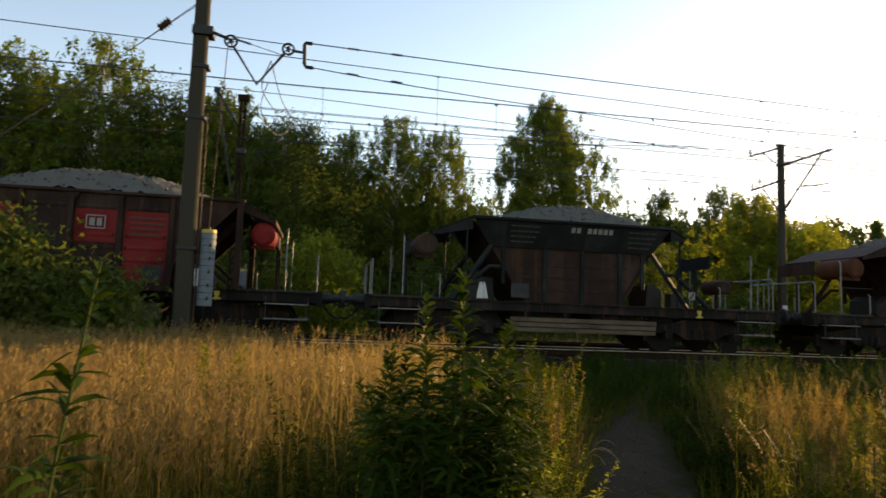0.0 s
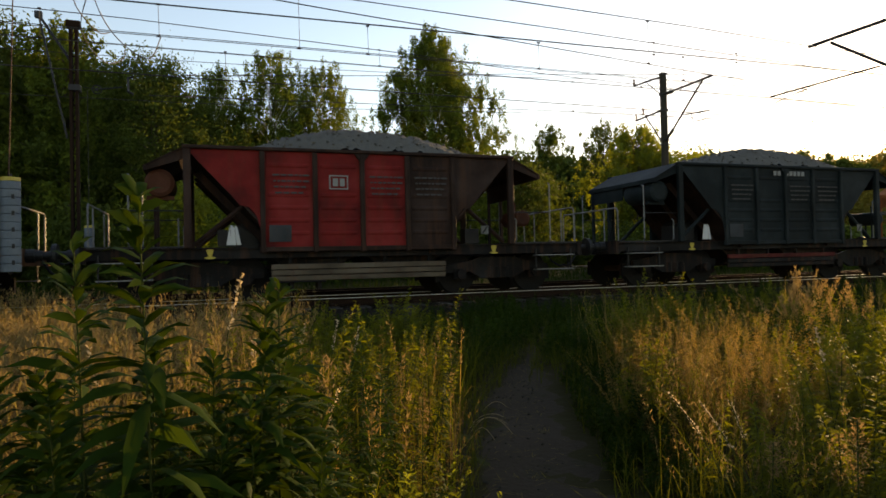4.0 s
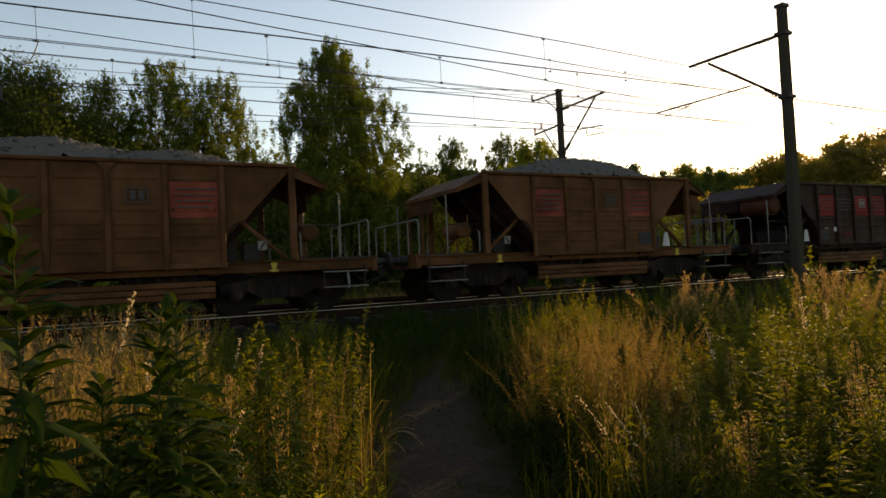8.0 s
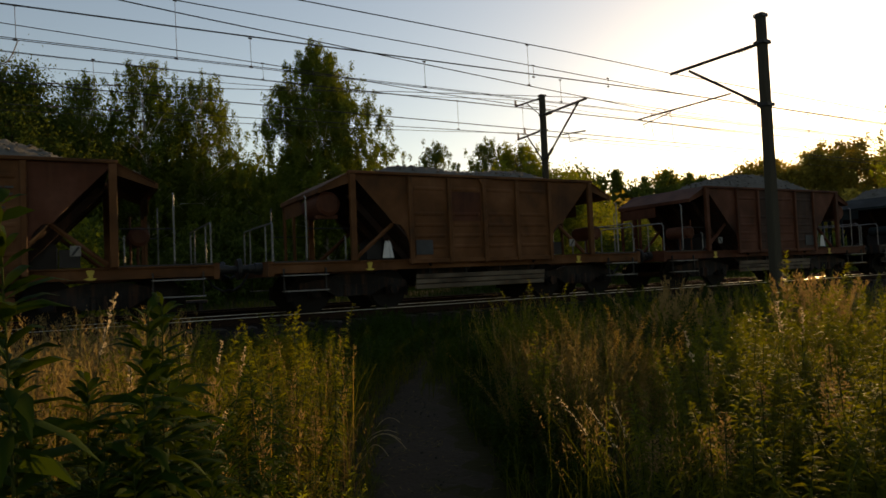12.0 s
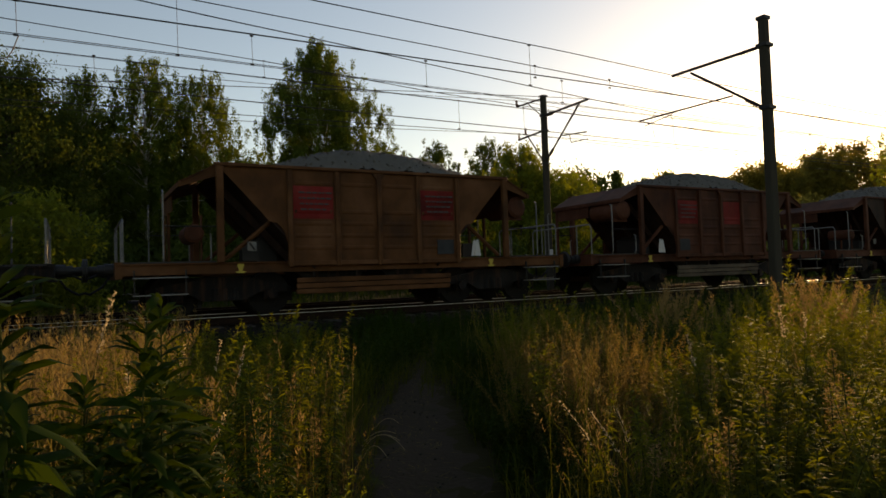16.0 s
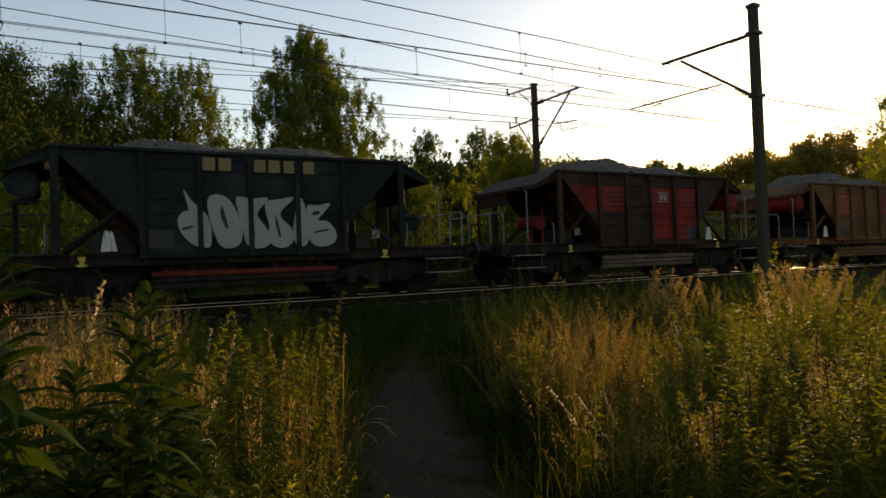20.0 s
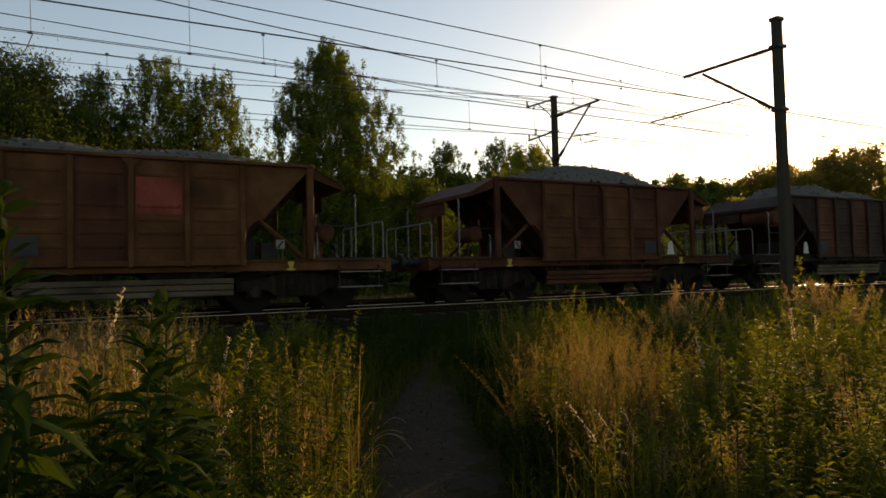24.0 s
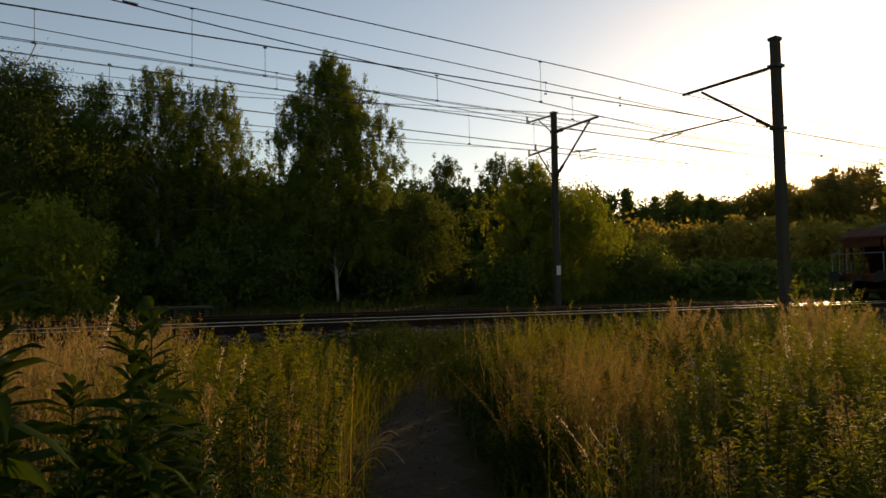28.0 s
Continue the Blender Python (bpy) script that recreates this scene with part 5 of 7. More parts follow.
# slack jumper loops
for pts in ([(-2.1, 13.2, 7.0), (-2.3, 13.6, 6.5), (-2.0, 14.2, 6.15), (-1.85, 15.0, 6.43)], [(-2.1, 13.2, 7.0), (-1.85, 13.9, 6.3), (-1.5, 14.4, 5.95), (-1.1, 14.7, 5.85), (-0.9, 15.0, 6.42)], [(-2.3, 15, 7.12), (-2.5, 15.6, 6.6), (-2.2, 16.4, 6.2), (-1.9, 17.2, 6.5), (-2.0, 18.9, 7.4)],
            [(20.9, 19, 6.75), (20.75, 19, 7.6), (21.3, 19, 8.0), (21.95, 19, 7.7), (22.0, 19, 6.9), (22.2, 19, 6.42)]):
    line = []
    for k in range(len(pts) * 4):
        u = k / (len(pts) * 4 - 1) * (len(pts) - 1)
        i = min(int(u), len(pts) - 2)
        p0, p1, p2, p3 = (Vector(pts[max(0, min(len(pts) - 1, i + j))]) for j in (-1, 0, 1, 2))
        f = u - i
        line.append(0.5 * ((2 * p1) + (p2 - p0) * f + (2 * p0 - 5 * p1 + 4 * p2 - p3) * f * f + (3 * p1 - p0 - 3 * p2 + p3) * f ** 3))
    bm = bmesh.new()
    chain(bm, line, 0.011, 5)
    tagged(part("jumper_cable", bm, WIRE), "slack dark jumper cable between overhead wires", "wire", "jumpers")
# line insulators by the tensioners
for a, b in (((-0.45, 12.0, 6.985), (-0.2, 12.04, 6.997)), ((0.5, 12.16, 7.03), (0.75, 12.21, 7.043)), ((-0.45, 11.985, 6.436), (-0.2, 12.03, 6.435)), ((0.5, 12.15, 6.43), (0.75, 12.19, 6.428)),
             ((-0.6, 21.3, 7.35), (-0.3, 21.25, 7.36)), ((0.9, 21.14, 7.41), (1.2, 21.1, 7.42)), ((-0.6, 21.33, 6.7), (-0.3, 21.28, 6.695)), ((0.9, 21.08, 6.67), (1.2, 21.03, 6.665))):
    bm = bmesh.new()
    ribbed_insulator(bm, a, b, 0.034, 7)
    tagged(part("line_insulator", bm, INSULATOR), "dark brown insulator set in a tensioned wire", "insulator", "line insulators")

# low steel trackside bench of plates and a concrete marker stone
pb = empty("trackside_plate", 2.5, 21.9, 0.3, "low dark steel plate on short concrete legs beside the far track", "plate")
bm = bmesh.new()
box(bm, -1.1, 1.1, -0.35, 0.35, 0.62, 0.7)
soften(bm, 0.01)
part("top_plate", bm, DARK_STEEL, pb)
for x in (-0.9, 0.0, 0.9):
    bm = bmesh.new()
    box(bm, x - 0.06, x + 0.06, -0.3, 0.3, 0, 0.62)
    part("leg", bm, CONCRETE, pb)
bm = bmesh.new()
tapered_mast(bm, -0.13, 0.13, -0.1, 0.1, -0.3, 0.45, 0.85)
soften(bm, 0.03)
ms = tagged(part("marker_stone", bm, CONCRETE), "short weathered concrete marker stone in the weeds", "stone")
ms.matrix_basis = pose(3.5, 11.8, 0.22, 0, 3, 15)

# ---- plants ----
def leaf_quads(centres, along, size, width, droop=0.25):
    """Leaves as bent pairs of quads: base, two shoulders, tip. centres (n, 3); along (n, 3) unit; size, width (n,)."""
    n = len(centres)
    up = rng.normal(0, 1, (n, 3))
    sidew = np.cross(along, up)
    sidew /= np.linalg.norm(sidew, axis=1, keepdims=True) + 1e-9
    mid = centres + along * size[:, None] * 0.5
    tip = centres + along * size[:, None]
    tip[:, 2] -= droop * size
    h = sidew * width[:, None] * 0.5
    verts = np.stack([centres, mid - h, tip, mid + h], 1).reshape(-1, 3)
    faces = np.arange(4 * n).reshape(-1, 4)
    return verts, faces


def leaf_tris(centres, along, size, width, droop=0.25):
    """Small or far leaves as single triangles."""
    sidew = np.cross(along, rng.normal(0, 1, along.shape))
    sidew /= np.linalg.norm(sidew, axis=1, keepdims=True) + 1e-9
    h = sidew * width[:, None] * 0.5
    tip = centres + along * size[:, None]
    tip[:, 2] -= droop * size
    verts = np.stack([centres - h, centres + h, tip], 1).reshape(-1, 3)
    return verts, np.arange(len(verts)).reshape(-1, 3)


def join_arrays(pieces):
    vs, fs, k = [], [], 0
    for v, f in pieces:
        vs.append(v)
        fs.append(f + k)
        k += len(v)
    return np.concatenate(vs), np.concatenate(fs)


def unit(n):
    v = rng.normal(0, 1, (n, 3))
    return v / np.linalg.norm(v, axis=1, keepdims=True)


# half widths of a crown from its top (0) to its foot (1)
BIRCH_OUTLINE = ((0, 0.04, 0.1, 0.2, 0.3, 0.45, 0.6, 0.85, 1.0), (0.1, 0.26, 0.4, 0.6, 0.74, 0.84, 1.0, 0.95, 0.6))
BROAD_OUTLINE = ((0, 0.08, 0.2, 0.4, 0.7, 1.0), (0.1, 0.4, 0.66, 0.88, 1.0, 0.9))
ROUND_OUTLINE = ((0, 0.06, 0.2, 0.45, 0.7, 1.0), (0.25, 0.5, 0.85, 1.0, 1.0, 0.85))


def build_tree(name, x, y, height, spread, leaf, bark, label, crown_base=0.25, count=9000, leaf_size=0.16, shape="birch", trunk=0.16, lean=0.0, clumps=70, category="tree", group="trees"):
    """Tapered trunk, limbs, and a crown of many small leaves in uneven clumps."""
    z = float(ground_z(x, y)) - 0.05
    t = empty(name, x, y, z, label, category, group)
    r = random.Random(int(x * 100 + y * 7))
    bm = bmesh.new()
    pts = [Vector((lean * k / 6 * height * 0.1 + r.uniform(-0.1, 0.1) * (k > 0), r.uniform(-0.1, 0.1) * (k > 0), height * 0.93 * k / 6)) for k in range(7)]
    for k in range(6):
        tube(bm, pts[k], pts[k + 1], trunk * (1 - k / 6.6), trunk * (1 - (k + 1) / 6.6), 8, False)
    outline = {"birch": BIRCH_OUTLINE, "broad": BROAD_OUTLINE}.get(shape, ROUND_OUTLINE)
    steps = np.linspace(0, 1, 60)
    share = np.cumsum(np.interp(steps, *outline) + 0.1)
    share = (share - share[0]) / (share[-1] - share[0])
    tips = []
    for c in range(clumps):
        down = float(np.interp((c + 0.5 * r.random()) / clumps, share, steps))
        wide = float(np.interp(down, *outline))
        u = 1 - down * (1 - crown_base)
        a = c * 2.4 + r.uniform(-0.5, 0.5)
        wide *= 1.0 + 0.18 * math.sin(2 * a + x) * math.sin(9 * down + y) + 0.12 * math.sin(5 * a + 3 * x + 13 * down)
        d = spread * wide * math.sqrt(r.uniform(0.1, 1.0)) * r.uniform(0.62, 1.16)
        base = pts[0].lerp(pts[6], max(0.05, u - 0.08 * r.random() - 0.04))
        tip = Vector((pts[0].lerp(pts[6], u).x + d * math.cos(a), d * math.sin(a), height * u))
        if c % 2 == 0:
            tube(bm, base, base.lerp(tip, 0.6) + Vector((0, 0, 0.12 * d)), trunk * 0.22, trunk * 0.1, 5, False)
            tube(bm, base.lerp(tip, 0.6) + Vector((0, 0, 0.12 * d)), tip, trunk * 0.1, 0.012, 4, False)
        tips.append(tip[:])
    part("trunk", bm, bark, t, smooth=True)
    tips = np.array(tips)
    pick = rng.integers(0, clumps, count)
    size = (0.3 + 0.1 * spread) * rng.uniform(0.5, 1.35, clumps)
    if shape in ("birch", "broad"):
        # hanging twigs: six from each clump, the leaves strung down along them
        twig = rng.normal(0, 1, (clumps, 7, 3)) * size[:, None, None] * (0.62, 0.62, 0.5)
        hang = size[:, None] * rng.uniform(0.5, 1.6, (clumps, 7))
        k = rng.integers(0, 7, count)
        off = twig[pick, k] + rng.normal(0, 0.075, (count, 3))
        off[:, 2] -= rng.uniform(0, 1, count) * hang[pick, k]
    else:
        off = rng.normal(0, 1, (count, 3)) * size[pick][:, None] * (0.6, 0.6, 0.6)
    c = tips[pick] + off
    c[:, 2] = np.maximum(c[:, 2], 0.1)
    along = unit(count)
    along[:, 2] = along[:, 2] * 0.6 - 0.35
    along /= np.linalg.norm(along, axis=1, keepdims=True)
    s = leaf_size * rng.uniform(0.6, 1.3, count)
    v, f = leaf_tris(c, along, s * 1.15, s * 0.72)
    ob = new("crown", sheet("crown", v, f, leaf))
    ob.parent = t
    return t


# forest behind the tracks: tall trees to the left, a tall birch, lighter trees, far woods
TREES = (
    ("birch_tree", 11.75, 32.9, 12.9, 3.45, BIRCH_LEAF, BIRCH_BARK, "tall birch tree with a white trunk and airy crown", 0.2, 52000, 0.17, "birch"),
    ("birch_tree", 9.0, 38.8, 7.4, 2.7, BIRCH_LEAF, BIRCH_BARK, "leafy birch tree at the forest edge", 0.06, 13000, 0.2, "broad"),
    ("birch_tree", 3.4, 38.2, 12.7, 3.4, BIRCH_LEAF, BIRCH_BARK, "birch tree with drooping sunlit twigs", 0.06, 24000, 0.19, "broad"),
    ("birch_tree", 6.4, 38.4, 12.1, 3.2, BIRCH_LEAF, BIRCH_BARK, "birch tree with drooping sunlit twigs", 0.06, 22000, 0.19, "broad"),
    ("birch_tree", 0.4, 37.4, 11.4, 2.0, BIRCH_LEAF, BIRCH_BARK, "slender birch tree at the forest edge", 0.06, 12000, 0.19, "broad"),
    ("deciduous_tree", -2.4, 33.6, 10.4, 3.6, DARK_LEAF, BARK, "dark leafy tree in the forest edge", 0.04, 22000, 0.2, "round"),
    ("deciduous_tree", -6.2, 34.2, 12.2, 3.9, BIRCH_LEAF, BARK, "tall leafy tree in the forest edge", 0.04, 24000, 0.2, "broad"),
    ("deciduous_tree", -9.5, 34.0, 11.6, 3.6, DARK_LEAF, BARK, "dark leafy tree in the forest edge", 0.04, 20000, 0.2, "round"),
    ("birch_tree", -12.2, 34.0, 14.4, 3.8, BIRCH_LEAF, BIRCH_BARK, "tall birch tree in the forest edge", 0.05, 24000, 0.2, "broad"),
    ("deciduous_tree", -16.6, 34.2, 13.4, 4.0, BIRCH_LEAF, BARK, "tall leafy tree in the forest edge", 0.04, 22000, 0.2, "broad"),
    ("deciduous_tree", -20.5, 33.8, 12.6, 4.0, DARK_LEAF, BARK, "dark leafy tree in the forest edge", 0.04, 18000, 0.2, "round"),
    ("birch_tree", -24.0, 33.6, 14.6, 3.8, BIRCH_LEAF, BIRCH_BARK, "tall birch tree in the forest edge", 0.05, 18000, 0.2, "round"),
    ("deciduous_tree", -28.5, 34.0, 13.6, 4.0, DARK_LEAF, BARK, "dark leafy tree in the forest edge", 0.04, 14000, 0.22, "round"),
    ("birch_tree", 28.0, 50.4, 12.0, 2.7, DARK_LEAF, BIRCH_BARK, "slim birch tree further back", 0.05, 13000, 0.22, "broad"),
    ("birch_tree", 25.0, 50.6, 9.8, 2.2, DARK_LEAF, BIRCH_BARK, "slim birch tree further back", 0.05, 9000, 0.22, "broad"),
    ("deciduous_tree", 33.4, 50.2, 12.6, 3.1, DARK_LEAF, BARK, "leafy tree further back", 0.04, 13000, 0.22, "broad"),
    ("deciduous_tree", 37.8, 50.8, 10.4, 3.2, DARK_LEAF, BARK, "leafy tree further back", 0.04, 12000, 0.22, "round"),
    ("deciduous_tree", 21.8, 29.6, 8.0, 2.8, BRIGHT_LEAF, BARK, "young tree with bright yellow-green leaves", 0.05, 19000, 0.17, "broad"),
    ("deciduous_tree", 25.4, 30.6, 6.4, 2.7, BRIGHT_LEAF, BARK, "young tree with bright yellow-green leaves", 0.05, 15000, 0.17, "round"),
    ("deciduous_tree", 56.0, 24.4, 15.0, 3.8, BRIGHT_LEAF, BARK, "tall leafy tree beside the line against the sun", 0.15, 10000, 0.24, "broad"),
    ("deciduous_tree", 17.2, 34.5, 6.0, 2.6, DARK_LEAF, BARK, "young dark tree at the forest edge", 0.04, 12000, 0.17, "round"),
)
for name, x, y, h, s, leaf, bark, label, cb, n, ls, shape in TREES:
    # smaller and more leaves where the crown stands clear against the sky
    fine = 0.72 if -3 < x < 13 else 1.0
    build_tree(name, x, y, h, s, leaf, bark, label, cb, int(n * (1.8 if x < -8 else 2.3) * (1.6 if fine < 1 else 1)), ls * 0.72 * fine, shape, 0.085 if x == 11.75 else 0.14, -0.4 if x == 11.75 else 0.0, 300 if x == 11.75 else 210)

# shrubs: one bright bush across the tracks, dark ones along the forest edge, willows by the mast
build_tree("shrub", -0.9, 23.6, 3.9, 1.7, BRIGHT_LEAF, BARK, "rounded bright green shrub beside the far track", 0.03, 9000, 0.13, "round", 0.05, clumps=60, category="shrub", group="shrubs")
for x, y, h, s in ((4.6, 30.5, 2.6, 1.5), (8.4, 31, 2.4, 1.6), (14.5, 31.5, 2.2, 1.5), (19.0, 27.6, 2.2, 1.4), (28.6, 29.5, 3.2, 1.8), (31.5, 30.5, 3.4, 2.0), (-5, 29.5, 3.2, 2.0), (-10, 29.5, 3.0, 2.2), (-15, 29, 3.2, 2.2), (0.6, 29.5, 3.2, 1.8), (7.4, 33, 4.0, 2.0), (-19.5, 29.5, 3.4, 2.2)):
    build_tree("shrub", x, y, h, s, DARK_LEAF, BARK, "low dark shrub at the forest edge", 0.03, 4200, 0.17, "round", 0.05, clumps=45, category="shrub", group="shrubs")
for x, y, h, s, leaf, n in ((-6.3, 11.3, 2.75, 1.3, DARK_LEAF, 8000), (-4.6, 11.4, 1.9, 0.9, DARK_LEAF, 5000), (-8.3, 11.2, 2.5, 1.3, DARK_LEAF, 7000), (-10.5, 11.4, 2.6, 1.4, DARK_LEAF, 6000), (-13, 11.4, 2.8, 1.6, DARK_LEAF, 6000)):
    build_tree("willow_shrub", x, y, h, s, leaf, BARK, "dense dark green willow shrub beside the mast", 0.03, n, 0.1, "round", 0.035, clumps=60, category="shrub", group="willow shrubs")
build_tree("birch_sapling", -7.3, 10.6, 4.3, 1.2, BRIGHT_LEAF, BIRCH_BARK, "young birch sapling with light green leaves", 0.25, 5600, 0.075, "birch", 0.035, clumps=34, category="tree", group="saplings")


def far_wood(name, line, depth, count, leaf, label, size=(0.26, 0.5), spires=0.0):
    """A far wood as one crown of leaf clumps over hidden trunks; some trees may be pointed spires."""
    n = len(line)
    xs = np.array(line, float)
    trees = []
    total = int(np.hypot(*(np.diff(xs[:, :2], axis=0).T)).sum() / 3.2)
    for k in range(total):
        u = k / total * (n - 1)
        i = min(int(u), n - 2)
        p = xs[i] + (xs[i + 1] - xs[i]) * (u - i)
        for row in range(2):
            trees.append((p[0] + rng.normal(0, 1.2) + row * depth * 0.3, p[1] + rng.uniform(0, 1) + row * depth, p[2] * rng.uniform(0.84, 1.06)))
    tr = np.array(trees)
    tz = ground_z(tr[:, 0], tr[:, 1])
    girth = rng.uniform(2.1, 3.5, len(tr))
    pointed = rng.uniform(0, 1, len(tr)) < spires
    per = 90
    tree = np.repeat(np.arange(len(tr)), per)
    u = 1 - rng.uniform(0, 0.98, len(tree))
    round_w = np.sin(np.pi * np.clip(1 - u * 0.94, 0.06, 1)) ** 0.6
    wide = np.where(pointed[tree], (1.04 - u) * 0.85, round_w) * girth[tree]
    a = rng.uniform(0, 2 * np.pi, len(tree))
    d = wide * np.sqrt(rng.uniform(0.05, 1, len(tree)))
    knot = np.stack([tr[tree, 0] + d * np.cos(a), tr[tree, 1] + d * np.sin(a), tz[tree] + u * tr[tree, 2]], -1)
    puff = rng.uniform(0.4, 0.95, len(tree)) * np.where(pointed[tree], 0.55, 1.0) * np.clip(tr[tree, 2] / 8, 0.45, 1)
    pick = np.repeat(np.arange(len(tree)), max(1, count // len(tree)))
    m = len(pick)
    c = knot[pick] + rng.normal(0, 1, (m, 3)) * puff[pick][:, None] * (1, 1, 0.8)
    c[:, 2] = np.maximum(c[:, 2], tz[tree[pick]] + 0.1)
    s = rng.uniform(*size, m)
    v, f = leaf_tris(c, unit(m), s * 1.2, s * 0.85)
    ob = new(name, sheet(name, v, f, leaf))
    return tagged(ob, label, "woodland", kind="stuff")


far_wood("woodland", ((36, 58, 11), (60, 66, 13), (80, 70, 14), (100, 74, 15)), 7.0, 110000, DARK_LEAF, "distant dark woodland beyond the tracks", (0.28, 0.5), 0.45)
# the two woods nearest the sun take the leaf colour with painted glow
far_wood("woodland", ((95, 84, 16), (120, 76, 19), (136, 72, 23), (165, 64, 25), (210, 48, 25)), 8.0, 190000, SUNWARD_LEAF, "tall woodland with the sun's glow put into its leaf colour", (0.35, 0.62))
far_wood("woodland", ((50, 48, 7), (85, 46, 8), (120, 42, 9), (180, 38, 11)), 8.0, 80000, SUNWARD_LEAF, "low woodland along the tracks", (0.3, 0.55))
far_wood("woodland", ((-45, 37, 8.8), (-20, 41, 8.8), (0, 44, 8.8), (22, 47, 8.4), (40, 56, 9)), 4.0, 110000, DARK_LEAF, "dark woodland filling the gaps behind the birches")
far_wood("woodland", ((-46, 36, 12.4), (-28, 37, 12.4), (-9, 37.5, 11.6), (-3, 38.5, 9.8), (1, 40, 9)), 3.0, 70000, DARK_LEAF, "dense dark woodland to the left of the birches")
# two unseen woods of large leaves, added to shade the trees in front
far_wood("woodland", ((-50, 43, 12), (-28, 44, 12), (-10, 44.5, 11), (-3, 45.5, 9)), 6.0, 45000, DARK_LEAF, "hidden woodland added behind the forest edge to keep out sun", (0.6, 1.0))
far_wood("woodland", ((0, 51, 8.4), (22, 54, 8.2), (42, 62, 8.6)), 6.0, 36000, DARK_LEAF, "hidden woodland added behind the birches to keep out sun", (0.6, 1.0))
far_wood("woodland", ((-80, 30, 12), (-45, 36, 12)), 6.0, 30000, DARK_LEAF, "dark woodland further along the line")
far_wood("undergrowth", ((-40, 33.5, 2.6), (-10, 34.5, 2.6), (10, 36.5, 2.4), (22, 38, 2.6), (46, 48, 3.2)), 2.5, 50000, DARK_LEAF, "dense dark undergrowth below the forest edge")
far_wood("undergrowth", ((34, 30, 2.0), (60, 33, 2.4), (100, 31, 2.4), (160, 30, 3.0)), 3.0, 40000, DARK_LEAF, "low dark scrub beside the far track")
far_wood("undergrowth", ((40, 23.6, 0.7), (80, 23.8, 0.8), (140, 24, 1.0)), 2.5, 30000, DARK_LEAF, "low weeds along the far track")


# ---- meadow ----
def far_margin(y):
    """How far the tall plants across the path stand back from its middle."""
    return np.interp(y, [1.5, 2.5, 3.5, 7.0, 8.5], [0.45, 0.6, 0.98, 0.98, 0.5])


def clear_of_path(x, y, margin):
    near = np.hypot(x, y) > 1.0
    return (np.abs(x - path_x(y)) > margin) & near & (np.hypot(x + 0.74, y + 1.46) > 0.7)


def grass_field(name, label, count, xr, yr, height, keep, blade, plume, plumes=10, width=0.0035, lean=0.22, bunch=0.0, fluff=1.0):
    """Thin bent stalks, some leaves, and feathery heads, each field one mesh a material."""
    x, y = rng.uniform(*xr, count), rng.uniform(*yr, count)
    if bunch:
        cx, cy = rng.uniform(*xr, count // 14), rng.uniform(*yr, count // 14)
        p = rng.integers(0, count // 14, count)
        x, y = cx[p] + rng.normal(0, bunch, count), cy[p] + rng.normal(0, bunch, count)
    ok = keep(x, y)
    x, y = x[ok], y[ok]
    n = len(x)
    z = ground_z(x, y)
    h = height * rng.uniform(0.6, 1.12, n)
    az = rng.uniform(0, 2 * np.pi, n)
    tilt = np.abs(rng.normal(0, lean, n))
    dx, dy = np.cos(az) * tilt * h, np.sin(az) * tilt * h
    fa = rng.uniform(0, np.pi, n)
    wx, wy = np.cos(fa) * width, np.sin(fa) * width
    rows = []
    for u, w in ((0, 1.0), (0.4, 0.85), (0.75, 0.6), (1.0, 0.25)):
        b = np.stack([x + dx * u ** 1.8, y + dy * u ** 1.8, z + h * u * (1 - 0.12 * tilt * u)], -1)
        off = np.stack([wx * w, wy * w, 0 * wx], -1)
        rows += [b - off, b + off]
    verts = np.stack(rows, 1).reshape(-1, 3)
    i = np.arange(n)[:, None] * 8
    faces = np.concatenate([i + np.array([0, 1, 3, 2]), i + np.array([2, 3, 5, 4]), i + np.array([4, 5, 7, 6])])
    pieces = [(verts, faces)]
    m = n
    la = rng.uniform(0, 2 * np.pi, m)
    u = rng.uniform(0.1, 0.6, m)
    c = np.stack([x + dx * u ** 1.8, y + dy * u ** 1.8, z + h * u], -1)
    al = np.stack([np.cos(la) * 0.6, np.sin(la) * 0.6, np.full(m, 0.75)], -1)
    al /= np.linalg.norm(al, axis=1, keepdims=True)
    pieces.append(leaf_quads(c, al, h * rng.uniform(0.25, 0.45, m), np.full(m, width * 2.2), 0.45))
    ob = new(name, sheet(name, *join_arrays(pieces), blade))
    tagged(ob, label, "grass", kind="stuff")
    if plume is not None:
        k = np.repeat(np.arange(n), plumes)
        f = rng.uniform(0, 1, len(k))
        u = 1 - 0.27 * f
        a = rng.uniform(0, 2 * np.pi, len(k))
        out = 0.02 * fluff * np.sin(np.pi * np.clip(f + 0.08, 0, 1)) * rng.uniform(0, 1, len(k))
        c = np.stack([x[k] + dx[k] * u ** 1.8 + out * np.cos(a), y[k] + dy[k] * u ** 1.8 + out * np.sin(a), z[k] + h[k] * u * 0.985], -1)
        al = np.stack([np.cos(a) * 0.45, np.sin(a) * 0.45, np.full(len(k), 0.85)], -1)
        s = rng.uniform(0.011, 0.024, len(k)) * fluff
        ob = new(name + "_plumes", sheet(name + "_plumes", *leaf_tris(c, al, s * 1.15, s * 0.3, 0.1), plume))
        tagged(ob, "feathery pinkish tan seed heads of " + label, "grass", kind="stuff")


def left_field(x, y):
    return clear_of_path(x, y, 0.45) & (x < path_x(y)) & (y > 1.6) & (np.hypot(x - 0.1, y - 1.3) > 0.6)


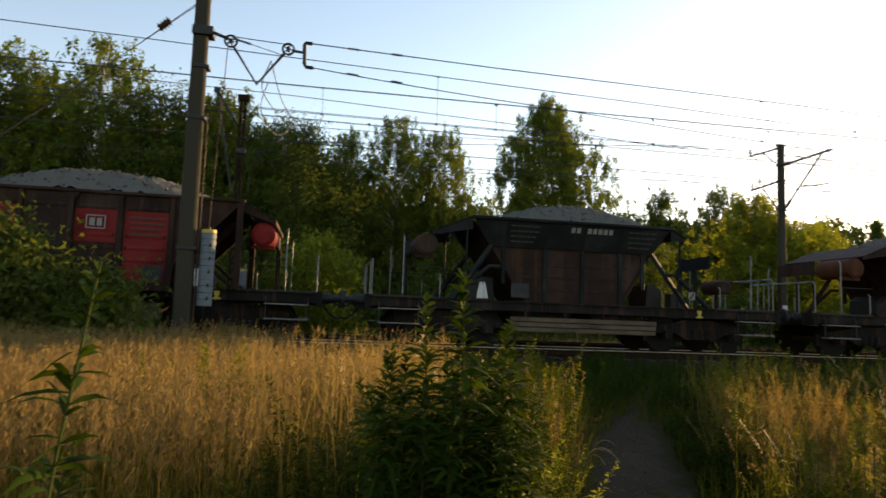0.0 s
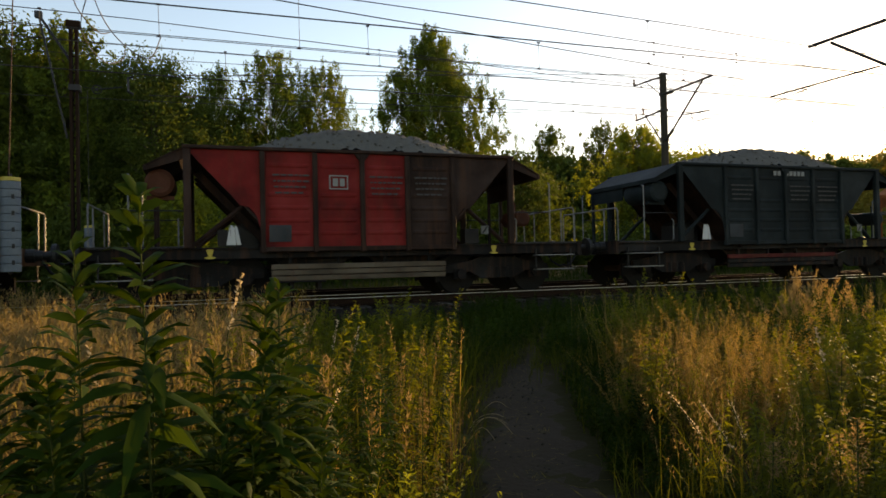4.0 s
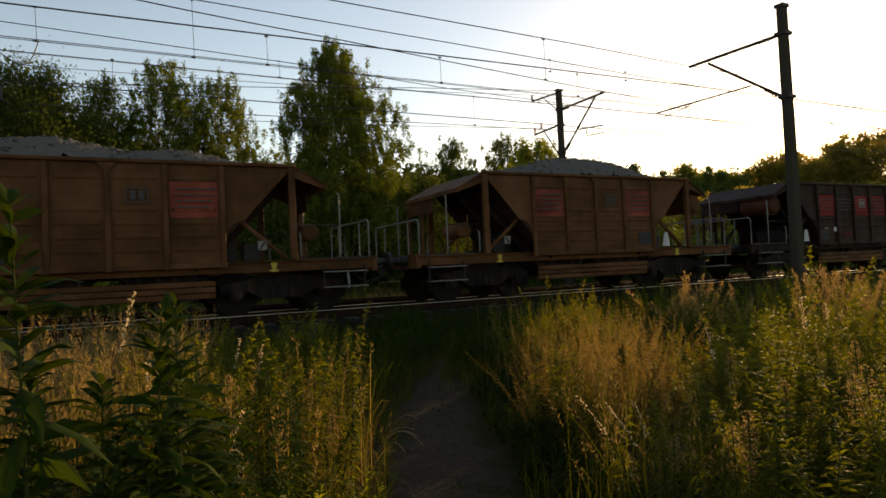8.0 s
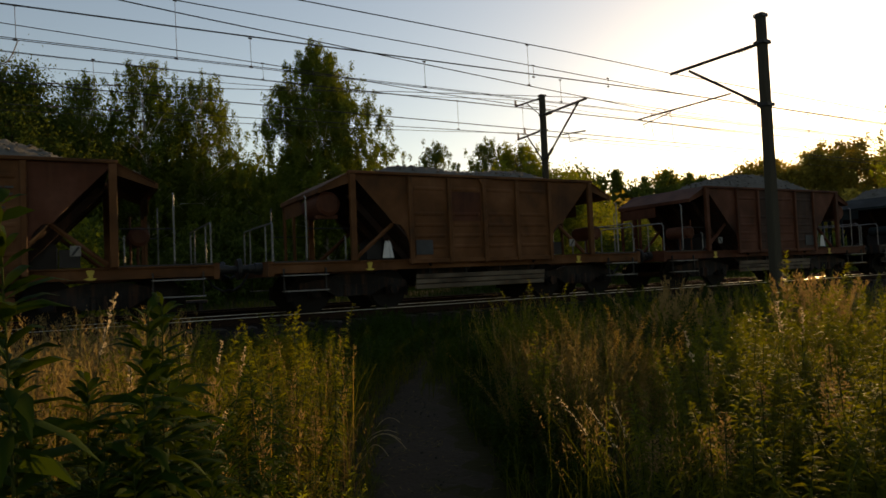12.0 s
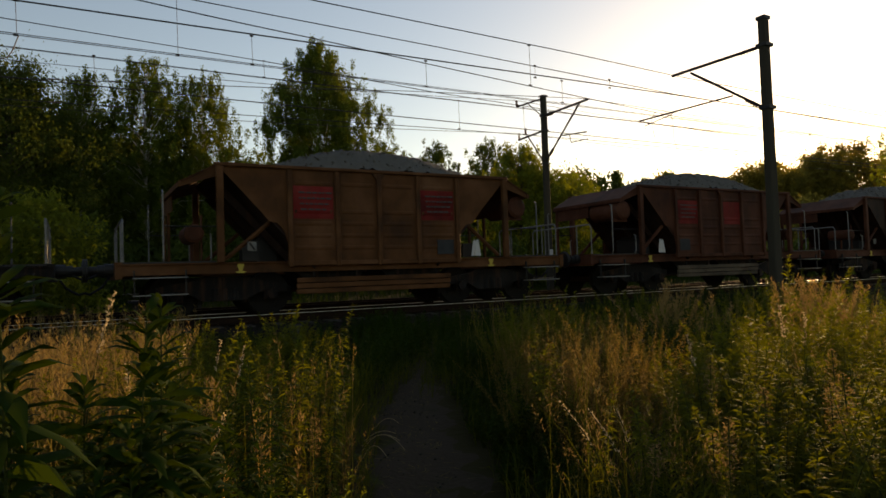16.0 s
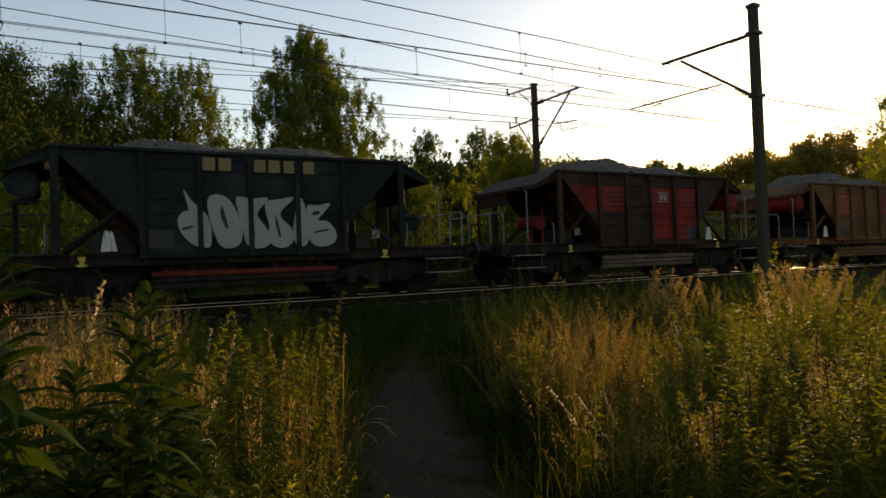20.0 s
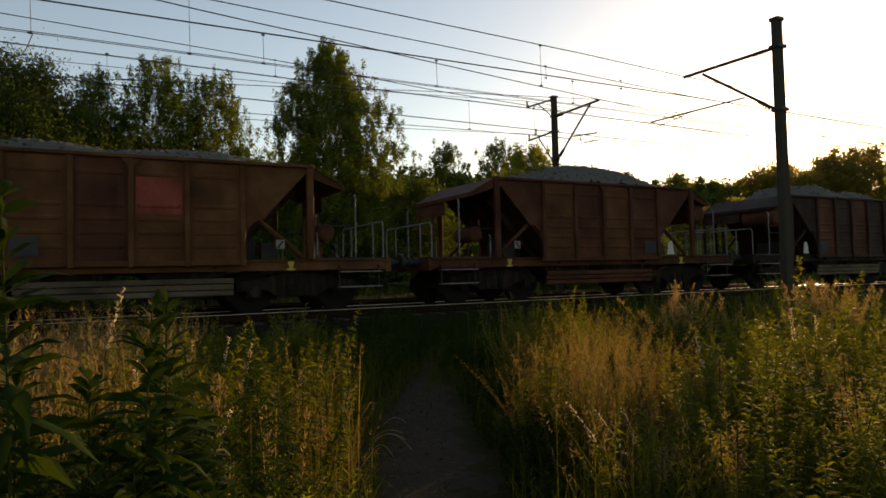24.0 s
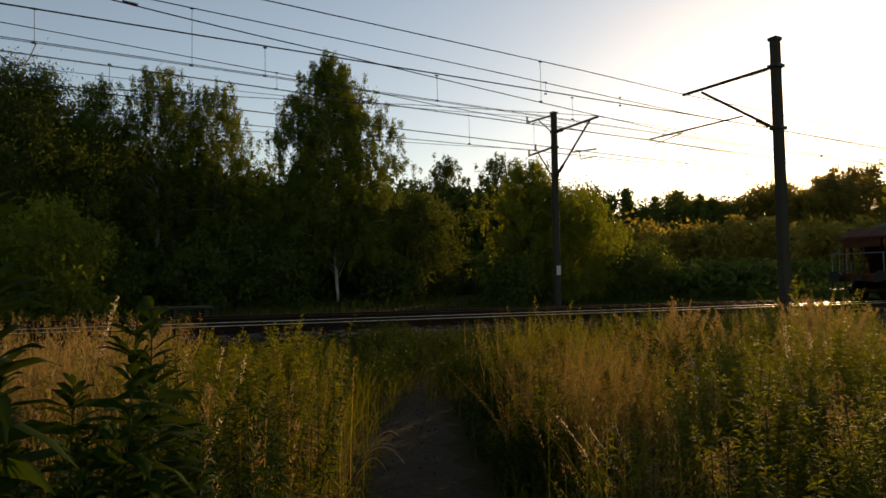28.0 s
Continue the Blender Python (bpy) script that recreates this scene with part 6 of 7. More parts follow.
def right_field(x, y):
    return clear_of_path(x, y, 0.45) & (x > path_x(y) + far_margin(y)) & (np.hypot(x, y) > 1.6)


def dry_side(x, y):
    return left_field(x, y) & (x < 1.3 + 0.3 * np.sin(2 * y)) & (x < path_x(y) - 2.1 + 0.4 * np.sin(3 * y) - 0.2 * np.clip(6 - y, 0, 4) - 0.3 * np.clip(y - 5, 0, 2))


def dry_far_side(x, y):
    return dry_side(x, y) & ((x < -1.3) | (np.sin(37 * x) * np.sin(41 * y) > 0.35))


grass_field("tall_dry_grass", "tall tan dry grass of the meadow", 12000, (-9, 3.6), (1.8, 7.4), 1.0, dry_side, DRY_GRASS, PLUME, 34, 0.003, 0.26, 0.0, 1.55)
grass_field("tall_dry_grass", "dry golden grass among the goldenrod", 400, (-1.2, 0.45), (2.7, 5.4), 1.25, lambda x, y: left_field(x, y) & (x < path_x(y) - 1.5), DRY_GRASS, PLUME, 24, 0.003, 0.2, 0.22, 1.2)
grass_field("tall_dry_grass", "rusty dry stalks standing in the goldenrod", 42, (0.3, 1.6), (2.7, 4.6), 1.0, left_field, RUST_LEAF, PLUME, 34, 0.0026, 0.14, 0.16, 1.3)
grass_field("tall_reed_grass", "tall reed grass with reddish plumes across the path", 420, (6.2, 8.6), (3.8, 7.2), 1.2, lambda x, y: (np.hypot(x - 7.4, y - 6.4) < 0.6) | (np.hypot(x - 7.9, y - 4.8) < 0.6), DRY_GRASS, PLUME, 70, 0.003, 0.3, 0.0, 1.9)
grass_field("tall_dry_grass", "tall tan dry grass of the meadow", 14000, (-13, 3.6), (7.0, 11.6), 1.04, dry_far_side, DRY_GRASS, PLUME, 14, 0.0045, 0.26, 0.0, 2.0)
grass_field("tall_dry_grass", "dry grass among the weeds", 900, (2.5, 15), (5.0, 11.4), 1.0, lambda x, y: right_field(x, y) & (np.sin(1.7 * x + 0.6) * np.sin(1.3 * y) > -0.1), DRY_GRASS, PLUME, 12)
grass_field("yellow_green_grass", "fine yellow-green grass stalks beside the path", 450, (-0.9, 2.0), (2.4, 6.4), 0.92, lambda x, y: left_field(x, y), GREEN_GRASS, BROWN_LEAF, 16, 0.003, 0.12, 0.0, 0.8)
grass_field("yellow_green_grass", "fine brown-headed grass among the goldenrod", 1300, (2.2, 9), (1.5, 8.5), 0.85, lambda x, y: right_field(x, y) & (np.sin(2.1 * x + 0.6) * np.sin(1.9 * y) > 0.1), GREEN_GRASS, PLUME, 22, 0.003, 0.2, 0.12)
grass_field("green_grass", "green grass stems among the dry stalks", 12000, (-11, 3.2), (1.6, 9), 0.72, lambda x, y: left_field(x, y), GREEN_GRASS, None, 0, 0.004, 0.3)
grass_field("green_grass", "short green grass under the tall stalks", 30000, (-11, 14), (1.2, 12.8), 0.36, lambda x, y: (clear_of_path(x, y, 0.3) & ((x < path_x(y)) | (x > path_x(y) + 0.65 * far_margin(y)))) | ((y > 6.8) & (np.abs(x - path_x(y)) > 0.06 * (10 - y))), GREEN_GRASS, None, 0, 0.004, 0.5)
# grass beyond the tracks: tree shade put in as the darker weed colour
grass_field("green_grass", "short green grass under the tall stalks", 9000, (-30, 40), (21.6, 32), 0.5, lambda x, y: x > -99, WEED_LEAF, None, 0, 0.012, 0.5)


grass_field("green_grass", "short sparse meadow grass behind the path", 11000, (-7, 7), (-6, 1.3), 0.28, lambda x, y: (np.abs(x - path_x(y)) > 0.38), GREEN_GRASS, None, 0, 0.004, 0.5)


def build_weed(height, leaves, leaf_len, leaf_w, seed, bent=True, low=0.1, lift=(0.2, 0.45, 1.8), sway=0.06, stray=0.25):
    """One upright weed: a stem with many lance-shaped leaves up to a leafy tip. Returns the stem's mesh and the leaves' arrays."""
    r = np.random.default_rng(seed)
    bm = bmesh.new()
    bend = r.normal(0, sway, 2)
    pts = [Vector((bend[0] * u * u * height, bend[1] * u * u * height, u * height)) for u in np.linspace(0, 1, 6)]
    for k in range(5):
        tube(bm, pts[k], pts[k + 1], 0.005 * (1 - k * 0.14), 0.005 * (1 - (k + 1) * 0.14), 5, False)
    stem = finish("stem", bm, STEM)
    n = leaves
    u = np.clip(np.linspace(low, 1.0, n) ** 0.9 + r.normal(0, 0.01, n), 0.03, 1.0)
    a = np.arange(n) * 2.4 + r.normal(0, 0.4, n)
    rise = np.interp(u, [0, 0.8, 1.0], lift) + r.normal(0, stray, n)
    al = np.stack([np.cos(a), np.sin(a), rise], -1)
    al /= np.linalg.norm(al, axis=1, keepdims=True)
    s = leaf_len * np.interp(u, [0, 0.35, 0.75, 1.0], [0.75, 1.0, 0.9, 0.4]) * r.uniform(0.7, 1.2, n)
    base = np.stack([bend[0] * u * u * height, bend[1] * u * u * height, u * height], -1)
    w = leaf_w * (0.4 + 0.6 * s / leaf_len)
    flat = np.stack([-np.sin(a), np.cos(a), 0 * a], -1)
    over = np.cross(al, flat)
    roll = r.normal(0, 0.6, n)[:, None]
    sidew = (flat * np.cos(roll) + over * np.sin(roll)) * w[:, None] * 0.5
    if not bent:
        mid = base + al * (s * 0.5)[:, None]
        tip = base + al * s[:, None]
        tip[:, 2] -= 0.25 * s
        return stem, np.stack([base, mid - sidew, tip, mid + sidew], 1).reshape(-1, 3), np.arange(4 * n).reshape(-1, 4)
    rows = []
    for f, wd, drop, fold in ((0.0, 0.2, 0.0, 0), (0.3, 0.95, 0.02, 0.15), (0.65, 0.8, 0.17, 0.12), (1.0, 0.04, 0.46, 0)):
        c = base + al * (s * f)[:, None]
        c[:, 2] -= drop * s
        up = over * (fold * w)[:, None]
        rows += [c - sidew * wd - up, c, c + sidew * wd - up]
    v = np.stack(rows, 1).reshape(-1, 3)
    i = np.arange(n)[:, None] * 12
    f = np.concatenate([i + np.array(q) for k in range(3) for q in ([3 * k, 3 * k + 1, 3 * k + 4, 3 * k + 3], [3 * k + 1, 3 * k + 2, 3 * k + 5, 3 * k + 4])])
    return stem, v, f


def weed_kinds(leaf, name, sizes, leaves, leaf_len, leaf_w, seed, lift=(0.2, 0.45, 1.8), sway=0.06, stray=0.25):
    out = []
    for k, h in enumerate(sizes):
        stem, v, f = build_weed(h, leaves, leaf_len, leaf_w, seed + k, lift=lift, sway=sway, stray=stray)
        out.append((stem, sheet("leaves", v, f, leaf)))
    return out


BIG = weed_kinds(WEED_LEAF, "weed", (1.44, 1.36, 1.2, 1.08), 170, 0.155, 0.0185, 10, (0.25, 0.5, 1.5))
LOOSE = (-0.15, 0.5, 1.15)
GOLD = weed_kinds(GOLD_LEAF, "goldenrod", (1.12, 1.0, 0.9, 0.78, 1.05), 200, 0.068, 0.0105, 30, LOOSE, 0.13, 0.42)
NEAR_GOLD = weed_kinds(GOLD_LEAF, "goldenrod", (0.95, 0.86, 0.78, 0.7, 0.9), 130, 0.1, 0.0145, 40, LOOSE, 0.15, 0.5)
GREENROD = weed_kinds(WEED_LEAF, "goldenrod", (1.1, 1.0, 0.88), 160, 0.095, 0.0135, 50, LOOSE, 0.12, 0.42)


def plant_weeds(kinds, places, name, label, group, lean=0.1):
    for k, (x, y, turn, scale, *away) in enumerate(places):
        stem, leaves = kinds[k % len(kinds)]
        w = empty(name, x, y, float(ground_z(x, y)) - 0.01, label, "plant", group)
        ax, ay = away or (0.0, 0.0)
        tilt = Euler((r.gauss(-ay, lean), r.gauss(ax, lean), 0)).to_matrix().to_4x4()
        w.matrix_basis = w.matrix_basis @ tilt @ Matrix.Rotation(radians(turn), 4, "Z")
        w.scale = (scale, scale, scale)
        for n, me in (("stem", stem), ("leaves", leaves)):
            ob = new(n, me)
            ob.parent = w


r = random.Random(4)
# dark broad-leaved weeds close to the standing place
near_weeds = [(0.05, 1.55, 300, 0.8), (-0.14, 1.42, 250, 0.8), (-0.04, 1.8, 170, 0.95), (-0.27, 1.6, 60, 0.9), (0.26, 2.2, 20, 0.9), (-0.4, 1.75, 100, 0.84), (-0.3, 2.3, 310, 0.8), (0.02, 1.3, 240, 0.75), (-0.2, 1.85, 15, 0.75)]
near_weeds += [(r.uniform(-0.5, 0.25), r.uniform(1.9, 3.0), r.uniform(0, 360), r.uniform(0.7, 0.9)) for _ in range(4)]
plant_weeds(BIG, near_weeds, "tall_weed", "tall dark green weed with long narrow leaves beside the path", "tall weeds", 0.035)
BROAD = weed_kinds(WEED_LEAF, "weed", (1.4, 1.4, 1.4), 150, 0.185, 0.031, 60, (0.1, 0.45, 1.5), 0.02, 0.3)
broad_weeds = [(x, y, turn, (top - float(ground_z(x, y))) / 1.4) for x, y, top, turn in ((-0.1, 1.4, 1.66, 10), (0.07, 1.5, 1.45, 90), (0.145, 1.5, 1.46, 200), (-0.23, 1.5, 1.56, 310), (-0.12, 1.48, 1.36, 40), (0.13, 1.72, 1.3, 150), (0.02, 1.45, 1.2, 260), (0.03, 1.24, 1.08, 130), (-0.26, 1.4, 1.31, 20), (-0.4, 1.5, 1.33, 280), (-0.33, 1.52, 1.31, 170), (-0.47, 1.55, 1.3, 80), (0.2, 1.42, 1.1, 200), (0.26, 1.66, 1.12, 320), (-0.18, 1.3, 1.1, 140), (-0.06, 1.62, 1.22, 75), (-0.36, 1.7, 1.15, 120), (0.14, 1.3, 1.0, 230), (-0.45, 2.0, 1.1, 20), (0.32, 1.92, 1.1, 150), (0.0, 1.55, 1.3, 215), (0.1, 1.42, 1.22, 25), (-0.03, 1.35, 1.15, 100), (-0.14, 1.6, 1.25, 190), (0.2, 1.6, 1.25, 300), (-0.3, 1.62, 1.2, 245), (0.22, 1.5, 1.0, 60))]
plant_weeds(GREENROD, [(-1.2, -0.3, 40, 1.42), (-1.3, -0.22, 160, 1.25), (-1.24, -0.4, 280, 1.1)], "goldenrod", "tall light green goldenrod beside the start of the path", "goldenrod beside the path", 0.04)
plant_weeds(BROAD, broad_weeds, "tall_weed", "tall dark green weed with broad drooping leaves beside the path", "tall weeds", 0.015)


def clump(cx, cy, rx, ry, n):
    out = []
    for _ in range(n):
        a, d = r.uniform(0, 6.28), math.sqrt(r.random())
        x, y = cx + rx * d * math.cos(a), cy + ry * d * math.sin(a)
        if x < path_x(y) - 0.58 or x > path_x(y) + far_margin(y):
            out.append((x, y, r.uniform(0, 360), (1.12 - 0.35 * d * d) * r.uniform(0.85, 1.08), 0.2 * d * math.cos(a), 0.2 * d * math.sin(a)))
    return out


plant_weeds(GOLD, clump(1.15, 3.95, 0.5, 0.7, 60), "goldenrod", "leafy yellow-green goldenrod not yet in flower", "goldenrod beside the path")
plant_weeds(GOLD, clump(0.45, 4.1, 0.4, 0.5, 22) + clump(0.85, 5.2, 0.5, 0.5, 16) + clump(0.1, 5.0, 0.4, 0.5, 12), "goldenrod", "leafy yellow-green goldenrod not yet in flower", "goldenrod beside the path")
plant_weeds(GREENROD, clump(0.8, 3.2, 0.5, 0.5, 32) + clump(0.1, 2.7, 0.5, 0.4, 18), "goldenrod", "leafy green goldenrod not yet in flower", "goldenrod beside the path")
plant_weeds(NEAR_GOLD, clump(3.3, 4.25, 0.24, 0.35, 14), "goldenrod", "leafy yellow-green goldenrod not yet in flower", "goldenrod across the path")
plant_weeds(NEAR_GOLD, clump(3.0, 1.95, 0.5, 0.45, 30) + clump(3.6, 2.6, 0.65, 0.5, 38) + clump(2.7, 2.7, 0.2, 0.25, 4) + clump(4.1, 1.8, 0.6, 0.6, 34) + clump(4.4, 2.9, 0.5, 0.4, 30) + clump(3.5, 1.6, 0.4, 0.4, 16), "goldenrod", "leafy yellow-green goldenrod not yet in flower", "goldenrod across the path")


def weed_mass(name, label, kinds_sizes, leaf, centres, seed, leaves=130, length=0.08, slim=0.16, far=False):
    """Further weeds, too many to tell apart, as one mesh; far ones have single triangles for leaves."""
    pieces = []
    rr = np.random.default_rng(seed)
    stock = [build_weed(h, leaves, length, length * slim, seed + k, False, 0.05, LOOSE, 0.13, 0.45)[1:] for k, h in enumerate(kinds_sizes)]
    for x, y, s, ax, ay in centres:
        v, f = stock[rr.integers(0, len(stock))]
        if far:
            f = f[:, [0, 1, 2]] if rr.random() < 0.5 else f[:, [1, 2, 3]]
        a = rr.uniform(0, 6.28)
        c, n = math.cos(a), math.sin(a)
        lx, ly = rr.normal(0, 0.13, 2) + (ax, ay)
        q = np.stack([x + s * (v[:, 0] * c - v[:, 1] * n + lx * v[:, 2]), y + s * (v[:, 0] * n + v[:, 1] * c + ly * v[:, 2]), float(ground_z(x, y)) + s * v[:, 2]], -1)
        pieces.append((q, f))
    ob = new(name, sheet(name, *join_arrays(pieces), leaf))
    tagged(ob, label, "weeds", kind="stuff")


def far_clumps(spots, per, back=1.0):
    out = []
    for cx, cy, rad in spots:
        tall = r.uniform(0.8, 1.1)
        for _ in range(per):
            a, d = r.uniform(0, 6.28), math.sqrt(r.random())
            x, y = cx + rad * d * math.cos(a), cy + rad * d * math.sin(a)
            if abs(x - path_x(y)) > 0.5 * min(1.0, max(0.0, (10.0 - y) / 3.0)) and (x < path_x(y) or y > 8.0 or x > path_x(y) + back * far_margin(y)):
                out.append((x, y, tall * (1.1 - 0.45 * d * d) * r.uniform(0.85, 1.1), 0.3 * d * math.cos(a), 0.3 * d * math.sin(a)))
    return out


weed_mass("goldenrod_stand", "stand of leafy goldenrod before the tracks", (0.98, 0.85, 0.75), GOLD_LEAF, far_clumps(((2.0, 8.2, 0.7), (2.7, 9.2, 0.6), (1.2, 7.8, 0.7), (0.9, 8.8, 0.7), (4.7, 3.6, 0.8), (5.2, 6.5, 0.6), (5.2, 2.6, 0.7), (6.6, 8.0, 0.8), (8.5, 6.8, 1.1), (7.0, 4.6, 1.0), (9.5, 9.4, 1.0), (13.5, 9.0, 1.4), (6.3, 2.9, 0.9), (5.5, 5.2, 0.7), (0.6, 6.2, 0.8), (1.7, 6.6, 0.6), (-0.2, 7.4, 0.6), (0.1, 9.4, 0.7), (-1.8, 4.6, 0.7), (6.0, 3.9, 0.7), (8.6, 3.6, 1.1), (10.5, 5.4, 1.0), (0.4, 4.6, 0.7)), 62), 70, 170, 0.09)
weed_mass("goldenrod_stand", "tall goldenrod further along the meadow", (1.2, 1.08, 0.95), GOLD_LEAF, far_clumps(((5.5, 3.6, 0.55), (4.9, 6.6, 0.45), (6.2, 3.4, 0.5), (11.6, 7.4, 0.8), (9.2, 5.0, 0.8), (13.6, 7.0, 1.0), (15.5, 9.0, 1.2)), 46), 75, 170, 0.09)
weed_mass("green_weed_stand", "dark green weeds among the goldenrod", (0.85, 0.75, 0.65), WEED_LEAF, far_clumps(((7.4, 6.2, 1.0), (6.4, 5.6, 0.9), (8.0, 8.4, 1.0), (5.6, 3.0, 0.7), (10.2, 7.4, 1.1), (3.7, 6.2, 0.5), (0.2, 3.2, 0.6), (-0.6, 2.6, 0.5), (0.3, 2.5, 0.4)), 50), 80, 150, 0.085)
weed_mass("green_weed_stand", "low green weeds along the track bed", (0.7, 0.6, 0.5), WEED_LEAF, far_clumps(((4.6, 11.6, 1.1), (6.8, 11.4, 1.2), (9.2, 11.6, 1.3), (12, 11.6, 1.5), (2.6, 10.6, 1.0), (1.0, 11.2, 1.2), (6.6, 9.4, 0.7), (3.2, 8.4, 0.8), (-1.5, 11.4, 1.0), (15, 11.4, 1.5), (4.6, 9.6, 0.9), (5.6, 10.8, 0.9), (5.0, 8.2, 0.6), (7.6, 10.2, 1.0), (2.2, 7.6, 0.8), (7.5, 12.3, 0.9), (9.5, 12.4, 0.9), (11.5, 12.4, 0.9), (13.5, 12.4, 1.0), (16, 12.4, 1.2), (19, 12.3, 1.4), (5.5, 12.3, 0.7)), 75), 90, 130, 0.09, 0.2, True)
weed_mass("green_weed_stand", "low dark green weeds along the edge of the path", (0.38, 0.3, 0.24), WEED_LEAF, far_clumps(((2.8, 3.75, 0.3), (3.05, 4.25, 0.35), (3.35, 4.95, 0.4), (3.7, 5.7, 0.4), (2.72, 3.2, 0.25), (2.6, 2.6, 0.25), (4.2, 6.6, 0.4)), 44, 0.7), 100, 110, 0.075, 0.18)
weed_mass("green_weed_stand", "low light green weeds at the foot of the goldenrod", (0.8, 0.68, 0.55), BRIGHT_LEAF, far_clumps(((0.62, 2.35, 0.28), (0.95, 2.8, 0.3), (0.4, 2.1, 0.22), (1.2, 3.2, 0.25)), 16), 105, 90, 0.075, 0.2)
weed_mass("dry_weed_stand", "withered brown weeds with fine dry twigs", (0.95, 0.85, 0.72), BROWN_LEAF, far_clumps(((0.75, 3.3, 0.3), (0.5, 3.8, 0.4), (1.0, 3.6, 0.4), (1.3, 4.3, 0.3), (3.2, 3.6, 0.4), (-0.9, 3.2, 0.4), (1.5, 5.0, 0.5), (0.9, 4.4, 0.4), (0.2, 4.6, 0.5), (0.5, 6.0, 0.5), (-0.3, 3.6, 0.5), (1.3, 7.2, 0.6), (-0.8, 4.8, 0.5), (6.6, 7.0, 0.8)), 26), 110, 150, 0.045, 0.12)
weed_mass("dry_weed_stand", "bushy withered brown weeds across the path", (1.08, 0.98, 0.86), RUST_LEAF, far_clumps(((3.75, 4.45, 0.6), (4.3, 4.5, 0.55), (4.9, 6.1, 0.6)), 120), 115, 210, 0.042, 0.12)


def seed_stalk(x, y, h, lean, turn, size):
    """A long pale stalk that nods, with a loose spike of seeds."""
    w = empty("seed_stalk", x, y, float(ground_z(x, y)), "long pale nodding grass stalk with a loose seed spike", "grass", "seed stalks", turn)
    pts = [(lean * h * u ** 2.2, 0, h * u * (1 - 0.1 * u * lean)) for u in np.linspace(0, 1, 9)]
    bm = bmesh.new()
    chain(bm, pts, 0.0028, 5)
    ob = part("stalk", bm, STEM, w)
    n = 70
    u = rng.uniform(0.76, 1.0, n)
    c = np.stack([lean * h * u ** 2.2, rng.normal(0, 0.004, n), h * u * (1 - 0.1 * u * lean)], -1)
    al = np.stack([rng.normal(0.3, 0.5, n), rng.normal(0, 0.6, n), np.full(n, 0.8)], -1)
    al /= np.linalg.norm(al, axis=1, keepdims=True)
    s = rng.uniform(0.6, 1.1, n) * size
    sp = new("seed_spike", sheet("seed_spike", *leaf_quads(c, al, s, s * 0.4, 0.1), PALE_SEED))
    sp.parent = w


for x, y, h, lean, turn, size in ((2.25, 2.3, 0.97, 0.36, 170, 0.02), (2.35, 2.25, 0.9, 0.32, 150, 0.02), (2.55, 2.5, 0.86, 0.26, 190, 0.018), (0.0, 4.15, 1.5, 0.14, 20, 0.034), (-0.45, 3.6, 1.15, 0.1, 200, 0.03), (0.25, 3.9, 1.1, 0.12, 90, 0.03), (0.6, 5.2, 1.0, 0.15, 40, 0.028), (0.9, 5.4, 1.02, 0.1, 10, 0.028), (1.05, 5.3, 0.98, 0.12, 320, 0.028), (4.6, 3.0, 1.15, 0.12, 60, 0.03), (4.9, 3.1, 1.1, 0.15, 20, 0.03), (4.0, 3.3, 0.95, 0.1, 120, 0.03), (0.35, 2.8, 0.95, 0.2, 10, 0.02)):
    seed_stalk(x, y, h, lean, turn, size)


def bent_stalk(x, y, span, rise, turn):
    """A dead pale grass stalk arched over the edge of the path."""
    w = empty("bent_stalk", x, y, float(ground_z(x, y)) - 0.01, "bleached dead grass stalk arched over the path", "grass", "bent stalks", turn)
    bm = bmesh.new()
    chain(bm, [(span * u, 0.1 * span * u * u, 4 * rise * u * (1 - u) + 0.05 * u) for u in np.linspace(0, 1, 9)], 0.0028, 5)
    part("stalk", bm, PALE_SEED, w)


for x, y, span, rise, turn in ((2.2, 5.5, 0.34, 0.08, -40), (2.12, 5.3, 0.42, 0.14, -60), (2.3, 5.7, 0.3, 0.06, -20), (2.05, 5.1, 0.28, 0.1, -75), (2.62, 6.2, 0.25, 0.08, -30)):
    bent_stalk(x, y, span, rise, turn)


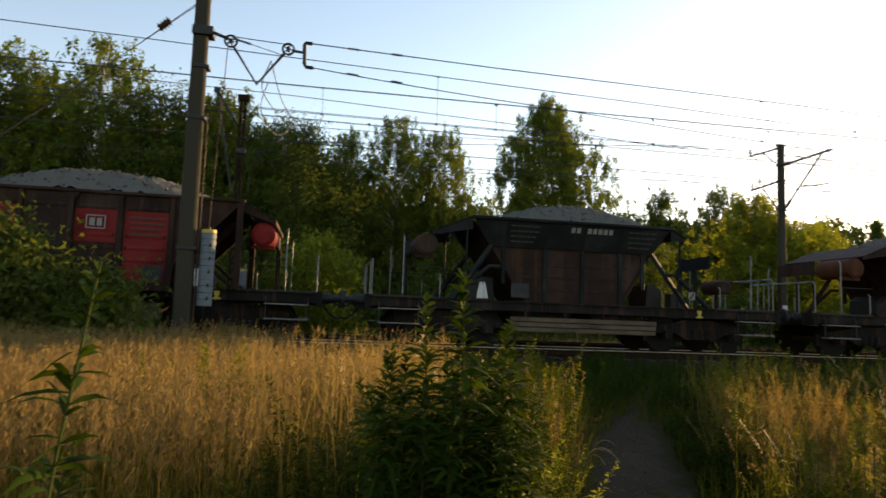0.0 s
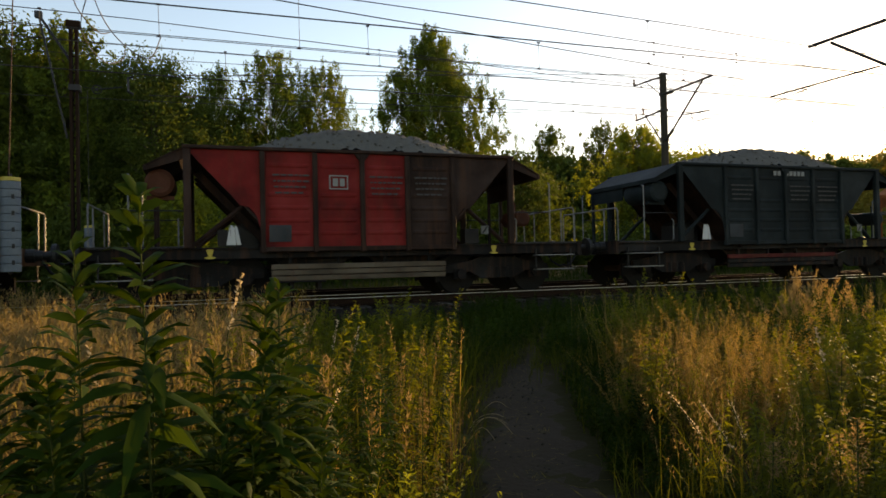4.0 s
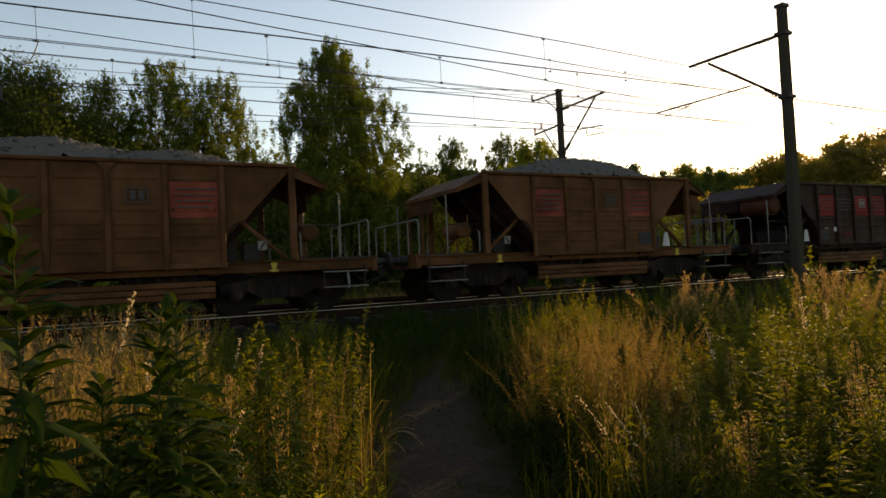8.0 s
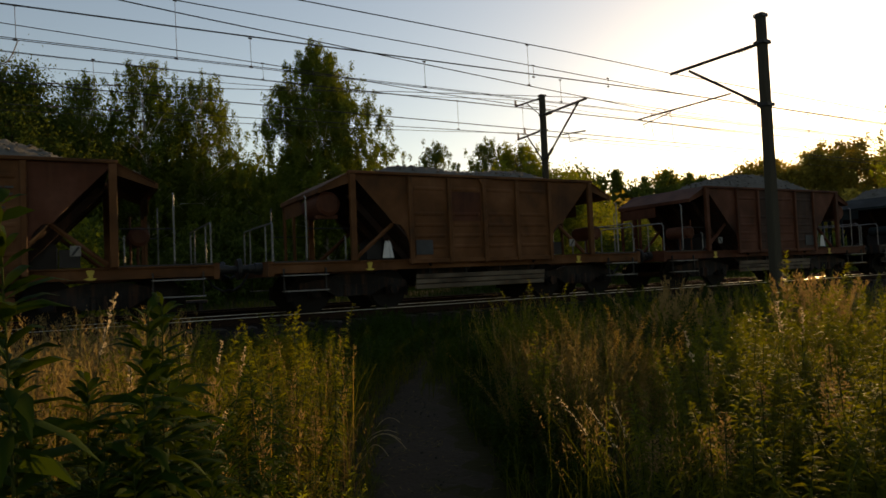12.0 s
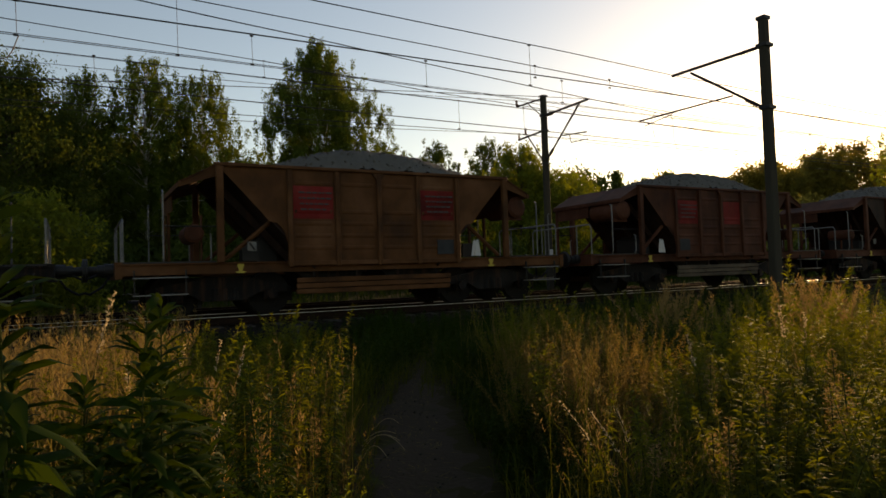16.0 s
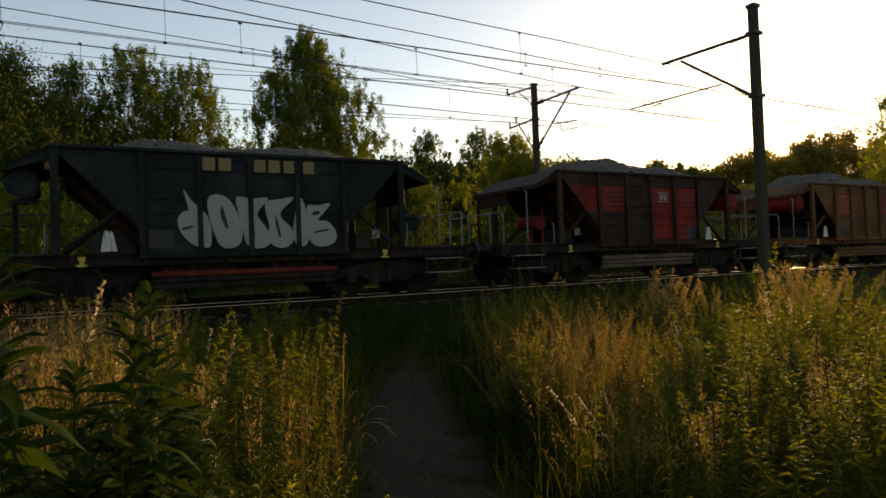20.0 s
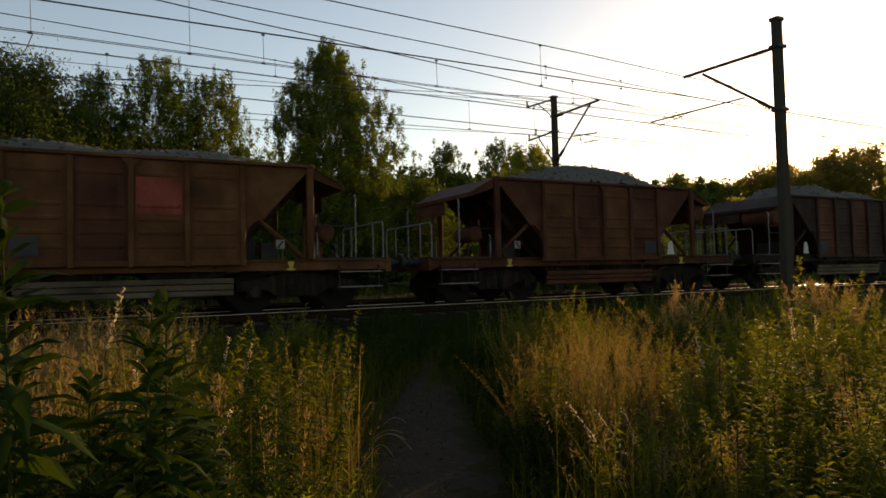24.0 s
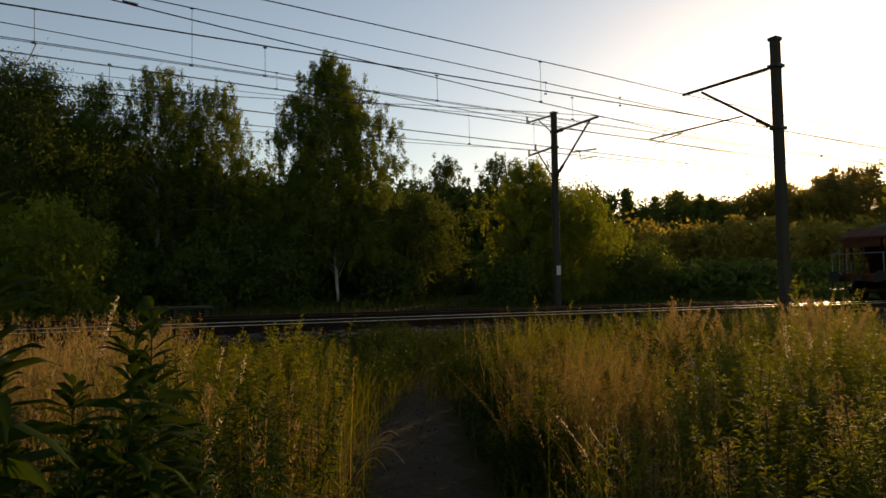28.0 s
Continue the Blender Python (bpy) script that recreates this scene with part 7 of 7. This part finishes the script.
def dock_stalk(x, y, h, turn, length):
    """A withered dock: a straight stalk and a dense brown panicle."""
    w = empty("dock_stalk", x, y, float(ground_z(x, y)), "withered dock stalk with a dense brown seed head", "plant", "dock stalks", turn)
    bm = bmesh.new()
    chain(bm, [(0.03 * u * u * h, 0, h * u) for u in np.linspace(0, 1, 6)], 0.0032, 5)
    part("stalk", bm, STEM, w)
    n = 320
    f = rng.uniform(0, 1, n)
    a = rng.uniform(0, 2 * np.pi, n)
    out = 0.042 * (0.25 + np.sin(np.pi * f) * np.abs(np.sin(f * 17))) * np.sqrt(rng.uniform(0, 1, n))
    c = np.stack([0.03 * h + out * np.cos(a), out * np.sin(a), h - length * f], -1)
    al = np.stack([np.cos(a) * 0.6, np.sin(a) * 0.6, np.full(n, 0.5)], -1)
    s = rng.uniform(0.009, 0.017, n)
    sp = new("seed_head", sheet("seed_head", *leaf_quads(c, al, s * 1.2, s * 0.45, 0.1), PLUME))
    sp.parent = w
    tagged(sp, kind="stuff")


for x, y, h, turn, length in ((2.5, 1.95, 0.85, 20, 0.28), (2.6, 2.1, 0.75, 200, 0.24), (3.2, 1.8, 0.95, 120, 0.3), (3.4, 2.0, 0.86, 60, 0.26), (2.45, 2.35, 0.66, 300, 0.16), (3.3, 2.3, 0.82, 90, 0.26), (3.7, 3.0, 0.86, 10, 0.3), (4.3, 2.5, 0.9, 170, 0.3), (1.05, 3.3, 0.8, 40, 0.2), (0.55, 3.4, 0.9, 260, 0.24)):
    dock_stalk(x, y, h, turn, length)


# ---- what moves: the train runs to the right at a steady speed, wheels turning ----
# seconds and metres by which it surges ahead of that speed
SURGE = ((0, 0.07), (1, 0.08), (2, 0.1), (3, 0.26), (6, 0.0), (7, -0.04), (8, 0.2), (9, 0.12), (10, 0.0), (11, -0.06), (14, 0.04), (15, 0.0), (16, -0.1),
         (17, -0.1), (18, 0.21), (19, 0.09), (20, 0.02), (21, 0.05), (24, 0.2), (25, 0.26), (26, 0.2), (27, 0.2), (28, 0.2))


def motions():
    turn = SPEED / 0.46
    first = {}
    for index, w, heap in wagons:
        x = START - index * PITCH
        rows = [(t, pose(x + SPEED * t + slip, AXIS, RAIL)) for t, slip in SURGE]
        walk(w, rows)
        walk(heap, rows)
        for bogie in w.children:
            if not bogie.name.startswith("bogie"):
                continue
            for axle in bogie.children:
                k = round(axle.location.x * 100)
                if k not in first:
                    x0, z0 = axle.location.x, axle.location.z
                    step = radians(60)
                    n = int(turn * 28 / step) + 1
                    walk(axle, [(28 * j / n, pose(x0, 0, z0, 0, math.degrees(turn * 28 * j / n), 0)) for j in range(n + 1)])
                    first[k] = axle.animation_data
                else:
                    axle.rotation_mode = "QUATERNION"
                    axle.animation_data_create()
                    axle.animation_data.action = first[k].action
                    axle.animation_data.action_slot = first[k].action_slot


motions()
